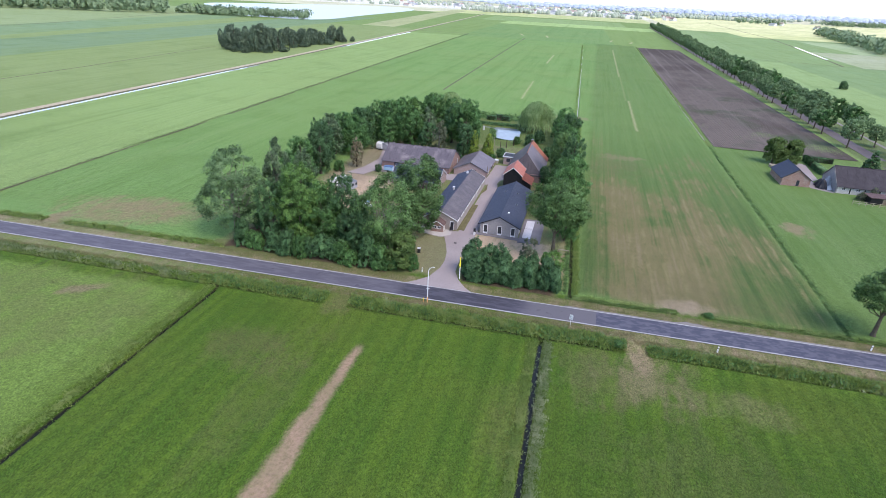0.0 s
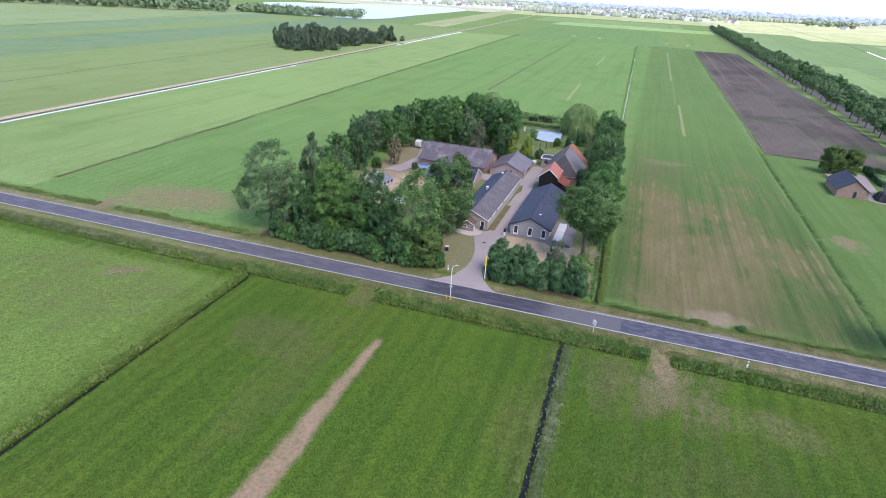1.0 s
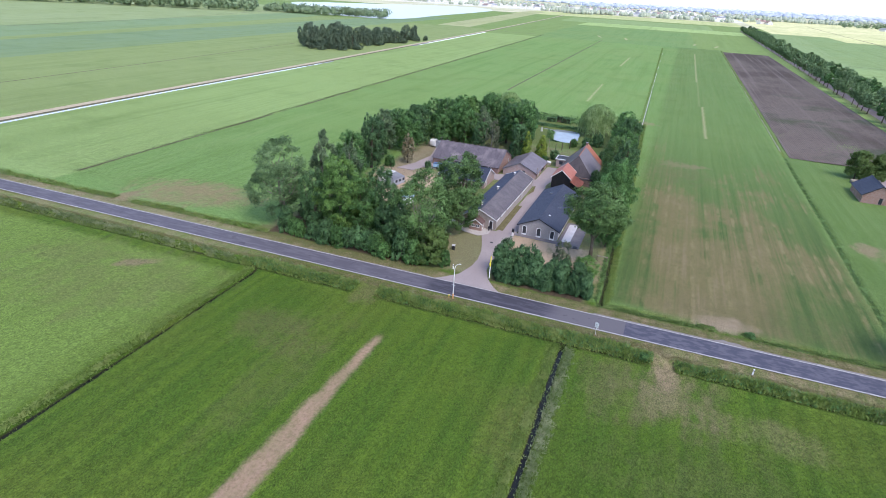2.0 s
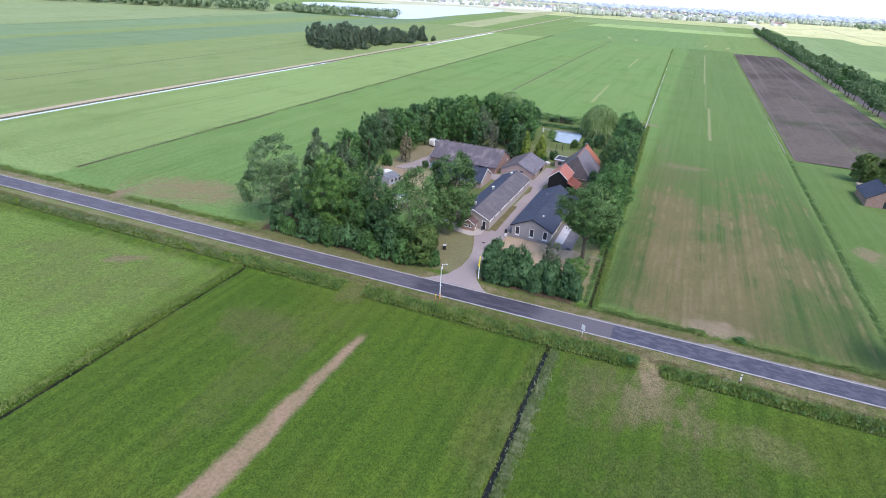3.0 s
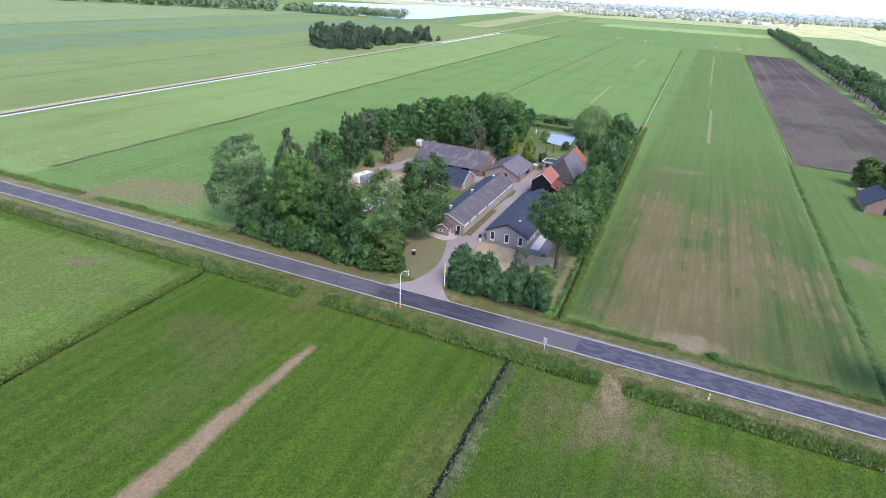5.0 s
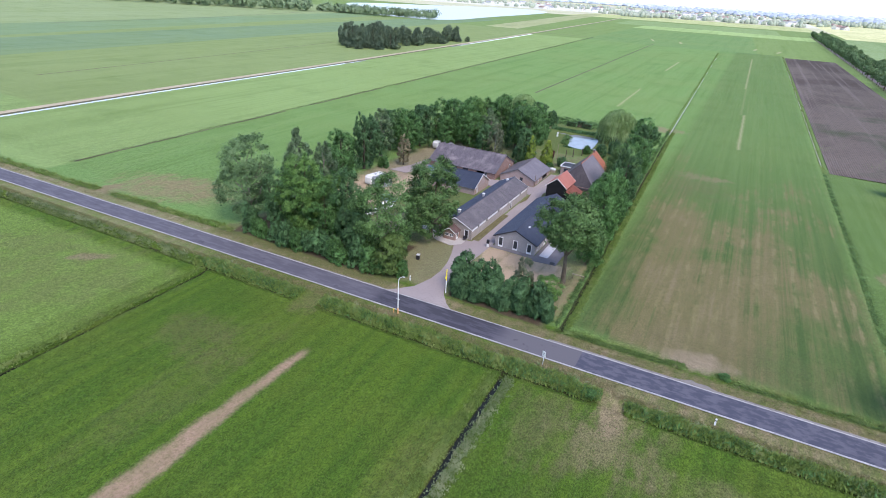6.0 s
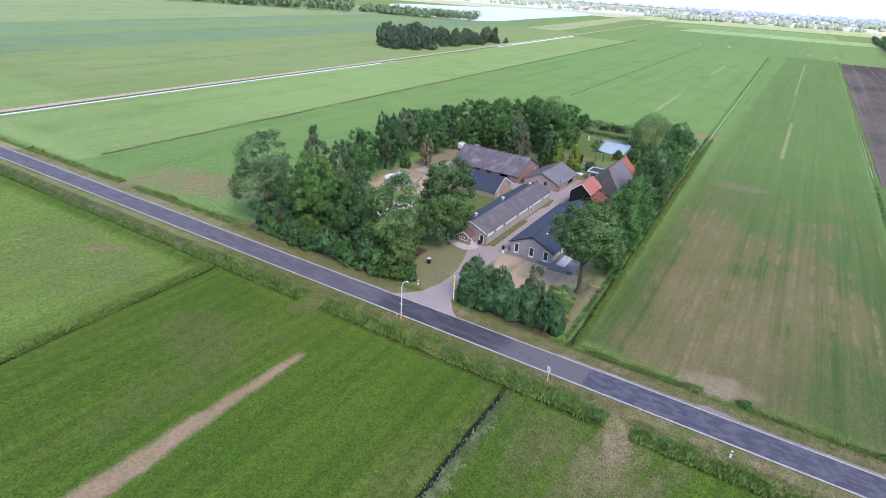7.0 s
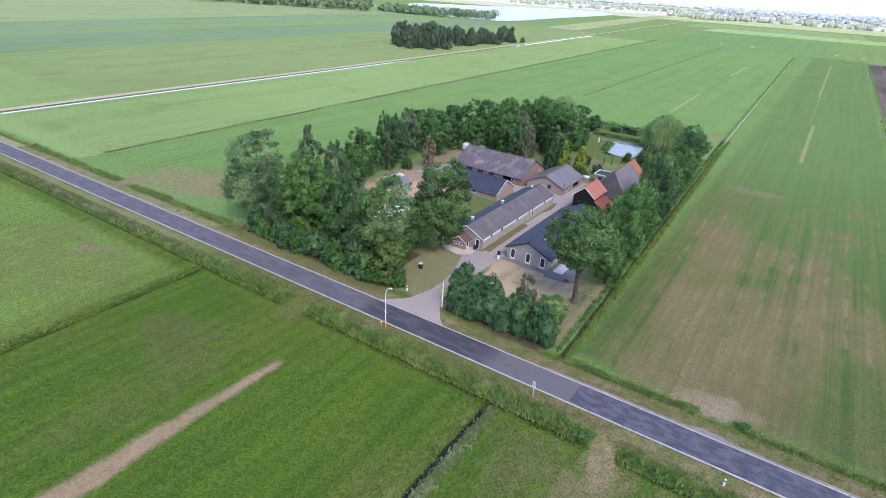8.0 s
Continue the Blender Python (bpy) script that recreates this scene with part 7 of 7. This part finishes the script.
part("tabletop", box_bm(-0.9, 0.9, -0.4, 0.4, 0.72, 0.77, 0.01), oak, table)
for side in (-1, 1):
    part("seat", box_bm(-0.9, 0.9, side * 0.75 - 0.14, side * 0.75 + 0.14, 0.43, 0.47, 0.01), oak, table)
    part("leg", box_bm(side * 0.7 - 0.04, side * 0.7 + 0.04, -0.72, 0.72, 0.30, 0.38), oak, table)
    for k in (-1, 1):
        part("leg", tube_bm([(side * 0.7, k * 0.7, 0), (side * 0.7, k * 0.25, 0.72)], [0.05, 0.05], 5), oak, table)

bins = thing("wheelie_bin", -26.4, 91.8, 0, 15, "black wheeled bin with a pale lid at the lawn edge", "bin")
part("body", box_bm(-0.3, 0.3, -0.35, 0.35, 0.05, 0.95, 0.04), black_plastic, bins)
part("lid", box_bm(-0.33, 0.33, -0.38, 0.38, 0.952, 1.05, 0.03), slab_mat, bins)
bin2 = thing("letter_box", -17.7, 104.2, 0, 10, "black and white box on a post at the barn corner", "box")
part("base", box_bm(-0.2, 0.2, -0.2, 0.2, 0.05, 0.85, 0.03), white_paint, bin2)
part("top", box_bm(-0.26, 0.26, -0.24, 0.24, 0.852, 1.6, 0.05), black_plastic, bin2)
wb = thing("armchair", -22.9, 104.3, 0, 25, "small dark seat by the barn door", "seat")
part("seat", box_bm(-0.35, 0.35, -0.25, 0.25, 0.4, 0.48, 0.02), dark_paint, wb)
part("backrest", box_bm(-0.35, 0.35, 0.2, 0.26, 0.482, 1.0, 0.02), dark_paint, wb)
for px in (-0.3, 0.3):
    for py in (-0.2, 0.2):
        part("leg", box_bm(px - 0.03, px + 0.03, py - 0.03, py + 0.03, 0.05, 0.398), dark_paint, wb)
grate = thing("drain_cover", -20.6, 98.6, 0.072, 0, "dark iron drain cover in the paving", "cover")
part("plate", box_bm(-0.3, 0.3, -0.3, 0.3, -0.02, 0.012), black_plastic, grate)
mat_ob = thing("drain_cover", -4.4, 104.6, 0.07, 0, "dark round cover in the ground beside the terrace", "cover")
part("plate", tube_bm([(0, 0, -0.02), (0, 0, 0.06)], [0.5, 0.5], 14), black_plastic, mat_ob)

# garden behind the house: sculpture, posts, fountain stones
statue_bm = tube_bm([(0, 0, 0), (0, 0, 0.35), (0, 0, 0.36), (0.05, 0, 0.9), (0.0, 0, 1.3), (0.1, 0, 1.7)], [0.35, 0.35, 0.2, 0.24, 0.2, 0.06], 10)
st = part("statue", statue_bm, white_paint, None)
st.matrix_basis = pose(-35.0, 203.0, 0)
tagged(st, "white garden sculpture on the lawn by the pond", "statue")
for px, py, ph, w in ((-25.8, 173.2, 5.0, 0.09), (-22.6, 180.2, 2.6, 0.16), (-20.6, 183.4, 2.6, 0.16), (-24.4, 178.5, 2.2, 0.14)):
    po = thing("garden_post", px, py, 0, 0, "slender wooden post in the garden" if w < 0.1 else "thick dark wooden post overgrown with ivy", "post")
    part("shaft", tube_bm([(0, 0, -0.2), (0.05, 0, ph * 0.5), (0.0, 0.03, ph)], [w, w * 0.9, w * 0.7], 8), pale_wood if w < 0.1 else bark_mat, po)
    part("cap", tube_bm([(0, 0.03, ph), (0, 0.03, ph + 0.08)], [w * 0.9, w * 0.5], 8), oak, po)
barrel = thing("barrel", -8.7, 134.2, 0, 0, "blue plastic rain barrel beside the red roofed lean-to", "barrel")
part("body", tube_bm([(0, 0, 0.02), (0, 0, 0.1), (0, 0, 0.45), (0, 0, 0.8), (0, 0, 0.9)], [0.27, 0.3, 0.33, 0.3, 0.27], 14), stained("blue_plastic", (0.04, 0.13, 0.34), (0.03, 0.09, 0.24), (0.07, 0.18, 0.4), 5, 0.8, 0.4), barrel)
part("lid", tube_bm([(0, 0, 0.902), (0, 0, 0.95)], [0.28, 0.26], 14), black_plastic, barrel)
heap = thing("greenhouse", -23.0, 160.6, 0, 0, "small pale garden frame beside the brick shed", "garden frame")
part("frame_base", box_bm(-0.9, 0.9, -0.6, 0.6, 0, 0.7, 0.02), pale_wood, heap)
part("cover", prism_bm([(-0.95, 0.702), (0.95, 0.702), (0.95, 0.95), (-0.95, 1.25)], -0.65, 0.65), canvas_pale, heap)

# neighbours' clutter: covered trailer and a stack of timber
def tarp_heap(x, y, rz, label):
    """A heap under a tarpaulin: draped folds falling from a few high points."""
    rng = np.random.default_rng(12)
    root = thing("covered_heap", x, y, 0, rz, label, "heap")
    for name, cx, cy, r, h, mat in (("tarpaulin", -0.9, -0.8, 1.5, 2.7, dark_paint), ("tarpaulin", 0.9, 0.4, 1.4, 3.4, canvas), ("tarpaulin", -0.4, 1.6, 1.3, 2.2, dark_paint), ("tarpaulin", 0.6, -1.9, 0.8, 1.3, canvas_pale)):
        bm = bmesh.new()
        rows = []
        for i in range(6):
            t = i / 5
            rows.append([bm.verts.new((cx + math.cos(a) * q, cy + math.sin(a) * q, h * (1 - t ** 1.4) + 0.02)) for a, q in ((k * math.pi / 9, r * (0.12 + 0.88 * t) * (1 + (0.22 * t if k % 2 else 0.0) + rng.normal() * 0.05)) for k in range(18))])
        for a, b in zip(rows, rows[1:]):
            for k in range(18):
                bm.faces.new((a[k], b[k], b[(k + 1) % 18], a[(k + 1) % 18]))
        bm.faces.new(rows[0])
        part(name, bm, mat, root)
    return root


tarp_heap(73.0, 174.8, 10, "dark and grey tarpaulins over a heap beside the farmhouse")
fr = thing("log_stack", 66.0, 192.5, 0, 0, "stack of pale timber beside the neighbours' trees", "timber")
for i in range(3):
    for j in range(6):
        part("beam", box_bm(-3.0, 3.0, -1.2 + 0.42 * j, -0.85 + 0.42 * j, 0.02 + 0.32 * i, 0.3 + 0.32 * i, 0.02), pale_wood, fr)

ax, ay, bx, by = 75.6, 160.9, 83.5, 160.4
yard_fence = thing("fence", ax, ay, 0, math.degrees(math.atan2(by - ay, bx - ax)), "pale wooden fence before the neighbours' garden", "fence")
run = math.hypot(bx - ax, by - ay)
for k in range(6):
    part("post", box_bm(run * k / 5 - 0.06, run * k / 5 + 0.06, -0.06, 0.06, -0.2, 1.2, 0.01), pale_wood, yard_fence)
for z in (0.45, 0.95):
    part("rail", box_bm(0, run, -0.1, -0.062, z, z + 0.12, 0.01), pale_wood, yard_fence)
low_shed = thing("shed", 85.0, 165.2, 0, 4, "low dark shed with an overgrown flat roof", "shed")
part("wall", box_bm(-4.6, 4.6, -1.9, 1.9, -0.2, 1.75), boards_black, low_shed)
part("roof_sheet", prism_bm([(-4.9, 1.78), (4.9, 1.78), (4.9, 2.0), (-4.9, 1.95)], -2.2, 2.2), ROOF["rust_y"], low_shed)
for dx in (-1.6, -0.2, 2.6):
    part("door", box_bm(dx, dx + 0.9, -1.94, -1.902, 0.05, 1.6), white_paint if dx > 0 else oak, low_shed)
plant("birch", 79.2, 165.6, 2.6, 1.5)
plant("darkbush", 80.5, 167.1, 2.0, 1.6)
plant("birch", 83.7, 168.8, 3.4, 1.3)

# ---- the far town ----
TOWN = random.Random(23)
far_pane = glassy("far_window_glass", (0.3, 0.33, 0.36))
far_wall = stained("far_white_walls", (0.72, 0.70, 0.66), (0.6, 0.57, 0.53), (0.78, 0.76, 0.73), 0.5, 0.05, 0.8)
# both roof colours are washed out to show haze over the town
far_roof = [stained("hazed_red_roof", (0.55, 0.42, 0.38), (0.48, 0.36, 0.32), (0.6, 0.48, 0.44), 0.5, 0.05), stained("hazed_grey_roof", (0.5, 0.51, 0.54), (0.42, 0.43, 0.46), (0.58, 0.59, 0.62), 0.5, 0.05)]


def far_house(x, y, w, d, h, rz, roof, label):
    """A plain pitched-roof house, far away."""
    f = thing("house", x, y, 0, rz, label, "house")
    wall = part("wall", prism_bm([(-w / 2, -0.3), (w / 2, -0.3), (w / 2, h), (0, h + w * 0.38), (-w / 2, h)], -d / 2, d / 2), far_wall, f)
    for s in (-1, 1):
        bm = bmesh.new()
        q = [bm.verts.new(p) for p in ((s * (w / 2 + 0.5), -d / 2 - 0.4, h - 0.25), (s * (w / 2 + 0.5), d / 2 + 0.4, h - 0.25), (0, d / 2 + 0.4, h + w * 0.38 + 0.2), (0, -d / 2 - 0.4, h + w * 0.38 + 0.2))]
        bm.faces.new(q)
        bmesh.ops.solidify(bm, geom=bm.faces[:], thickness=0.2)
        part("roof_slope", bm, roof, f)
        part("window", box_bm(s * w * 0.25 - 0.9, s * w * 0.25 + 0.9, -d / 2 - 0.05, -d / 2 + 0.02, 1.0, 2.4), far_pane, wall)
    return f


for i in range(90):
    x = TOWN.uniform(-1000, 250)
    y = TOWN.uniform(1850, 2500) if i % 3 else TOWN.uniform(2300, 2900)
    far_house(x, y, TOWN.uniform(8, 14), TOWN.uniform(10, 40), TOWN.uniform(3, 6.5), TOWN.uniform(-60, 60), far_roof[i % 2], "distant white house among trees of a far town")
for i in range(14):
    far_house(TOWN.uniform(500, 1500), TOWN.uniform(1750, 2100), TOWN.uniform(9, 16), TOWN.uniform(12, 26), TOWN.uniform(4, 6), TOWN.uniform(-60, 60), far_roof[i % 2], "distant white farm building among the fields")
